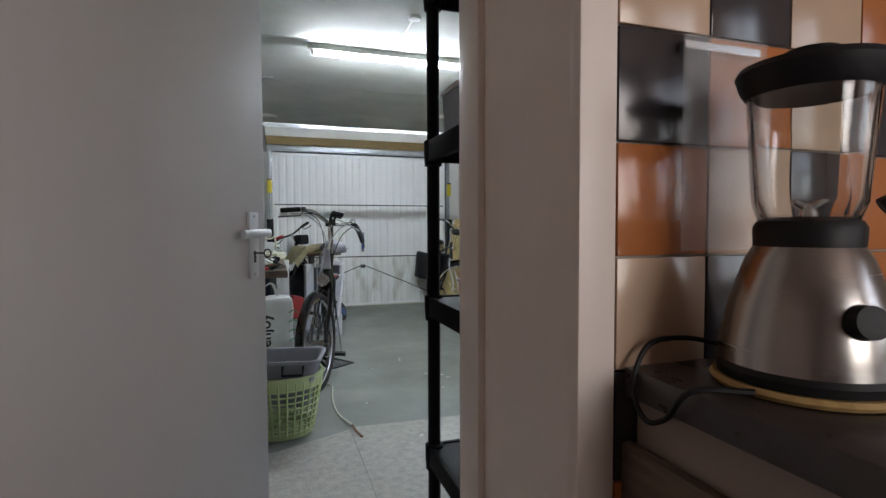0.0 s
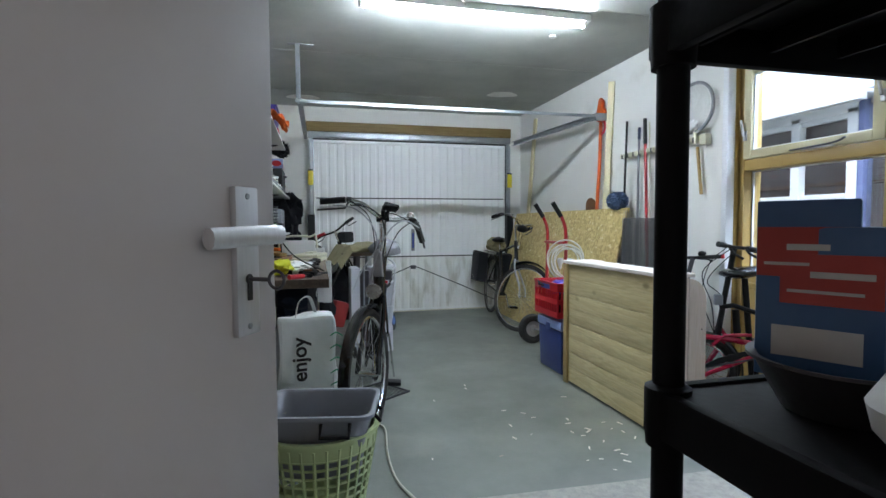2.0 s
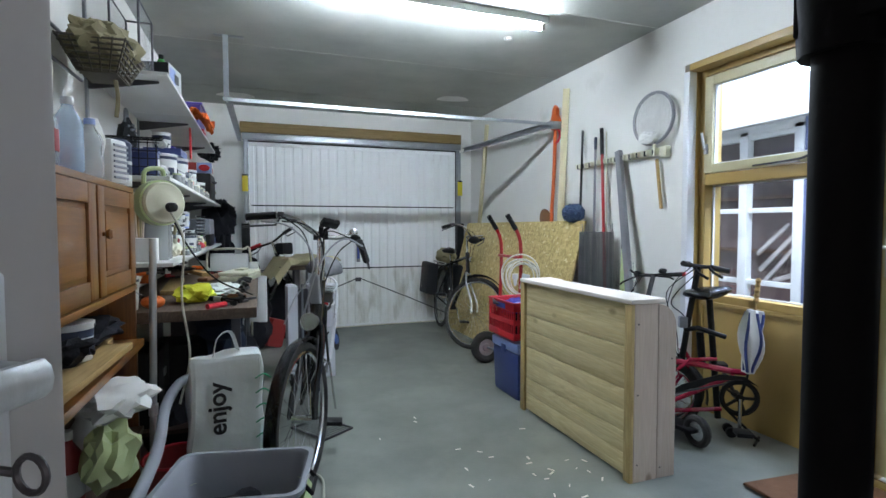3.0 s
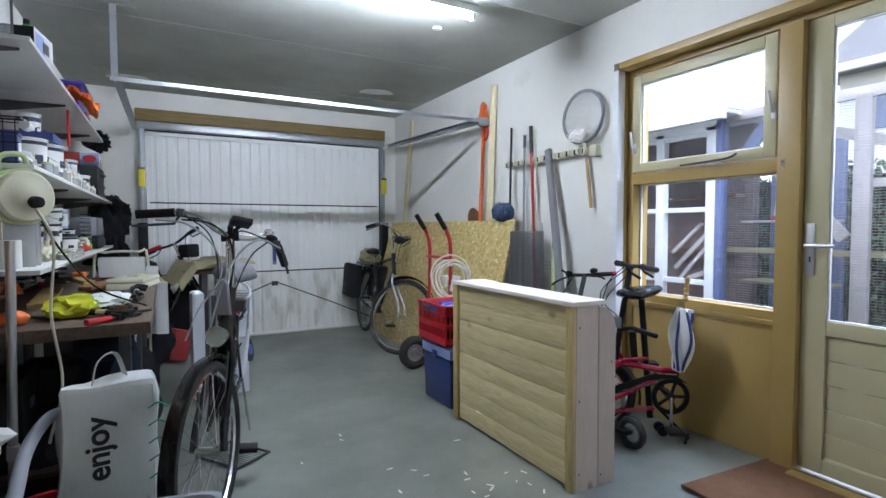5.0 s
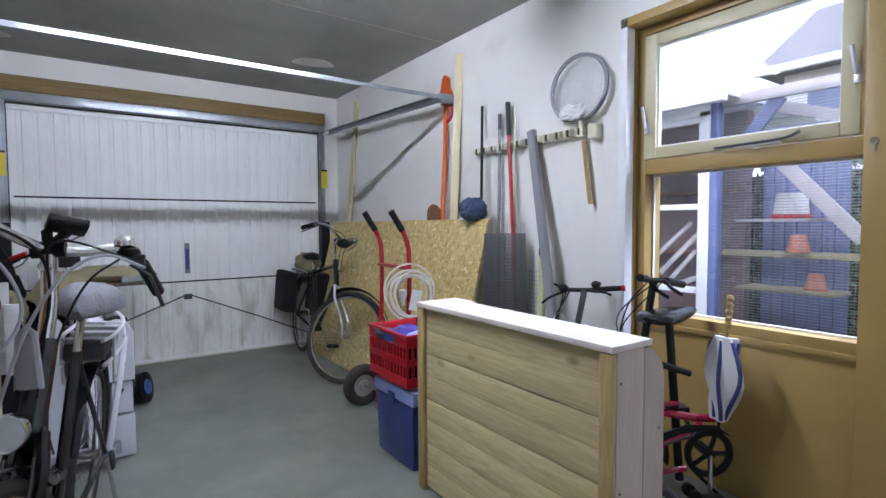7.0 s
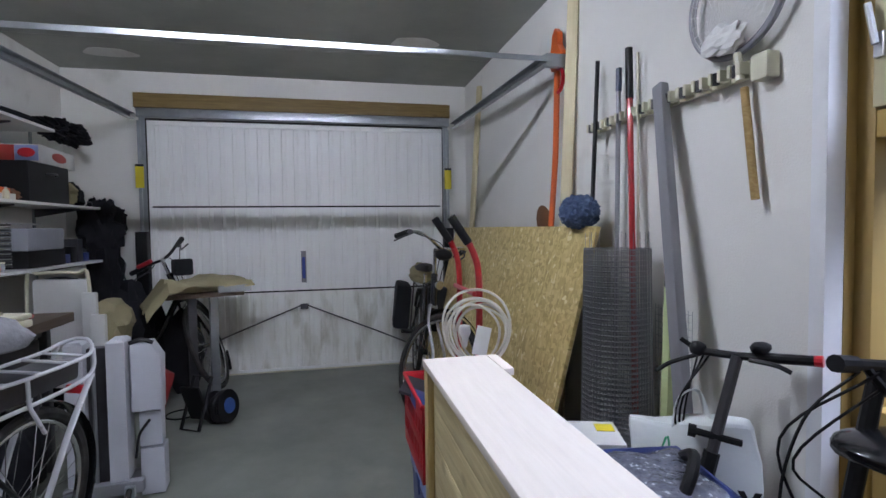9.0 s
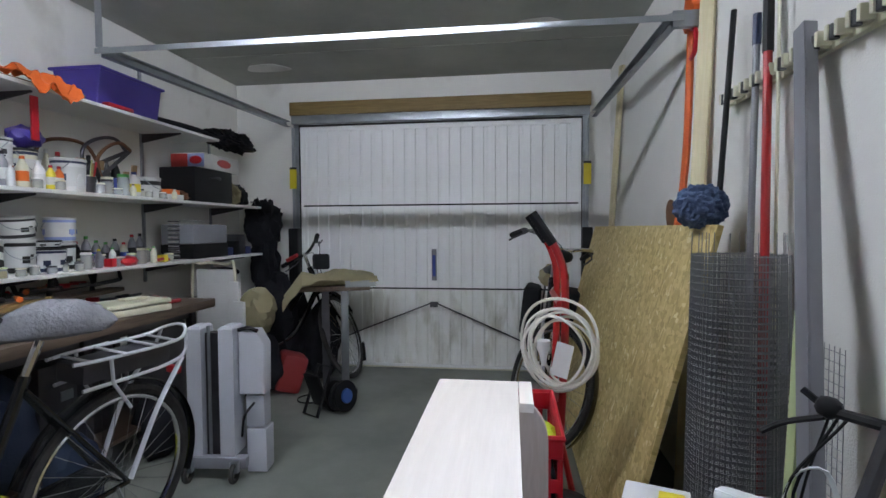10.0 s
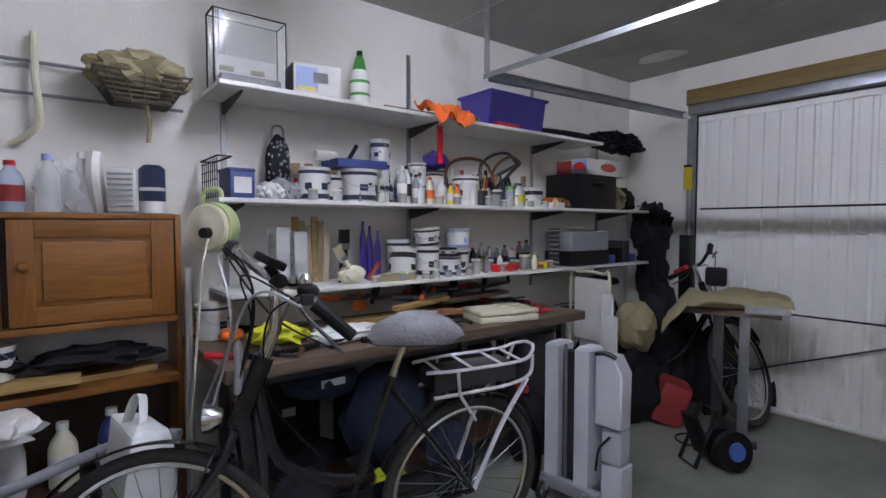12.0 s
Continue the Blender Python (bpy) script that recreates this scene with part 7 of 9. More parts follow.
tub(-0.36, 4.89, S3 + 0.118, 0.055, 0.035, M_BLACK, M_BLACK, M_INK)
tub(-0.42, 5.01, S3, 0.070, 0.14, None, M_WHITEPL, M_INK)
tub(-0.42, 5.02, S3 + 0.143, 0.068, 0.12, None, M_WHITEPL, M_BLUELT)
box(-0.34, 4.52, S3, 0.10, 0.22, 0.03, M_CANVAS, label="flat dusty tray of oddments on the shelf")
rnd = random.Random(21)
for k in range(17):
    y = 5.08 + 0.041 * k
    kind = k % 5
    x = -0.33 - 0.09 * (k % 2) - rnd.uniform(0, 0.03)
    if kind in (0, 3):
        jar(x, y, S3, 0.027, 0.065 + rnd.uniform(0, 0.03), rnd.choice((M_RUST, M_STEELDK, M_CANVAS)), rnd.choice((M_GREENDK, M_CREAMPL, M_WHITEPL, M_GREENPL)))
    elif kind == 1:
        jar(x, y, S3, 0.03, 0.05, M_CARD, M_CREAMPL)
    elif kind == 2:
        bottle(x, y, S3, 0.018, 0.10, rnd.choice((M_CREAMPL, M_GREYMET, M_WHITEPL)), rnd.choice((M_YELLOW, M_GREENDK)), band=None)
    else:
        box(x, y, S3, 0.05, 0.035, 0.045, (M_GREENPL, M_REDPL, M_YELLOW)[k % 3], label="small coloured plastic box of nails")
lump(-0.33, 5.36, S3, (0.04, 0.055, 0.028), M_REDPL, "red_cloth", "small red lump of plastic on the shelf", 0.2, 3.0, "oddment")
for k in range(3):
    o = solo("pincers", T(nb(), arc((0, 0, 0.012), (0.02, 0.06, 0.02), (0.0, 0.14, 0.012), n=4), 0.010, 7), (M_DULLRED, M_BLACK, M_DULLRED)[k], "old red-handled pliers lying on the shelf", "tool", pose(-0.34 - 0.03 * k, 5.58 + 0.05 * k, S3, 0, 0, 15 * k))
sp_ = thing("wire_coil", "standing coil of bright and dark wire on the shelf", "wire coil", pose(-0.36, 5.80, S3))
for k in range(17):
    part("turn", T(nb(), ring((0, 0, 0.02 + k * 0.0145), 0.032, "z", 16), 0.0042, 5, closed=True), M_CHROME if k % 2 else M_STEELDK, sp_)
tc = box(-0.42, 6.12, S3, 0.24, 0.42, 0.10, M_BLACK, "tool_case", "grey and black plastic tool case", 0, None, "case", "")
part("lid", B(nb(), -0.12, -0.205, 0.101, 0.12, 0.205, 0.235, 0.012), M_GREYPL, tc)
part("carry_bar", T(nb(), [(0.0, -0.17, 0.26), (0.0, 0.17, 0.26)], 0.007, 6), M_WHITEPL, tc)
for k in range(4):
    box(-0.42, 6.40 + 0.09 * k, S3, 0.2, 0.08, 0.06 + 0.05 * (k % 3), (M_BLUEPL, M_BLACK, M_STEELDK, M_BLUEPL)[k], "storage_tin", "dark small-parts box on the shelf", 0, None, "box")

# top shelf
sh = thing("display_case", "clear box with a thin dark frame on the top shelf", "display case", pose(-0.44, 3.85, S1))
part("back", B(nb(), -0.05, -0.142, 0.008, -0.048, 0.142, 0.303), M_SPLASH, sh)
part("inlay", B(nb(), -0.03, -0.12, 0.061, -0.026, 0.13, 0.125, 0.001), M_CARD, sh)
for y in (-0.08, 0.05):
    part("holder", B(nb(), -0.025, y - 0.03, 0.085, -0.012, y + 0.03, 0.105, 0.003), M_CANVAS, sh)
bm = nb()
T(bm, [(0.06, -0.15, 0.004), (0.06, 0.15, 0.004), (0.06, 0.15, 0.31), (0.06, -0.15, 0.31)], 0.005, 4, closed=True)
T(bm, [(-0.05, -0.15, 0.004), (-0.05, 0.15, 0.004), (-0.05, 0.15, 0.31), (-0.05, -0.15, 0.31)], 0.005, 4, closed=True)
for y in (-0.15, 0.15):
    for z in (0.004, 0.31):
        T(bm, [(-0.05, y, z), (0.06, y, z)], 0.005, 4)
part("frame", bm, M_STEELDK, sh)
part("panel", B(nb(), 0.055, -0.142, 0.008, 0.057, 0.142, 0.303), M_SPLASH, sh)
part("device", B(nb(), -0.03, -0.12, 0.004, 0.05, 0.13, 0.06, 0.005), M_STEELDK, sh)
part("leaflet", B(nb(), -0.02, -0.13, 0.062, -0.016, 0.13, 0.15), M_WHITEPL, sh)
cm = box(-0.37, 4.12, S1, 0.15, 0.21, 0.135, M_CARD, "camera_carton", "small white and blue product carton with black ends", -8, None, "carton", "")
part("print", B(nb(), 0.0756, -0.095, 0.02, 0.0764, 0.0, 0.12), M_BLUELT, cm)
part("picture", B(nb(), 0.0770, -0.02, 0.055, 0.0785, 0.045, 0.10), M_STEELDK, cm)
part("end", B(nb(), -0.074, -0.1075, 0.002, 0.074, -0.1055, 0.133), M_BLACK, cm)
part("strip", B(nb(), 0.0770, -0.09, 0.022, 0.0780, -0.01, 0.034), M_YELLOW, cm)
bo = thing("cleaner_bottle", "white bottle with a green neck and green bands", "bottle", pose(-0.40, 4.375, S1))
bb_ = part("body", lathe(nb(), [(0, 0), (0.043, 0), (0.047, 0.01), (0.047, 0.15), (0.040, 0.175), (0.036, 0.18), (0, 0.18)], 22), M_WHITEPL, bo)
part("neck", lathe(nb(), [(0, 0.181), (0.035, 0.181), (0.022, 0.235), (0.015, 0.25), (0, 0.25)], 20), M_GREENDK, bo)
part("cap", lathe(nb(), [(0, 0.251), (0.014, 0.251), (0.014, 0.275), (0, 0.277)], 14), M_BLACK, bo)
for z in (0.055, 0.115):
    part("band", lathe(nb(), [(0.0472, z), (0.0485, z), (0.0485, z + 0.014), (0.0472, z + 0.014)], 22), M_GREENDK, bb_)
for k in range(4):
    solo("bundle", T(nb(), [(0, 0, 0.012), (0.01, 0.42 - 0.05 * k, 0.012)], 0.011, 7), (M_RUST, M_CANVAS, M_STEELDK, M_BLACK)[k], "thin stick lying along the top shelf", "stick", pose(-0.34 - 0.03 * k, 4.48 + 0.05 * k, S1), "sticks on the top shelf")
oc = solo("orange_cloth", cloth(nb(), 0.20, 0.27, 0.034, f=4.5, drop=lambda u, v: -0.16 * max(0, u - 0.12) * (1.2 + 0.5 * math.sin(9 * v)) + 0.024), M_OCLOTH, "orange cloth hanging over the shelf edge", "cloth", pose(-0.272, 4.80, S1 + 0.014, 0, 6, 8))
for k, y in enumerate((4.98, 5.06)):
    lump(-0.36, y, S1, (0.05, 0.05, 0.025), (M_REDPL, M_STEELDK)[k], "glove", "dark and red glove on the top shelf", 0.35, k + 1.0, group="gloves")
pc = thing("purple_crate", "purple plastic crate on the top shelf", "crate", pose(-0.42, 5.38, S1))
bm = nb()
prism(bm, [(-0.11, 0.0), (0.11, 0.0), (0.14, 0.19), (-0.14, 0.19)], "y", -0.23, 0.23, 0.004)
part("body", bm, M_PURPLE, pc)
part("rim", T(nb(), [(-0.145, -0.24, 0.19), (0.145, -0.24, 0.19), (0.145, 0.24, 0.19), (-0.145, 0.24, 0.19)], 0.009, 6, closed=True), M_PURPLE, pc)
part("red_tray", B(nb(), 0.115, -0.20, 0.0, 0.155, -0.02, 0.02, 0.005), M_REDPL, pc)
gb = thing("garden_net", "dark rolled netting with a bushy end on the top shelf", "netting", pose(-0.38, 5.66, S1))
part("roll", T(nb(), arc((0, 0, 0.03), (0.02, 0.3, 0.035), (0.03, 0.6, 0.03), n=8), 0.026, 10), M_CLOTHDK, gb)
part("bush", blob(nb(), (0.04, 0.80, 0.03), (0.09, 0.27, 0.07), 0.6, 5, 4, 3), M_CLOTHDK, gb)

rnd = random.Random(91)
for y in [3.98 + 0.066 * k for k in range(27)]:
    r = rnd.uniform(0.018, 0.027)
    if rnd.random() < 0.6:
        bottle(-0.565, y, S2, r, rnd.uniform(0.12, 0.24), rnd.choice((M_WHITEPL, M_GREYMET, M_BLACK, M_CREAMPL, M_STEELDK)), rnd.choice((M_REDPL, M_BLACK, M_WHITEPL, M_BLUEPL)), band=rnd.choice((M_INK, M_BLUEINK, M_CARD)))
    else:
        brush(-0.562, y, S2, rnd.uniform(0.16, 0.24), rnd.choice((M_PLANK, M_REDPL, M_BLACK)), None, 4)
rnd = random.Random(92)
for y in [5.12 + 0.07 * k for k in range(10)]:
    bottle(-0.565, y, S3, 0.024, rnd.uniform(0.08, 0.18), rnd.choice((M_WHITEPL, M_GREYMET, M_BLACK, M_CREAMPL)), rnd.choice((M_REDPL, M_BLACK, M_GREENDK)), band=rnd.choice((M_INK, M_BLUEINK)))

rnd = random.Random(58)
for k in range(15):
    y = 4.08 + 0.118 * k
    if k % 3 == 2:
        bottle(-0.30, y, S2, 0.016, rnd.uniform(0.06, 0.10), rnd.choice((M_WHITEPL, M_CLEARPL, M_CREAMPL)), rnd.choice((M_WHITEPL, M_YELLOW, M_BLUEPL)), band=None)
    else:
        jar(-0.295, y, S2, 0.022, rnd.uniform(0.035, 0.06), rnd.choice((M_CARD, M_CREAMPL, M_CANVAS)), rnd.choice((M_WHITEPL, M_CREAMPL, M_GREENPL)))
for k in range(9):
    y = 4.40 + 0.075 * k
    jar(-0.30 - 0.012 * (k % 2), y, S3, 0.021, rnd.uniform(0.03, 0.055), rnd.choice((M_CARD, M_CREAMPL, M_CANVAS)), rnd.choice((M_WHITEPL, M_CREAMPL, M_GREENPL, M_STEELDK)))
for k, (x, y, L, a) in enumerate(((-0.02, 4.02, 0.42, 12), (-0.05, 4.30, 0.50, -4), (0.0, 4.52, 0.34, 9), (-0.10, 3.80, 0.30, 50))):
    o = thing("caulking_gun", "long black steel tool with a handle lying along the bench edge", "hand tool", pose(x, y, 0.793, 0, 0, a), "long tools")
    part("bar", T(nb(), [(0, -L / 2, 0.016), (0, L / 2, 0.020)], 0.012, 8), M_BLACK, o)
    part("band", T(nb(), [(0, -L * 0.12, 0.017), (0, L * 0.02, 0.018)], 0.0145, 8), M_ALU, o)
    part("handle", T(nb(), arc((0, L * 0.42, 0.018), (0.03, L * 0.52, 0.03), (0.075, L * 0.55, 0.02), n=4), 0.011, 8), M_BLACK, o)

# ---- the dark coat hanging at the shelf end ----
o = thing("hanging_coat", "black coat hanging from the shelf end", "coat", pose(-0.30, 6.88, 0.0))
bm = nb()
blob(bm, (0, 0, 1.22), (0.16, 0.075, 0.22), 0.35, 3, 4, 2)
blob(bm, (0.02, 0.0, 0.86), (0.12, 0.07, 0.32), 0.35, 3, 4, 5)
part("body", bm, M_CLOTHDK, o)
part("strap", T(nb(), arc((0.10, -0.02, 1.0), (0.17, -0.02, 0.80), (0.22, -0.02, 0.66), n=4), 0.015, 6, flat=0.004), M_PANNIER, o)
part("hook", T(nb(), [(-0.02, -0.02, 1.30), (-0.02, -0.10, 1.42), (-0.02, -0.16, 1.42)], 0.006, 6), M_STEELDK, o)

# ---- workbench ----
wbn = thing("workbench", "long worn timber workbench on steel legs, covered with tools", "workbench", pose(0, 0, 0))
part("worktop", B(nb(), XL + 0.012, 3.60, 0.742, 0.085, 5.535, 0.790, 0.004), M_BENCH, wbn)
for y in (3.74, 4.7, 5.44):
    for x in (-0.50, -0.01):
        part("leg", B(nb(), x - 0.02, y - 0.02, 0.0, x + 0.02, y + 0.02, 0.74, 0.003), M_STEELDK, wbn)
part("apron", B(nb(), -0.03, 3.77, 0.69, -0.01, 5.47, 0.741), M_STEELDK, wbn)
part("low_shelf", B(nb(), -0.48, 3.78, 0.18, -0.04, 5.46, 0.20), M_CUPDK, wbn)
Z0 = 0.791
cs_ = thing("drill_case", "cream plastic tool case lying closed on the bench", "case", pose(-0.03, 4.98, Z0, 0, 0, -14))
part("base", B(nb(), -0.10, -0.17, 0, 0.10, 0.17, 0.035, 0.012), M_CREAMPL, cs_)
part("lid", B(nb(), -0.10, -0.17, 0.037, 0.10, 0.17, 0.062, 0.012), M_CREAMPL, cs_)
part("ridge", B(nb(), -0.03, -0.03, 0.063, 0.03, 0.10, 0.075, 0.004), M_CREAMPL, cs_)
lump(-0.20, 3.88, Z0, (0.09, 0.11, 0.045), M_YCLOTH, "yellow_cloth", "yellow cleaning cloth lying on the bench", 0.5, 4.0)
lump(-0.10, 4.15, Z0, (0.09, 0.16, 0.032), M_BAG, "white_cloth", "crumpled white bag on the bench", 0.5, 7.0, "bag")
for k, (x, y, L, w, a, mt_) in enumerate(((-0.36, 4.20, 0.75, 0.09, 5, M_PLANK), (-0.24, 4.62, 0.55, 0.06, -12, M_RUST), (-0.40, 4.85, 0.60, 0.10, 8, M_BENCH), (-0.20, 4.45, 0.45, 0.05, 20, M_PLANK))):
    solo("board_offcut", B(nb(), -w / 2, 0, 0, w / 2, L, 0.022, 0.002), mt_, "timber offcut lying on the bench", "timber offcut", pose(x, y, Z0 + 0.001 + 0.024 * k, 0, 0, a), "timber offcuts")
rnd = random.Random(31)
for k in range(26):
    y = 3.68 + 0.072 * k + rnd.uniform(-0.02, 0.02)
    x = rnd.choice((-0.05, -0.12, -0.45, -0.50, -0.30, 0.02))
    if 4.75 < y < 5.2 and x > -0.16:
        x = -0.50
    L = rnd.uniform(0.12, 0.26)
    a = rnd.uniform(-60, 60)
    o = thing("hand_tool", "dark steel hand tool with a coloured grip on the bench", "hand tool", pose(x, y, Z0 + (0.10 if 4.2 < y < 5.3 and x < -0.2 else 0.0), 0, 0, a), "hand tools")
    part("shank", B(nb(), -0.008, 0, 0.004, 0.008, L * 0.6, 0.016, 0.002), M_STEELDK, o)
    part("grip", T(nb(), [(0, -L * 0.45, 0.014), (0, 0.0, 0.012)], 0.013, 8), rnd.choice((M_REDPL, M_BLACK, M_RUST, M_DULLRED, M_BLACK, M_ORANGE)), o)
for k, y in enumerate((5.28, 5.36, 5.44, 5.50)):
    o = solo("pliers", T(nb(), arc((0, 0, 0.014), (0.03, 0.07, 0.02), (0.01, 0.16, 0.014), n=4), 0.011, 7), (M_REDPL, M_REDPL, M_DULLRED, M_BLACK)[k], "red-handled pliers on the bench end", "pliers", pose(-0.02 - 0.06 * k, y - 0.1, Z0, 0, 0, 30 * k), "pliers")
for k in range(4):
    handsaw(-0.48, 4.5 + 0.26 * k, Z0 + 0.10, 0.34, 0, 0, 6 * k, M_BLACK)
tub(-0.48, 3.70, Z0, 0.075, 0.15, band=M_BLUEINK)
lump(-0.36, 3.74, Z0, (0.05, 0.05, 0.03), M_ORANGE, "orange_case", "small orange plastic case on the bench", 0.1, 1.0)
solo("orange_funnel", lathe(nb(), [(0, 0), (0.045, 0), (0.006, 0.09), (0, 0.09)], 14), M_ORANGE, "small orange cone on the bench", "cone", pose(-0.50, 4.42, Z0 + 0.05))
for k, (x, y, r, h, mt_) in enumerate(((-0.12, 5.30, 0.14, 0.50, M_STEELDK), (-0.33, 5.0, 0.15, 0.42, M_STEELDK))):
    o = thing("drum", "dark storage drum standing under the bench", "drum", pose(x, y, 0.20), "drums")
    part("body", lathe(nb(), [(0, 0), (r * 0.95, 0), (r, 0.02), (r, h * 0.5), (r * 1.02, h * 0.52), (r, h * 0.54), (r, h * 0.96), (0, h)], 24), mt_, o)
for k, (x, y, w, d, h, mt_) in enumerate(((-0.44, 3.98, 0.16, 0.30, 0.36, M_BLACK), (-0.30, 4.40, 0.34, 0.30, 0.30, M_BLACK), (-0.27, 4.72, 0.30, 0.26, 0.42, M_STEELDK))):
    o = box(x, y, 0.201, w, d, h, mt_, "storage_chest", "dark storage case under the bench", 0, None, "case", "cases under the bench")
    part("clasp", B(nb(), w / 2 + 0.0005, -0.03, h * 0.6, w / 2 + 0.006, 0.03, h * 0.7), M_GALV, o)
o = thing("tool_bag", "brown bag with white label under the bench top", "bag", pose(-0.10, 4.02, 0.565))
part("body", blob(nb(), (0, 0, 0.075), (0.12, 0.16, 0.075), 0.15, 3, 3, 2), M_NAVYCLOTH, o)
part("label", B(nb(), 0.112, -0.05, 0.075, 0.118, 0.05, 0.105), M_WHITEPL, o)
lump(-0.12, 4.34, 0.201, (0.13, 0.20, 0.24), M_NAVYCLOTH, "blue_sack", "dark blue sack under the bench", 0.2, 5.0, "sack")
lump(0.0, 4.62, 0.0, (0.10, 0.12, 0.17), M_NAVYCLOTH, "blue_sack", "dark blue sack under the bench", 0.25, 3.0, "sack")
lump(-0.02, 4.30, 0.0, (0.07, 0.09, 0.12), M_YCLOTH, "yellow_sack", "yellow plastic sack under the bench", 0.3, 6.0, "sack")

# Dark heaps added to cover the pale floor and deepen the under-bench shade.
for k, (x, y, sx, sy, sz) in enumerate(((-0.02, 5.18, 0.11, 0.13, 0.20), (-0.06, 3.92, 0.11, 0.14, 0.16), (-0.34, 4.02, 0.14, 0.18, 0.17))):
    lump(x, y, 0.0, (sx, sy, sz), M_CLOTHDK, "dark_sack", "dark heap added on the floor to deepen the shade under the bench", 0.25, k + 11.0, "sack", "dark sacks")

# ---- cable reel hanging at the shelf end ----
mr = Matrix.Translation((-0.30, 3.655, 1.265)) @ Vector((0.62, -0.78, 0)).to_track_quat("Z", "Y").to_matrix().to_4x4()
o = thing("cable_drum", "round white and green cable drum hanging below the shelf", "cable drum", mr)
part("face", lathe(nb(), [(0, 0.036), (0.04, 0.036), (0.05, 0.030), (0.085, 0.030), (0.092, 0.022), (0.092, 0.010), (0, 0.010)], 32), M_CREAMPL, o)
part("casing", lathe(nb(), [(0, -0.06), (0.09, -0.06), (0.10, -0.045), (0.10, 0.009), (0, 0.009)], 32), M_GREENPL, o)
part("carry_handle", T(nb(), arc((0.03, 0.09, -0.03), (0.02, 0.15, -0.03), (-0.05, 0.14, -0.03), (-0.06, 0.08, -0.03), n=4), 0.010, 8), M_GREENPL, o)
part("plug", lathe(nb(), [(0, 0.037), (0.022, 0.037), (0.020, 0.065), (0.008, 0.07), (0, 0.07)], 16, Matrix.Translation((0.015, -0.02, 0))), M_BLACK, o)
solo("hanging_flex", T(nb(), arc((-0.27, 3.64, 1.24), (-0.21, 3.60, 1.10), (-0.22, 3.58, 0.85), (-0.19, 3.55, 0.60), (-0.23, 3.53, 0.40), n=7), 0.005, 6), M_CABLE, "cream flex hanging down from the cable drum", "cable")
solo("black_flex", T(nb(), arc((-0.28, 3.66, 1.24), (-0.20, 3.75, 1.05), (-0.10, 3.85, 0.90), (0.06, 4.0, 0.80), n=7), 0.004, 6), M_BLACK, "black flex hanging onto the bench", "cable")
o = thing("metal_tube", "silver telescopic tube standing beside the cupboard", "tube", pose(0, 0, 0))
part("tube", T(nb(), [(-0.345, 3.57, 0.004), (-0.325, 3.575, 1.11)], 0.015, 12), M_ALU, o)
part("collar", T(nb(), [(-0.339, 3.572, 0.35), (-0.337, 3.572, 0.40)], 0.019, 12), M_WHITEPL, o)

# ---- pine cupboard over an open cabinet ----
CX, CY0, CY1 = -0.39, 1.95, 3.565
cp = thing("cupboard", "varnished pine cupboard with panelled doors and round knobs", "cupboard", pose(0, 0, 0))
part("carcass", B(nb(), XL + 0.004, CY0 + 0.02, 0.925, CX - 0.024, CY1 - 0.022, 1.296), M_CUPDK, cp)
part("side_panel", B(nb(), XL + 0.004, CY1 - 0.020, 0.0, CX, CY1, 1.318, 0.002), M_CUPB_Z, cp)
part("side_panel", B(nb(), XL + 0.004, CY0, 0.0, CX, CY0 + 0.018, 1.318, 0.002), M_CUPB_Z, cp)
part("top_board", B(nb(), XL + 0.004, CY0 + 0.019, 1.298, CX + 0.004, CY1 - 0.021, 1.320, 0.003), M_CUPB, cp)
part("bottom_board", B(nb(), XL + 0.004, CY0 + 0.019, 0.898, CX + 0.010, CY1 - 0.021, 0.923, 0.004), M_CUPB, cp)
for k in range(3):
    a = 3.035 - 0.52 * k
    dr = part("door", B(nb(), CX - 0.023, a + 0.003, 0.928, CX - 0.003, a + 0.503, 1.294, 0.002), M_CUPB, cp)
    for y0, y1, z0, z1 in ((a + 0.003, a + 0.075, 0.928, 1.294), (a + 0.425, a + 0.503, 0.928, 1.294)):
        part("stile", B(nb(), CX - 0.0025, y0, z0, CX + 0.008, y1, z1, 0.002), M_CUPB_Z, dr)
    for z0, z1 in ((0.928, 0.990), (1.232, 1.294)):
        part("rail", B(nb(), CX - 0.0025, a + 0.0755, z0, CX + 0.0075, a + 0.4245, z1, 0.002), M_CUPB, dr)
    part("raised_panel", B(nb(), CX - 0.0025, a + 0.095, 1.008, CX + 0.006, a + 0.405, 1.214, 0.005), M_CUPB, dr)
    ky = a + 0.045 if k < 2 else a + 0.46
    part("knob", lathe(nb(), [(0, 0.032), (0.012, 0.030), (0.018, 0.022), (0.014, 0.012), (0.007, 0.008), (0.008, 0), (0, 0)], 16, Matrix.Translation((CX + 0.0075, ky, 1.135)) @ Matrix.Rotation(radians(90), 4, "Y")), M_CUPB, dr)
part("counter_board", B(nb(), XL + 0.004, CY0 + 0.019, 0.662, CX + 0.03, CY1 - 0.021, 0.692, 0.004), M_CUPB, cp, "orange-brown counter board")
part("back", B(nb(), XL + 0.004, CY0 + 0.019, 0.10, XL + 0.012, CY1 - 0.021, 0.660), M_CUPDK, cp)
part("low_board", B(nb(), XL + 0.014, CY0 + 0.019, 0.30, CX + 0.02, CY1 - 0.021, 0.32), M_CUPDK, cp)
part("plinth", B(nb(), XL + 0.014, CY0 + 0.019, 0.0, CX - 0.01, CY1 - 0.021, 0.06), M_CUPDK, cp)
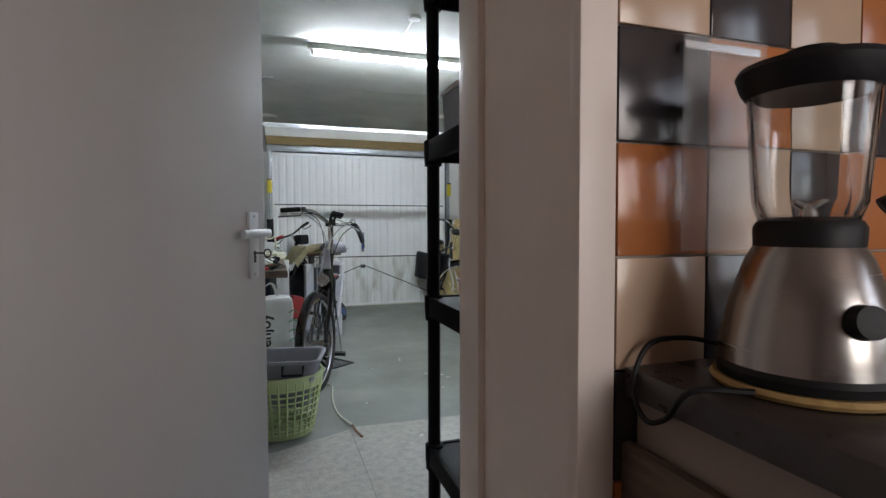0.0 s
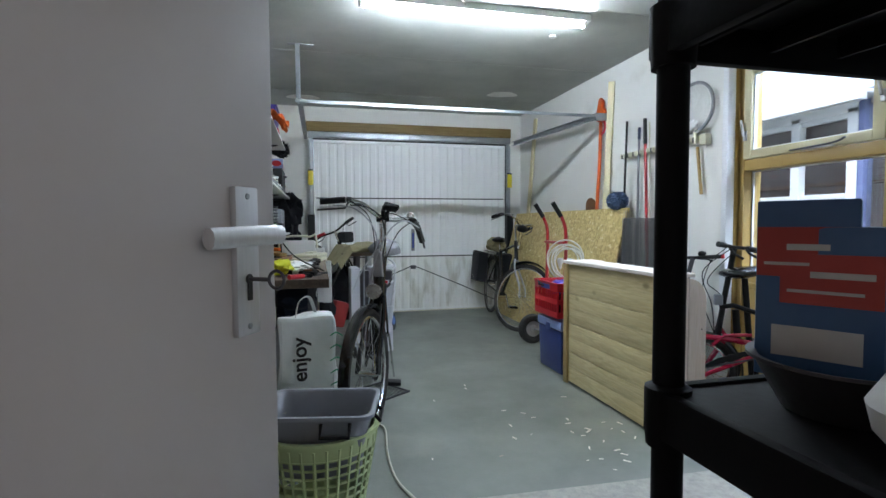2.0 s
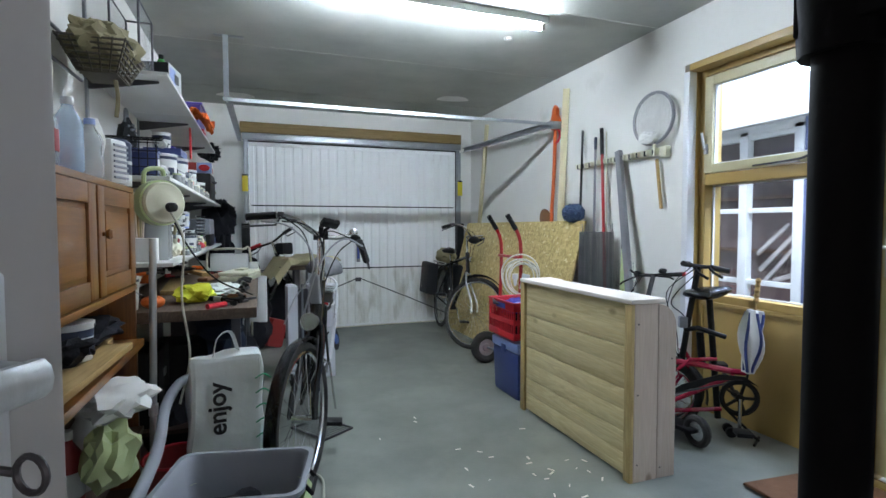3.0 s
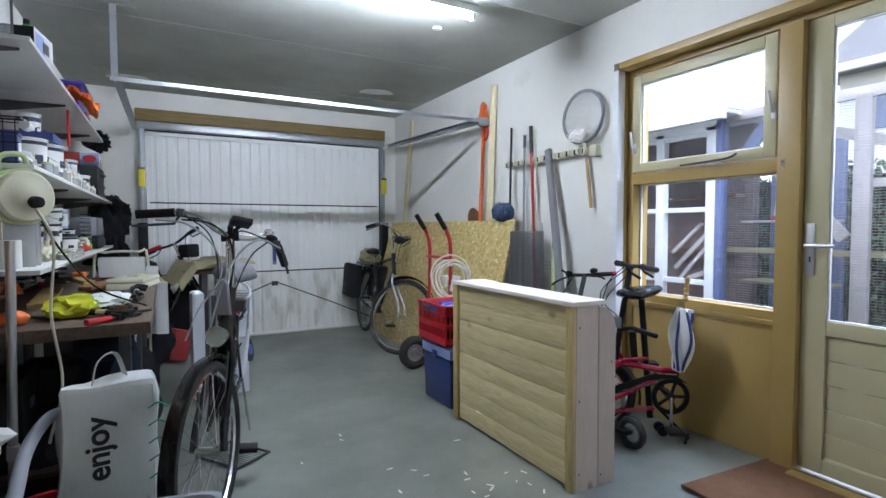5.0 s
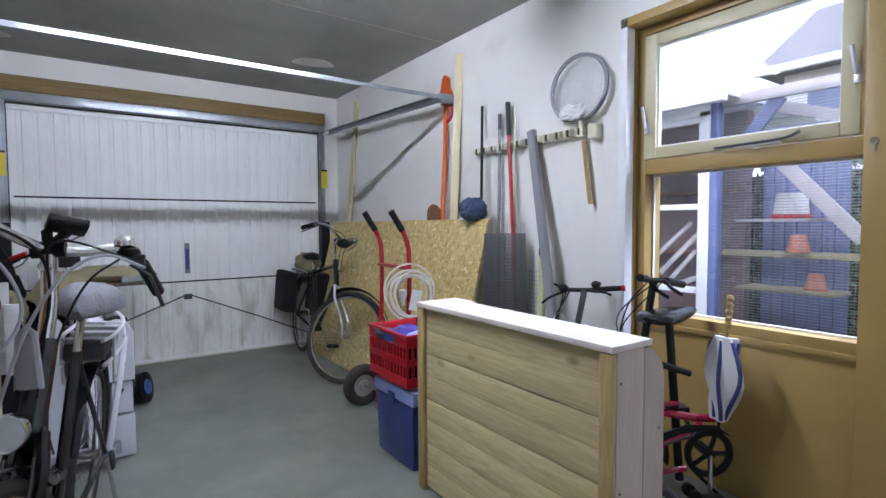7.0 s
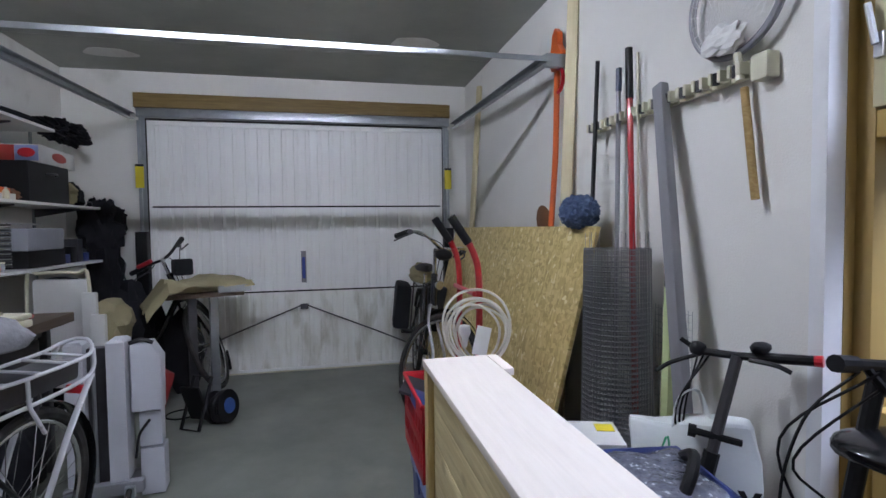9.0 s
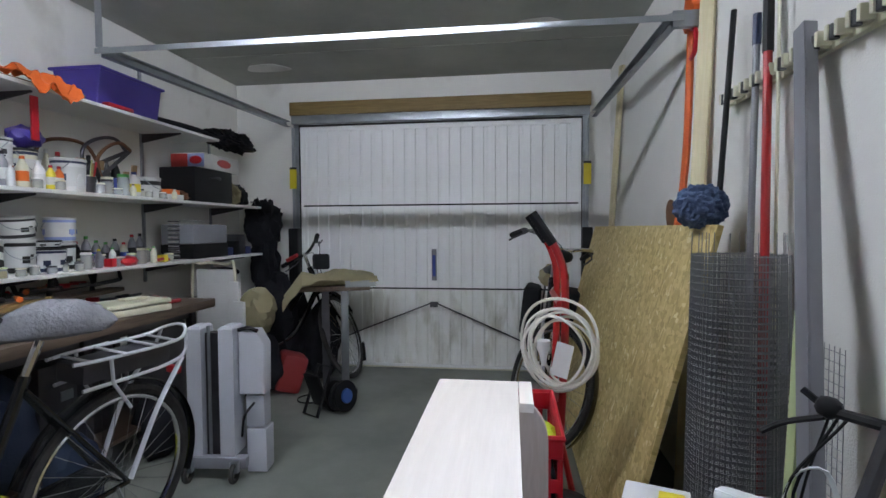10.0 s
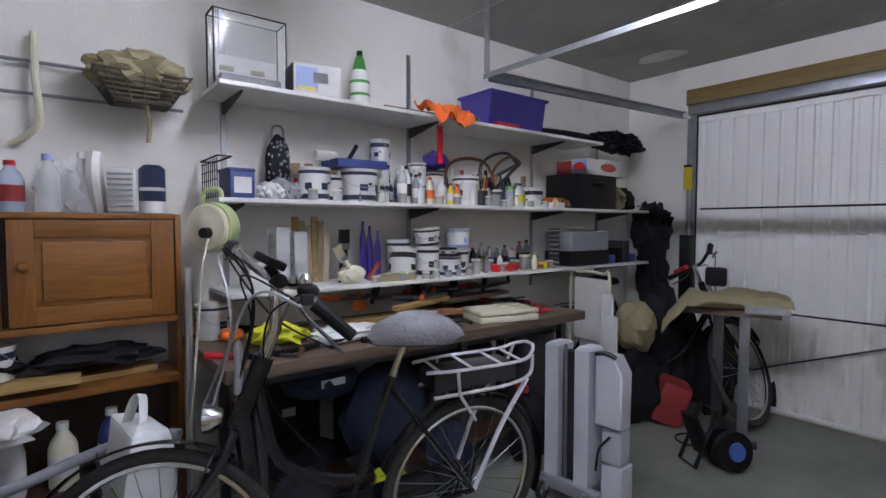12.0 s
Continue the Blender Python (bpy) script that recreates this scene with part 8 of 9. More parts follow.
for k, y in enumerate((2.80, 2.55)):
    solo("pine_plank", B(nb(), -0.06, 0, 0, 0.06, 0.68, 0.022, 0.002), M_PLANK, "raw pine plank lying on the counter board", "plank", pose(-0.47 + 0.05 * k, y, 0.694 + 0.024 * k, 0, 0, 4 - 6 * k), "pine planks")
lump(-0.47, 3.28, 0.742, (0.08, 0.19, 0.045), M_CLOTHDK, "black_bag", "long black bag lying on the pine planks", 0.45, 4.0, "bag")
lump(-0.47, 2.95, 0.742, (0.08, 0.12, 0.05), M_CLOTHDK, "black_glove", "crumpled black gloves on the pine planks", 0.45, 8.0, "gloves")
tub(-0.46, 2.98, 0.745, 0.07, 0.12, band=M_BLUEINK)
for k in range(5):
    bottle(-0.44, 2.72 + 0.15 * k, 0.322, 0.045, 0.26 - 0.02 * (k % 2), (M_WHITEPL, M_DULLRED, M_WHITEPL, M_CREAMPL, M_BLUEPL)[k], M_WHITEPL, label="large plastic bottle in the open cabinet", group="bottles in the cabinet")
lump(-0.33, 2.98, 0.56, (0.10, 0.14, 0.055), M_WHITEPL, "white_cloth", "white cloth hanging out of the open cabinet", 0.4, 2.0)
lump(-0.32, 2.86, 0.40, (0.07, 0.10, 0.09), M_GREENPL, "green_bag", "green and white plastic bags by the cabinet", 0.4, 12.0, "bag")
bk = thing("red_bucket", "dark red bucket beside the open cabinet", "bucket", pose(-0.22, 3.35, 0.0))
part("body", lathe(nb(), [(0, 0), (0.09, 0), (0.12, 0.25), (0.115, 0.25), (0.085, 0.006), (0, 0.006)], 24), M_DULLRED, bk)
part("rim", T(nb(), ring((0, 0, 0.25), 0.121, "z", 28), 0.006, 6, closed=True), M_REDPL, bk)

# things on the cupboard
C1 = 1.321
for k in range(9):
    y = 2.42 + 0.105 * k
    bottle(-0.50 + 0.07 * (k % 2), y, C1, 0.040, 0.18 + 0.022 * (k % 3), (M_CLEARPL, M_CLEARBL, M_CLEARBL, M_CLEARPL)[k % 4], (M_REDPL, M_BLUELT, M_WHITEPL)[k % 3], label="empty clear plastic bottle on the cupboard", group="empty bottles", band=None if k % 3 else M_DULLRED)
box(-0.48, 2.62, C1, 0.2, 0.09, 0.16, M_STEELDK, "file_box", "dark file box on the cupboard", 0, M_BLUELT, "box")
box(-0.46, 2.38, C1, 0.16, 0.12, 0.10, M_GREENPL, "file_box", "lime plastic box on the cupboard", 0, None, "box")
wf = thing("ventilation_hood", "white slatted plastic cover standing on the cupboard", "plastic cover", pose(-0.45, 3.345, C1, 0, 0, -20))
bm = nb()
T(bm, arc((-0.03, -0.05, 0.0), (0.02, -0.05, 0.14), (0.0, -0.05, 0.22), n=5), 0.03, 8)
part("body", B(nb(), -0.05, -0.01, 0, 0.05, 0.09, 0.17, 0.02), M_WHITEPL, wf)
part("tube", bm, M_WHITEPL, wf)
for k in range(7):
    part("slat", B(nb(), 0.0505, 0.0, 0.02 + k * 0.02, 0.056, 0.08, 0.028 + k * 0.02), M_GREYPL, wf)
cn = thing("spray_can", "dark blue tin with a pale base on the cupboard", "tin", pose(-0.42, 3.475, C1))
part("body", lathe(nb(), [(0, 0), (0.045, 0), (0.045, 0.045), (0, 0.045)], 20), M_WHITEPL, cn)
part("upper", lathe(nb(), [(0, 0.046), (0.0455, 0.046), (0.0455, 0.17), (0.03, 0.185), (0, 0.185)], 20), M_NAVY, cn)
part("print", lathe(nb(), [(0.0457, 0.085), (0.0462, 0.085), (0.0462, 0.098), (0.0457, 0.098)], 20), M_CARD, cn)
lump(-0.50, 3.20, C1, (0.05, 0.08, 0.10), M_CLEARPL, "plastic_bag", "clear bulging plastic bag on the cupboard", 0.3, 5.0, "bag")

# wall rails with the wicker basket
o = thing("wall_rack", "grey wall rods with hooks above the cupboard", "wall rack", pose(0, 0, 0))
for z in (1.862, 1.745):
    part("rod", T(nb(), [(XL + 0.035, 2.0, z), (XL + 0.035, 3.62, z + 0.015)], 0.007, 6), M_GREYMET, o)
for y in (2.3, 3.13):
    part("hook", T(nb(), arc((XL + 0.04, y, 1.98), (XL + 0.06, y, 1.80), (XL + 0.075, y + 0.01, 1.66), (XL + 0.045, y - 0.03, 1.60), (XL + 0.01, y - 0.08, 1.57), n=4), 0.012, 8), M_CREAMPL, o)
bsk = thing("wicker_basket", "wicker bicycle basket with canvas lining hanging on the wall", "basket", Matrix.Translation((-0.455, 3.45, 1.735)) @ Matrix.Scale(0.68, 4))
bm = nb()
for k in range(7):
    w = 0.095 + 0.011 * k
    T(bm, [(w * sx * 1.0, w * sy * 1.45, 0.012 + 0.024 * k) for sx, sy in ((-1, -1), (1, -1), (1, 1), (-1, 1))], 0.007, 6, closed=True)
for k in range(22):
    a = 2 * math.pi * k / 22
    sx, sy = max(-1, min(1, 1.5 * math.cos(a))), max(-1, min(1, 1.5 * math.sin(a)))
    T(bm, [(0.095 * sx, 0.138 * sy, 0.0), (0.165 * sx, 0.238 * sy, 0.165)], 0.004, 5)
B(bm, -0.09, -0.13, 0.0, 0.09, 0.13, 0.008)
part("weave", bm, M_WICKER, bsk)
part("lining", blob(nb(), (0, 0, 0.18), (0.18, 0.25, 0.12), 0.25, 3, 4, 4), M_CANVAS, bsk, "khaki canvas lining")
part("strap", T(nb(), arc((0.05, 0.02, 0.01), (0.06, 0.03, -0.10), (0.05, 0.025, -0.21), n=4), 0.012, 6), M_CANVAS, bsk)
hm = solo("black_hat", blob(nb(), (-0.50, 2.86, 1.90), (0.09, 0.13, 0.11), 0.06, 2, 3, 1), M_CLOTHDK, "round black helmet hanging on the wall rods", "helmet")
# wooden tray hanging overhead near the door, wrapped with wire
o = thing("hanging_hose", "coiled dark wire and pale hose hanging above the cupboard", "hose", pose(-0.50, 2.62, 1.72))
for k in range(5):
    part("loop", T(nb(), ring((0.01 * k, 0.02 * k, 0.0), 0.13 + 0.02 * (k % 3), "x", 26), 0.005, 6, closed=True), (M_BLACK, M_CABLE, M_BLACK, M_CREAMPL, M_BLACK)[k], o)

# ---- laundry basket and bin ----
o = thing("laundry_basket", "lime green perforated plastic laundry basket on the floor", "laundry basket", pose(0.025, 2.755, 0.006))
bm = nb()
hh = 0.30


def rb(z):
    return 0.155 + 0.055 * z / hh


for k in range(30):
    a = 2 * math.pi * k / 30
    w = 0.0075
    p = [Vector((rb(z) * math.cos(a) * 1.0, rb(z) * math.sin(a) * 0.9, z)) for z in (0.02, hh)]
    part("rib", T(nb(), p, 0.0065, 4), M_GREENPL, o)
for k in range(8):
    z = 0.03 + k * 0.033
    T(bm, [Vector((rb(z) * math.cos(a), rb(z) * math.sin(a) * 0.9, z)) for a in [2 * math.pi * j / 36 for j in range(36)]], 0.0055, 4, closed=True)
lathe(bm, [(0, 0), (0.155, 0.0), (0.163, 0.045), (0.158, 0.045), (0.150, 0.006), (0, 0.006)], 36, Matrix.Diagonal((1, 0.9, 1, 1)))
lathe(bm, [(0.200, 0.255), (0.206, 0.255), (0.214, 0.315), (0.225, 0.318), (0.225, 0.328), (0.205, 0.328)], 40, Matrix.Diagonal((1, 0.9, 1, 1)))
part("body", bm, M_GREENPL, o)
gb_ = thing("grey_bin", "grey rectangular plastic bin standing in the laundry basket", "bin", pose(0.03, 2.755, 0.165, 0, 0, -12))
bm = nb()


def rr_(w, d, r, n=5):
    out = []
    for cx_, cy_, a0 in ((w - r, d - r, 0), (-w + r, d - r, 90), (-w + r, -d + r, 180), (w - r, -d + r, 270)):
        out += [(cx_ + r * math.cos(radians(a0 + 90 * k / n)), cy_ + r * math.sin(radians(a0 + 90 * k / n))) for k in range(n + 1)]
    return out


rings_ = []
for w, d, z in ((0.150, 0.100, 0), (0.195, 0.145, 0.235), (0.212, 0.162, 0.237), (0.212, 0.162, 0.250), (0.198, 0.148, 0.250), (0.190, 0.140, 0.240), (0.146, 0.096, 0.008)):
    rings_.append([bm.verts.new((x, y, z)) for x, y in rr_(w, d, 0.045)])
for a, b in zip(rings_, rings_[1:]):
    for k in range(len(a)):
        j = (k + 1) % len(a)
        bm.faces.new((a[k], a[j], b[j], b[k]))
bm.faces.new(rings_[0][::-1]), bm.faces.new(rings_[-1])
part("body", bm, M_GREYPL, gb_)
part("contents", blob(nb(), (0, 0, 0.10), (0.12, 0.085, 0.07), 0.35, 4, 3, 3), M_CLOTHDK, gb_)
for s in (-1, 1):
    part("handle", T(nb(), [(s * 0.20, -0.05, 0.225), (s * 0.225, -0.05, 0.195), (s * 0.225, 0.05, 0.195), (s * 0.20, 0.05, 0.225)], 0.007, 6), M_BLACK, gb_)
part("handle", T(nb(), [(0.03, -0.150, 0.225), (0.03, -0.175, 0.185), (0.13, -0.175, 0.185), (0.13, -0.150, 0.225)], 0.007, 6), M_BLACK, gb_)
solo("floor_cable", T(nb(), arc((0.25, 3.35, 0.006), (0.30, 3.50, 0.006), (0.355, 3.45, 0.006), (0.33, 3.15, 0.006), (0.335, 2.90, 0.006), (0.385, 2.70, 0.012), n=8), 0.006, 6), M_CABLE, "cream cable lying on the floor", "cable")
solo("floor_cable_dark", T(nb(), [(0.385, 2.70, 0.012), (0.395, 2.60, 0.012), (0.41, 2.53, 0.012)], 0.006, 6), M_RUST, "dark end of the floor cable", "cable")
# foot scraper grate by the bicycle
o = thing("floor_grate", "small dark metal grid frame behind the bicycle", "grate", pose(0.42, 4.05, 0.0, 0, 0, 35))
bm = nb()
T(bm, [(-0.10, -0.14, 0.01), (0.10, -0.14, 0.01), (0.10, 0.14, 0.01), (-0.10, 0.14, 0.01)], 0.007, 6, closed=True)
part("frame", bm, M_STEELDK, o)
bm = nb()
for k in range(11):
    T(bm, [(-0.09 + k * 0.018, -0.135, 0.01), (-0.09 + k * 0.018, 0.135, 0.01)], 0.0018, 4)
part("grid", bm, M_STEELDK, o)
# vacuum cleaner hose
o = thing("vacuum_cleaner", "grey vacuum cleaner with a bent grey tube by the cabinet", "vacuum cleaner", pose(0, 0, 0))
part("tube", T(nb(), arc((-0.17, 3.46, 0.53), (-0.21, 3.38, 0.53), (-0.235, 3.22, 0.49), (-0.22, 2.95, 0.43), (-0.24, 2.60, 0.38), (-0.27, 2.30, 0.30), n=6), 0.019, 12), M_GREYPL, o)
part("body", blob(nb(), (-0.28, 2.28, 0.15), (0.14, 0.20, 0.15), 0.05, 2, 4, 1), M_GREYPL, o)
part("mouth", T(nb(), [(-0.165, 3.47, 0.53), (-0.145, 3.50, 0.525)], 0.023, 12), M_GREYPL, o)
# wire frame of the folded cart near the basket
o = thing("wire_cart", "pale tubular frame of a folded cart on the floor", "cart", pose(-0.06, 3.34, 0.0))
part("grid_shelf", B(nb(), -0.10, -0.12, 0.198, 0.09, 0.12, 0.206), M_STEELDK, o)
part("hoop", T(nb(), arc((-0.10, -0.12, 0.24), (0.10, -0.14, 0.25), (0.14, 0.0, 0.25), (0.08, 0.13, 0.24), (-0.10, 0.12, 0.24), n=4), 0.008, 7), M_ALU, o)
part("hoop", T(nb(), arc((-0.10, -0.12, 0.14), (0.10, -0.14, 0.15), (0.14, 0.0, 0.15), (0.08, 0.13, 0.14), (-0.10, 0.12, 0.14), n=4), 0.008, 7), M_ALU, o)
for x, y in ((-0.10, -0.12), (0.10, -0.14), (0.08, 0.13), (-0.10, 0.12)):
    part("leg", T(nb(), [(x, y, 0.0), (x, y, 0.25)], 0.008, 6), M_ALU, o)

# ---- folded aluminium platform, workmate, reel ----
o = thing("folded_platform", "folded aluminium frame standing upright on a small trolley", "folded platform", pose(0.415, 5.03, 0.0, 0, 0, 6))
for x in (-0.10, 0.055):
    ch = nb()
    prism(ch, [(x - 0.035, -0.055), (x + 0.035, -0.055), (x + 0.035, 0.07), (x - 0.035, 0.07)], "z", 0.10, 0.735, 0.012)
    part("channel", ch, M_PAINTALU, o)
part("gap_bar", B(nb(), -0.06, -0.02, 0.10, 0.015, 0.03, 0.70), M_STEELDK, o)
part("hinge_rod", T(nb(), [(-0.03, -0.045, 0.12), (-0.03, -0.045, 0.74)], 0.008, 8), M_GALV, o)
for z, h in ((0.40, 0.31),):
    pn = nb()
    prism(pn, [(0.10, z), (0.222, z), (0.225, z + h - 0.07), (0.185, z + h), (0.10, z + h)], "y", -0.02, 0.075, 0.006)
    part("panel", pn, M_PAINTALU, o)
part("panel_lip", T(nb(), arc((0.10, -0.015, 0.712), (0.15, -0.018, 0.724), (0.195, -0.015, 0.708), n=4), 0.010, 6), M_BLACK, o)
part("side_box", B(nb(), 0.125, 0.0, 0.235, 0.215, 0.085, 0.392, 0.006), M_PAINTALU, o)
part("side_box", B(nb(), 0.125, 0.0, 0.012, 0.222, 0.10, 0.225, 0.006), M_PAINTALU, o)
part("link_bar", T(nb(), arc((0.17, -0.01, 0.36), (0.13, -0.03, 0.30), (0.115, -0.03, 0.20), n=4), 0.006, 6), M_BLACK, o)
bm = nb()
B(bm, -0.15, -0.075, 0.06, 0.15, -0.03, 0.115, 0.008)
B(bm, -0.15, 0.05, 0.06, 0.15, 0.09, 0.11, 0.008)
part("trolley_rail", bm, M_GREYMET, o)
for x in (-0.12, 0.10):
    w = part("caster", T(nb(), ring((x, -0.09, 0.05), 0.038, "x", 20), 0.012, 8, closed=True), M_RUBBER, o)
    part("fork", B(nb(), x - 0.02, -0.10, 0.05, x + 0.02, -0.07, 0.10, 0.003), M_GALV, w)
o = thing("folding_chair", "white plastic folding chair stored upright behind the bench end", "folding chair", pose(-0.14, 5.92, 0.0, 0, 0, -12), "folding chairs")
part("back", B(nb(), -0.17, -0.012, 0.52, 0.15, 0.012, 0.93, 0.02), M_WHITEPL, o)
part("frame", T(nb(), arc((-0.19, -0.02, 0.01), (-0.19, -0.02, 0.90), (-0.12, -0.02, 0.965), (0.10, -0.02, 0.965), (0.17, -0.02, 0.90), (0.17, -0.02, 0.01), n=4), 0.010, 8), M_CREAMPL, o)
part("seat", B(nb(), -0.15, 0.02, 0.28, 0.15, 0.045, 0.62, 0.02), M_WHITEPL, o)
for k, (x, z1) in enumerate(((0.21, 0.86), (0.28, 0.74))):
    part("arm_panel", B(nb(), x - 0.042, -0.09 - 0.035 * k, 0.34, x + 0.042, -0.066 - 0.035 * k, z1, 0.008), M_WHITEPL, o)
o = solo("orange_sack", blob(nb(), (0.02, 6.15, 0.62), (0.12, 0.14, 0.16), 0.3, 3, 3, 2), M_CANVAS, "brown sack behind the folding chair", "sack")
# Black heaps added to darken the area between coat and folding workbench.
lump(0.0, 6.50, 0.0, (0.17, 0.13, 0.43), M_CLOTHDK, "black_sack", "tall black heap added as clothing reaching down from the hanging coat", 0.3, 6.0, "sack")
lump(0.30, 6.66, 0.0, (0.14, 0.12, 0.33), M_CLOTHDK, "black_sack", "black heap added to fill the dark area behind the folding workbench", 0.3, 2.0, "sack")
lump(0.05, 6.68, 0.0, (0.16, 0.17, 0.36), M_CLOTHDK, "black_sack", "black heap added to fill the dark area behind the folding workbench", 0.3, 5.0, "sack")
lump(0.02, 6.15, 0.0, (0.16, 0.17, 0.245), M_CLOTHDK, "black_sack", "big black sack on the floor in the corner", 0.3, 3.0, "sack")
lump(-0.30, 6.45, 0.0, (0.17, 0.25, 0.34), M_CLOTHDK, "black_sack", "big black sack on the floor in the corner", 0.3, 9.0, "sack")
rbx = thing("petrol_can", "dull red jerrycan tipped on the floor in the corner", "jerrycan", pose(0.15, 6.28, 0.012, 0, 18, 35))
part("body", B(nb(), -0.09, -0.12, 0, 0.09, 0.12, 0.27, 0.03), M_DULLRED, rbx)
part("mark", B(nb(), 0.0905, -0.05, 0.15, 0.092, 0.05, 0.18), M_YELLOW, rbx)
wm = thing("folding_workbench", "folding workbench with two legs under a khaki cloth", "workbench", pose(0.455, 6.40, 0, 0, 0, 20))
part("jaw", B(nb(), -0.24, -0.16, 0.745, 0.30, -0.01, 0.78, 0.004), M_BENCH, wm)
part("jaw", B(nb(), -0.24, 0.01, 0.745, 0.30, 0.16, 0.78, 0.004), M_BENCH, wm)
for x in (-0.02, 0.12):
    part("leg", B(nb(), x - 0.028, -0.03, 0.0, x + 0.028, 0.03, 0.744, 0.004), M_STEELDK if x < 0 else M_GALV, wm)
part("foot", B(nb(), -0.10, -0.20, 0.0, 0.20, -0.14, 0.03, 0.004), M_STEELDK, wm)
part("cross", B(nb(), -0.02, -0.14, 0.005, 0.10, 0.14, 0.03, 0.004), M_STEELDK, wm)
ct = thing("canvas_bag", "khaki canvas bag with clear plastic edge on the folding workbench", "bag", pose(0.475, 6.38, 0.784, 0, 0, 22))
part("fold", B(nb(), -0.20, -0.15, 0.002, 0.27, 0.15, 0.060, 0.026), M_CANVAS, ct)
part("cloth", cloth(nb(), 0.66, 0.44, 0.040, 0.006, 30, 20, 3, 4, drop=lambda u, v: 0.075 - 0.9 * max(0, -u - 0.30) - 0.35 * max(0, abs(v) - 0.36)), M_CANVAS, ct, "khaki canvas")
part("edge", B(nb(), 0.10, -0.22, -0.006, 0.32, -0.19, 0.045, 0.008), M_CLEARPL, ct)
part("piping", T(nb(), arc((-0.05, -0.15, 0.05), (0.12, -0.10, 0.055), (0.33, -0.08, 0.05), n=5), 0.006, 6), M_BLACK, ct)
rl = thing("cable_reel", "black floor cable reel with a blue hub and handle frame", "cable reel", pose(0.62, 5.93, 0.0, 0, 0, -25))
part("drum", lathe(nb(), [(0, -0.055), (0.100, -0.055), (0.100, -0.042), (0.070, -0.038), (0.070, 0.038), (0.100, 0.042), (0.100, 0.055), (0, 0.055)], 32, Matrix.Translation((0.08, 0.03, 0.102)) @ Matrix.Rotation(radians(80), 4, "Y")), M_BLACK, rl)
part("hub", lathe(nb(), [(0, 0.068), (0.044, 0.068), (0.048, 0.057), (0, 0.057)], 24, Matrix.Translation((0.08, 0.03, 0.102)) @ Matrix.Rotation(radians(80), 4, "Y")), M_HUBBLUE, rl)
part("windings", T(nb(), ring((0.08, 0.03, 0.102), 0.080, "x", 28), 0.02, 8, closed=True), M_BLACK, rl)
part("stand", T(nb(), [(-0.075, -0.14, 0.012), (0.055, -0.15, 0.012), (0.055, -0.02, 0.30), (-0.075, -0.01, 0.30)], 0.011, 8, closed=True), M_BLACK, rl)
part("panel", B(nb(), -0.075, -0.01, 0.05, 0.055, 0.01, 0.29, 0.008, m=pose(0, -0.03, 0, 22, 0, 0)), M_BLACK, rl)
solo("floor_loop", T(nb(), ring((0.42, 6.12, 0.006), 0.09, "z", 28), 0.005, 6, closed=True), M_BLACK, "loop of black cable on the floor", "cable")

# ---- black plastic shelving beside the doorway ----
RX0, RX1, RY0, RY1 = 0.400, 1.20, 0.955, 1.340
rk2 = thing("shelving_rack", "black plastic shelving rack with round posts and thick shelves", "shelving rack", pose(0, 0, 0))
for z in (0.06, 0.46, 0.885, 1.315, 1.74):
    bm = nb()
    B(bm, RX0 + 0.004, RY0 + 0.004, z - 0.008, RX1 - 0.004, RY1 - 0.004, z, 0.002)
    for a in ((RX0, RY0, RX1, RY0 + 0.014), (RX0, RY1 - 0.014, RX1, RY1), (RX0, RY0 + 0.014, RX0 + 0.014, RY1 - 0.014), (RX1 - 0.014, RY0 + 0.014, RX1, RY1 - 0.014)):
        B(bm, a[0], a[1], z - 0.05, a[2], a[3], z + 0.004, 0.002)
    sh_ = part("shelf", bm, M_RACK, rk2)
    bm = nb()
    for k in range(7):
        B(bm, RX0 + 0.05 + 0.10 * k, RY0 + 0.02, z - 0.035, RX0 + 0.056 + 0.10 * k, RY1 - 0.02, z - 0.009)
    part("rib", bm, M_RACK, sh_)
for x in (RX0 + 0.019, RX1 - 0.019):
    for y in (RY0 + 0.019, RY1 - 0.019):
        p = part("post", T(nb(), [(x, y, 0), (x, y, 1.78)], 0.0175, 14), M_RACK, rk2)
        for z in (0.06, 0.46, 0.885, 1.315, 1.74):
            part("collar", lathe(nb(), [(0.0178, z - 0.062), (0.024, z - 0.062), (0.026, z - 0.03), (0.026, z + 0.006), (0.0178, z + 0.010)], 14, Matrix.Translation((x, y, 0))), M_RACK, p)
tn = thing("steel_bowl", "dark steel baking bowl on the rack shelf", "bowl", pose(0.545, 1.215, 0.889) @ Matrix.Scale(0.66, 4))
part("bowl", lathe(nb(), [(0, 0), (0.085, 0), (0.125, 0.075), (0.135, 0.078), (0.135, 0.083), (0.12, 0.080), (0.082, 0.006), (0, 0.006)], 36), M_STEELDK, tn)
wbw = thing("white_bowl", "white round bowl lying on the rack shelf", "bowl", pose(0.49, 1.085, 0.889, 0, 0, 0) @ Matrix.Scale(0.6, 4))
part("bowl", lathe(nb(), [(0, 0), (0.05, 0), (0.09, 0.045), (0.098, 0.08), (0.07, 0.13), (0, 0.15)], 32), M_WHITEPL, wbw)
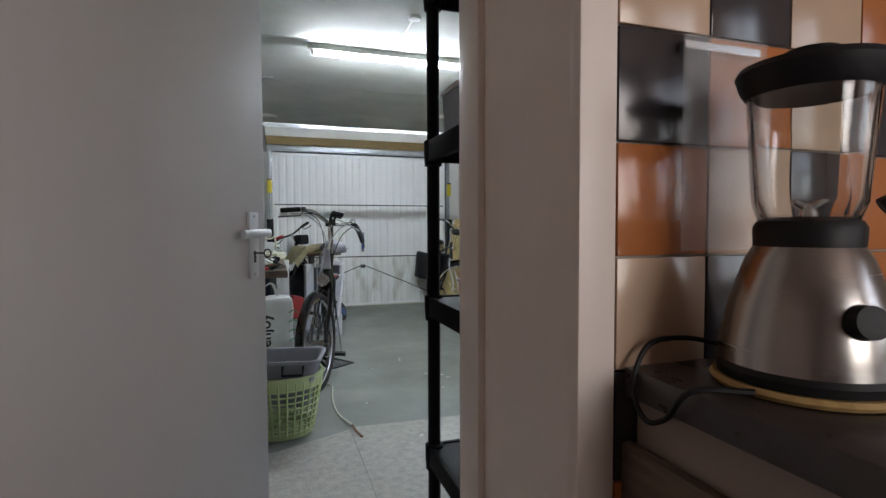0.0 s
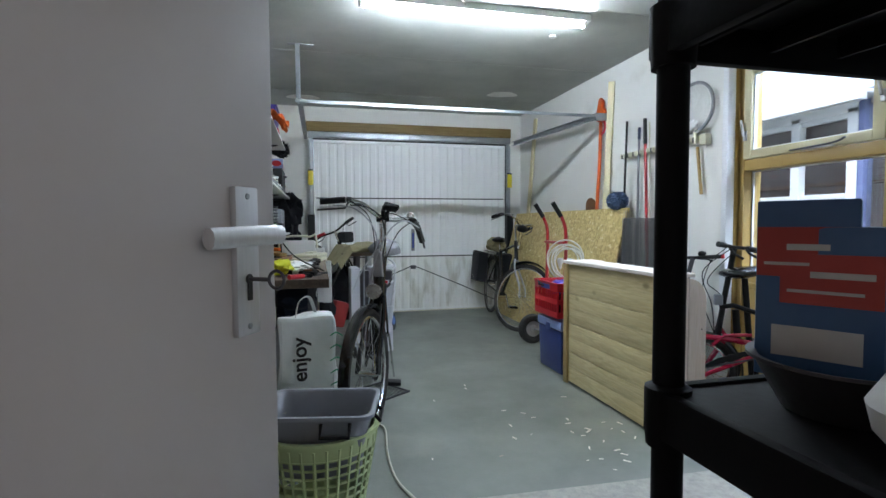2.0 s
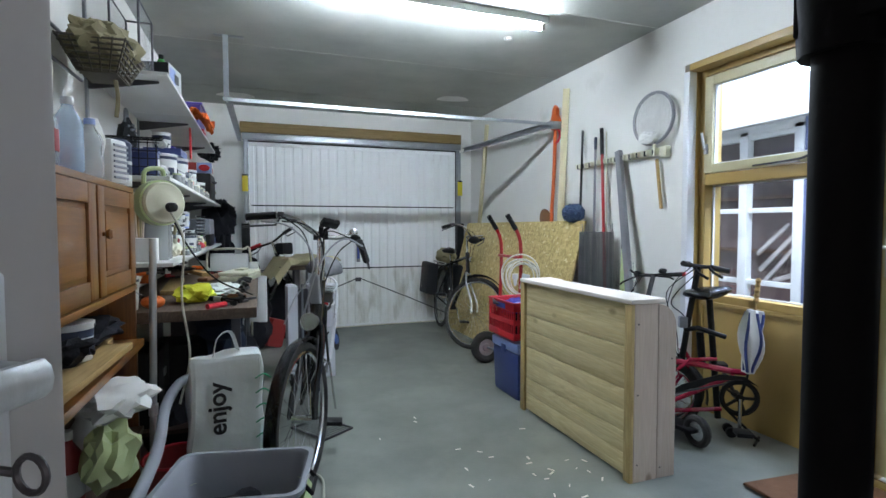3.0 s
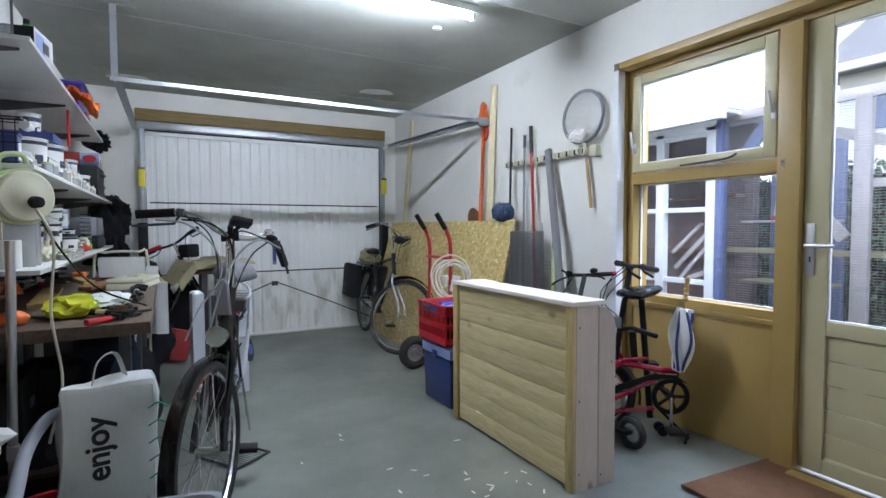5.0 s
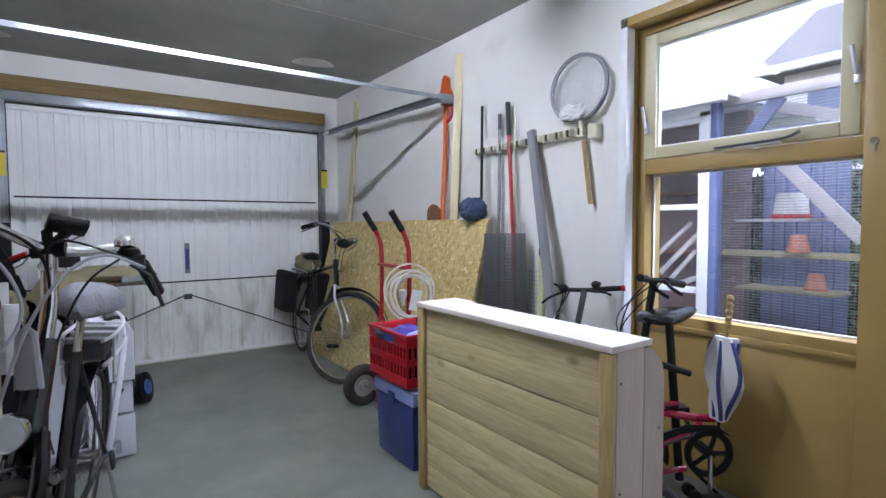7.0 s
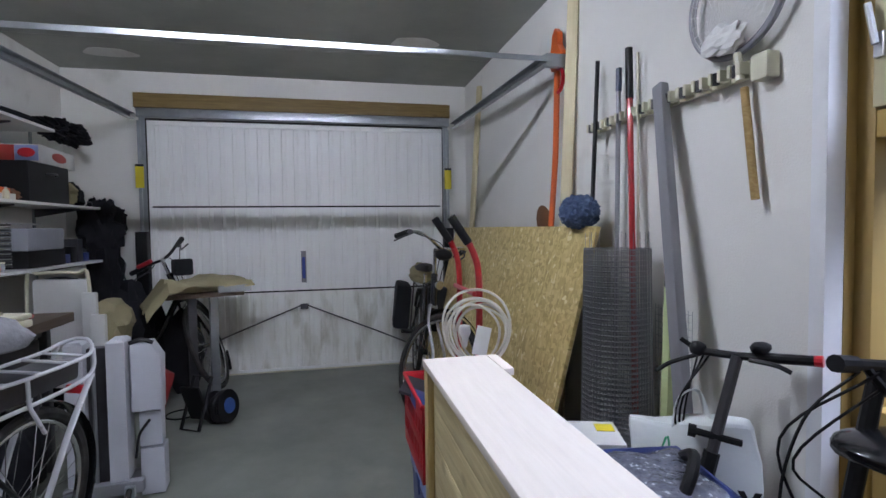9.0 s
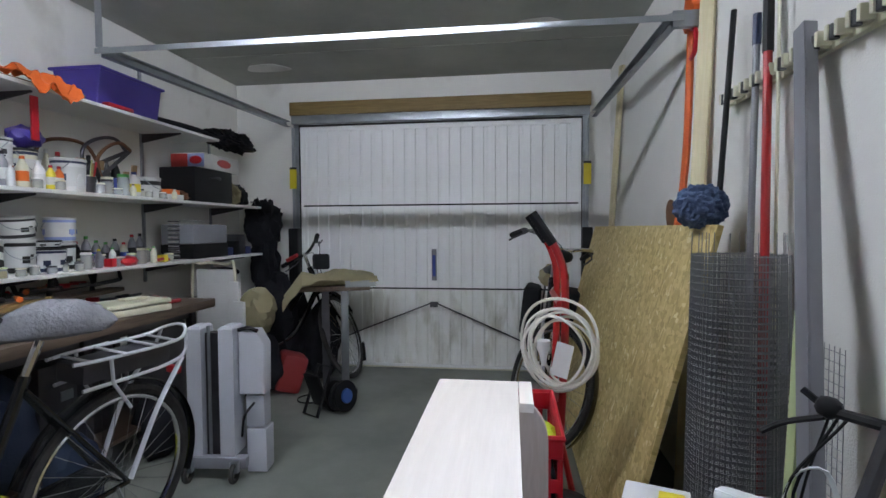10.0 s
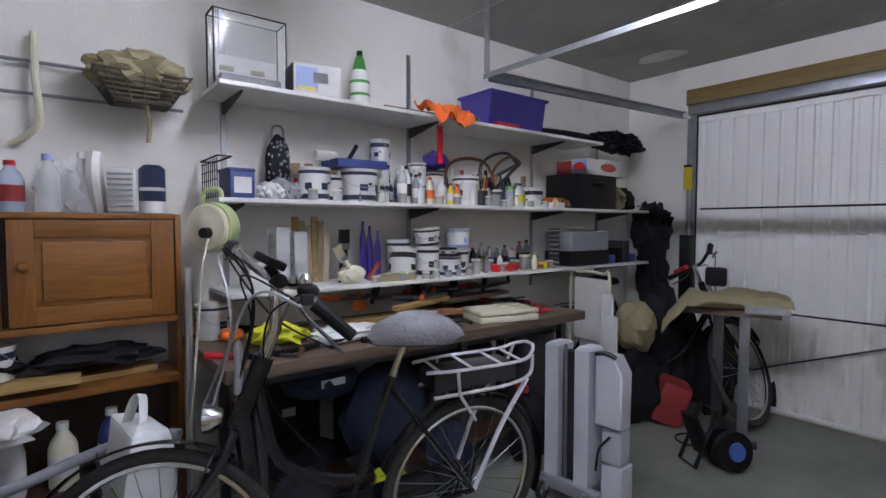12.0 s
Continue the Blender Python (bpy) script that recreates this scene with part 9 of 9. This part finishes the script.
for k in range(2):
    o = thing("detergent_box", "red and blue food carton standing in the bowl", "carton", pose(0.535 - 0.01 * k, 1.225 + 0.02 * k, 0.915, 0, 0, -62 + 6 * k) @ Matrix.Scale(0.8, 4), "cartons on the rack")
    part("body", B(nb(), -0.055, -0.012, 0, 0.055, 0.012, 0.20 + 0.035 * k, 0.003), M_BOXBLUE, o)
    pr_ = part("print", B(nb(), -0.0535, -0.0142, 0.10 + 0.035 * k, 0.0535, -0.0125, 0.165 + 0.035 * k), M_BOXRED, o)
    bm = nb()
    B(bm, -0.02, -0.0155, 0.135 + 0.035 * k, 0.045, -0.0143, 0.143 + 0.035 * k)
    B(bm, -0.045, -0.0155, 0.115 + 0.035 * k, 0.035, -0.0143, 0.119 + 0.035 * k)
    part("bar", bm, M_CARD, pr_)
    part("logo", B(nb(), -0.035, -0.0142, 0.03, 0.035, -0.0125, 0.07), M_CARD, o)
o = thing("flour_bag", "crumpled transparent and purple bag on the rack", "bag", pose(0.66, 1.20, 0.889) @ Matrix.Scale(0.8, 4))
part("sack", blob(nb(), (0, 0, 0.13), (0.07, 0.06, 0.14), 0.25, 3, 4, 2), M_CLEARPL, o)
part("contents", blob(nb(), (0, 0, 0.09), (0.058, 0.05, 0.085), 0.15, 3, 3, 2), M_PANNIER, o)
part("clip", B(nb(), -0.07, -0.01, 0.26, 0.07, 0.01, 0.285, 0.004), M_PURPLE, o)
for k, (x, y, w, d, h) in enumerate(((0.50, 1.24, 0.12, 0.13, 0.12), (0.66, 1.20, 0.16, 0.2, 0.18), (0.88, 1.16, 0.2, 0.24, 0.14))):
    o = thing("grey_tub", "grey plastic storage tub on the upper rack shelf", "storage tub", pose(x, y, 1.319, 0, 0, 6 * k), "tubs on the rack")
    part("body", prism(nb(), [(-w * 0.42, 0), (w * 0.42, 0), (w * 0.5, h), (-w * 0.5, h)], "y", -d / 2, d / 2, 0.004), M_GREYPL, o)
    part("lid", B(nb(), -w * 0.53, -d * 0.53, h + 0.0005, w * 0.53, d * 0.53, h + 0.014, 0.004), M_CARD, o)
for k, (x, y, r, h) in enumerate(((0.55, 1.08, 0.085, 0.13), (0.75, 1.14, 0.10, 0.16), (0.56, 1.08, 0.075, 0.05))):
    o = thing("clear_tub", "clear plastic food tub on the low rack shelf", "food tub", pose(x, y, 0.464 + (0.135 if k == 2 else 0)), "clear tubs")
    part("body", lathe(nb(), [(0, 0), (r * 0.85, 0), (r, h), (r * 1.06, h), (r * 1.06, h + 0.006), (r * 0.97, h + 0.005), (r * 0.82, 0.004), (0, 0.004)], 30), M_CLEARPL, o)
for k, (x, y, w, d, h, mt_) in enumerate(((0.62, 1.14, 0.26, 0.25, 0.24, M_CLEARPL), (0.92, 1.14, 0.24, 0.26, 0.30, M_BLUEPL))):
    o = thing("storage_bin", "plastic storage bin on the lowest rack shelf", "storage bin", pose(x, y, 0.064), "bins on the rack")
    part("body", prism(nb(), [(-w * 0.42, 0), (w * 0.42, 0), (w * 0.5, h), (-w * 0.5, h)], "y", -d / 2, d / 2, 0.006), mt_, o)
    part("lid", B(nb(), -w * 0.53, -d * 0.53, h + 0.0005, w * 0.53, d * 0.53, h + 0.02, 0.006), mt_, o)
o = thing("blue_container", "dark blue plastic container on the rack", "container", pose(1.02, 1.20, 0.464))
part("body", B(nb(), -0.10, -0.09, 0, 0.10, 0.09, 0.30, 0.02), M_BLUEPL, o)
part("lid", B(nb(), -0.104, -0.094, 0.301, 0.104, 0.094, 0.325, 0.006), M_BLACK, o)

# ---- outside ----
bm = nb()
B(bm, XR + 0.31, -60, -0.14, 70, 70, -0.04)
built("ground", bm, M_GRASS, "garden ground outside", 0)
sd = thing("garden_shed", "slate-blue boarded garden shed with a white window frame", "shed", pose(0, 0, 0))
part("wall", B(nb(), 4.85, 4.05, -0.05, 4.95, 7.2, 2.2), M_BRICK, sd)
for z in (0.9, 1.42, 1.7):
    part("shelf", B(nb(), 4.70, 4.12, z, 4.84, 7.0, z + 0.03, 0.002), M_RUST, sd)
part("corner_post", B(nb(), 4.36, 4.045, -0.04, 4.46, 4.095, 2.08, 0.003), M_SHED, sd)
bm = nb()
for y in (4.10, 4.62, 5.3):
    B(bm, 4.36, y, 0.0, 4.44, y + 0.085, 2.03, 0.004)
part("window_post", bm, M_WTRIM, sd)
bm = nb()
for z in (0.62, 1.28, 1.95):
    for a, b in ((4.186, 4.619), (4.706, 5.299)):
        B(bm, 4.38, a, z, 4.43, b, z + (0.045 if z != 1.95 else 0.08), 0.003)
part("window_rail", bm, M_WTRIM, sd)
part("window_pane", B(nb(), 4.435, 4.19, 0.66, 4.44, 5.29, 1.95), M_GLASS, sd, smooth=0).visible_shadow = False
bm = nb()
B(bm, 4.05, 3.86, 2.02, 4.13, 6.9, 2.09, 0.004)
B(bm, 4.13, 3.90, 2.085, 6.0, 6.9, 2.12, 0.004)
B(bm, 4.36, 4.10, 1.99, 4.44, 6.9, 2.08, 0.004)
part("roof_edge", bm, M_WTRIM, sd)
solo("shed_roof_sheet", B(nb(), 4.3, 3.95, 2.125, 6.2, 6.8, 2.15, 0.004), M_SHED, "dark flat roof sheet on the garden shed", "roof sheet")
for k, (a, b) in enumerate((((4.47, 4.25, 0.95), (4.47, 4.50, 0.66)), ((4.48, 4.22, 1.10), (4.48, 4.56, 0.75)), ((4.49, 4.30, 1.18), (4.49, 4.60, 0.90)), ((4.47, 4.22, 0.74), (4.47, 4.42, 0.66)))):
    d = Vector(b) - Vector(a)
    m = Matrix.Translation(a) @ d.to_track_quat("Z", "Y").to_matrix().to_4x4()
    solo("leaning_board", B(nb(), -0.008, -0.018, 0, 0.008, 0.018 + 0.006 * (k % 2), d.length, 0.003), M_PALETIMBER, "pale board stored against the shed window", "board", m, "leaning boards")
# wire run with timber braces
rn = thing("chicken_run", "timber framed wire mesh run with braces beside the shed", "wire run", pose(0, 0, 0))
beams = (((4.42, 1.0, 2.08), (4.42, 4.03, 2.08), 0.04, M_PALETIMBER), ((4.45, 3.66, 2.06), (4.45, 3.93, 1.70), 0.045, M_SHED), ((4.50, 3.78, 1.74), (4.50, 3.18, 1.06), 0.045, M_PALETIMBER),
         ((4.42, 3.05, -0.04), (4.42, 3.05, 2.06), 0.05, M_PALETIMBER), ((4.42, 1.05, -0.04), (4.42, 1.05, 2.06), 0.04, M_PALETIMBER), ((4.46, 1.05, 0.95), (4.46, 4.03, 0.95), 0.022, M_CANVAS),
         ((4.55, 3.75, 2.02), (4.55, 2.9, 1.72), 0.04, M_PALETIMBER), ((4.46, 3.05, 1.45), (4.46, 1.05, 1.45), 0.03, M_PALETIMBER))
for a, b, w, mt_ in beams:
    d = Vector(b) - Vector(a)
    part("beam", B(nb(), -w / 2, -w, 0, w / 2, w, d.length, 0.003, m=Matrix.Translation(a) @ d.to_track_quat("Z", "Y").to_matrix().to_4x4()), mt_, rn)
bm = nb()
for k in range(104):
    T(bm, [(4.39, 1.05, 0.0 + k * 0.020), (4.39, 4.03, 0.0 + k * 0.020)], 0.0024, 3, cap=False)
for k in range(86):
    T(bm, [(4.39, 1.05 + k * 0.035, 0), (4.39, 1.05 + k * 0.035, 2.08)], 0.0012, 3, cap=False)
tagged(part("wire_mesh", bm, M_GALV, rn, smooth=0), kind="stuff")
for k in range(7):
    part("board", B(nb(), 5.10, 3.44 + 0.085 * k, 0.0, 5.13, 3.52 + 0.085 * k, 1.95, 0.003), M_SHED, rn)
part("perch_shelf", B(nb(), 4.62, 3.36, 1.185, 4.92, 4.02, 1.205, 0.003), M_PALETIMBER, rn)
part("perch_shelf", B(nb(), 4.62, 3.36, 0.66, 4.92, 4.02, 0.68, 0.003), M_CANVAS, rn)
fd = thing("feeder", "white plastic poultry feeder with a red tray", "feeder", pose(4.78, 3.70, 1.207))
part("drum", lathe(nb(), [(0, 0.03), (0.115, 0.03), (0.10, 0.185), (0, 0.19)], 26), M_WHITEPL, fd)
part("tray", lathe(nb(), [(0, 0), (0.135, 0), (0.14, 0.029), (0.12, 0.029), (0, 0.025)], 26), M_REDPL, fd)
for k, z in enumerate((0.682, 0.97)):
    solo("flower_pot", lathe(nb(), [(0, 0.12), (0.045, 0.12), (0.068, 0.02), (0.074, 0.018), (0.074, 0), (0, 0)], 22), M_TERRA, "upturned terracotta flower pot on a shelf", "flower pot", pose(4.78 if k == 0 else 4.46, 3.53, z), "flower pots")
# hedge
rnd = random.Random(77)
bm = nb()
for k in range(15000):
    x, y, z = 5.6 + rnd.uniform(-0.25, 0.3), rnd.uniform(-1.5, 4.6), rnd.uniform(0.0, 1.72)
    x += 0.12 * noise.noise(Vector((0, y * 2, z * 2)))
    s = rnd.uniform(0.022, 0.045)
    m = Matrix.Translation((x, y, z)) @ Euler((rnd.uniform(0, 6), rnd.uniform(0, 6), rnd.uniform(0, 6))).to_matrix().to_4x4()
    vs = [bm.verts.new(m @ Vector(p)) for p in ((-s, 0, 0), (0, -s * 0.5, 0.004), (s, 0, 0), (0, s * 0.5, 0.004))]
    bm.faces.new(vs)
hg = thing("hedge", "dense dark green clipped hedge behind the garden", "hedge", pose(0, 0, 0))
tagged(part("leaves", bm, M_LEAF, hg, smooth=0), kind="stuff")
part("stems", B(nb(), 5.72, -1.5, -0.04, 5.85, 4.6, 1.62), M_CUPDK, hg)
# neighbouring house with a tiled roof
nh = thing("neighbour_house", "neighbouring house with dark tiled gable roof and white trim", "house", pose(0, 0, 0))
part("wall", B(nb(), 14.0, -6.0, -0.05, 20.0, 7.4, 4.75), M_WTRIM, nh)
part("roof", prism(nb(), [(13.4, 4.75), (17.0, 7.0), (20.6, 4.75), (20.6, 4.62), (13.4, 4.62)], "y", -6.4, 7.8), M_ROOF, nh)
part("window", B(nb(), 13.95, 5.2, 3.3, 13.99, 6.9, 4.2), M_SHED, nh)
part("gutter", B(nb(), 13.25, -6.4, 4.55, 13.38, 7.8, 4.72, 0.01), M_WTRIM, nh)
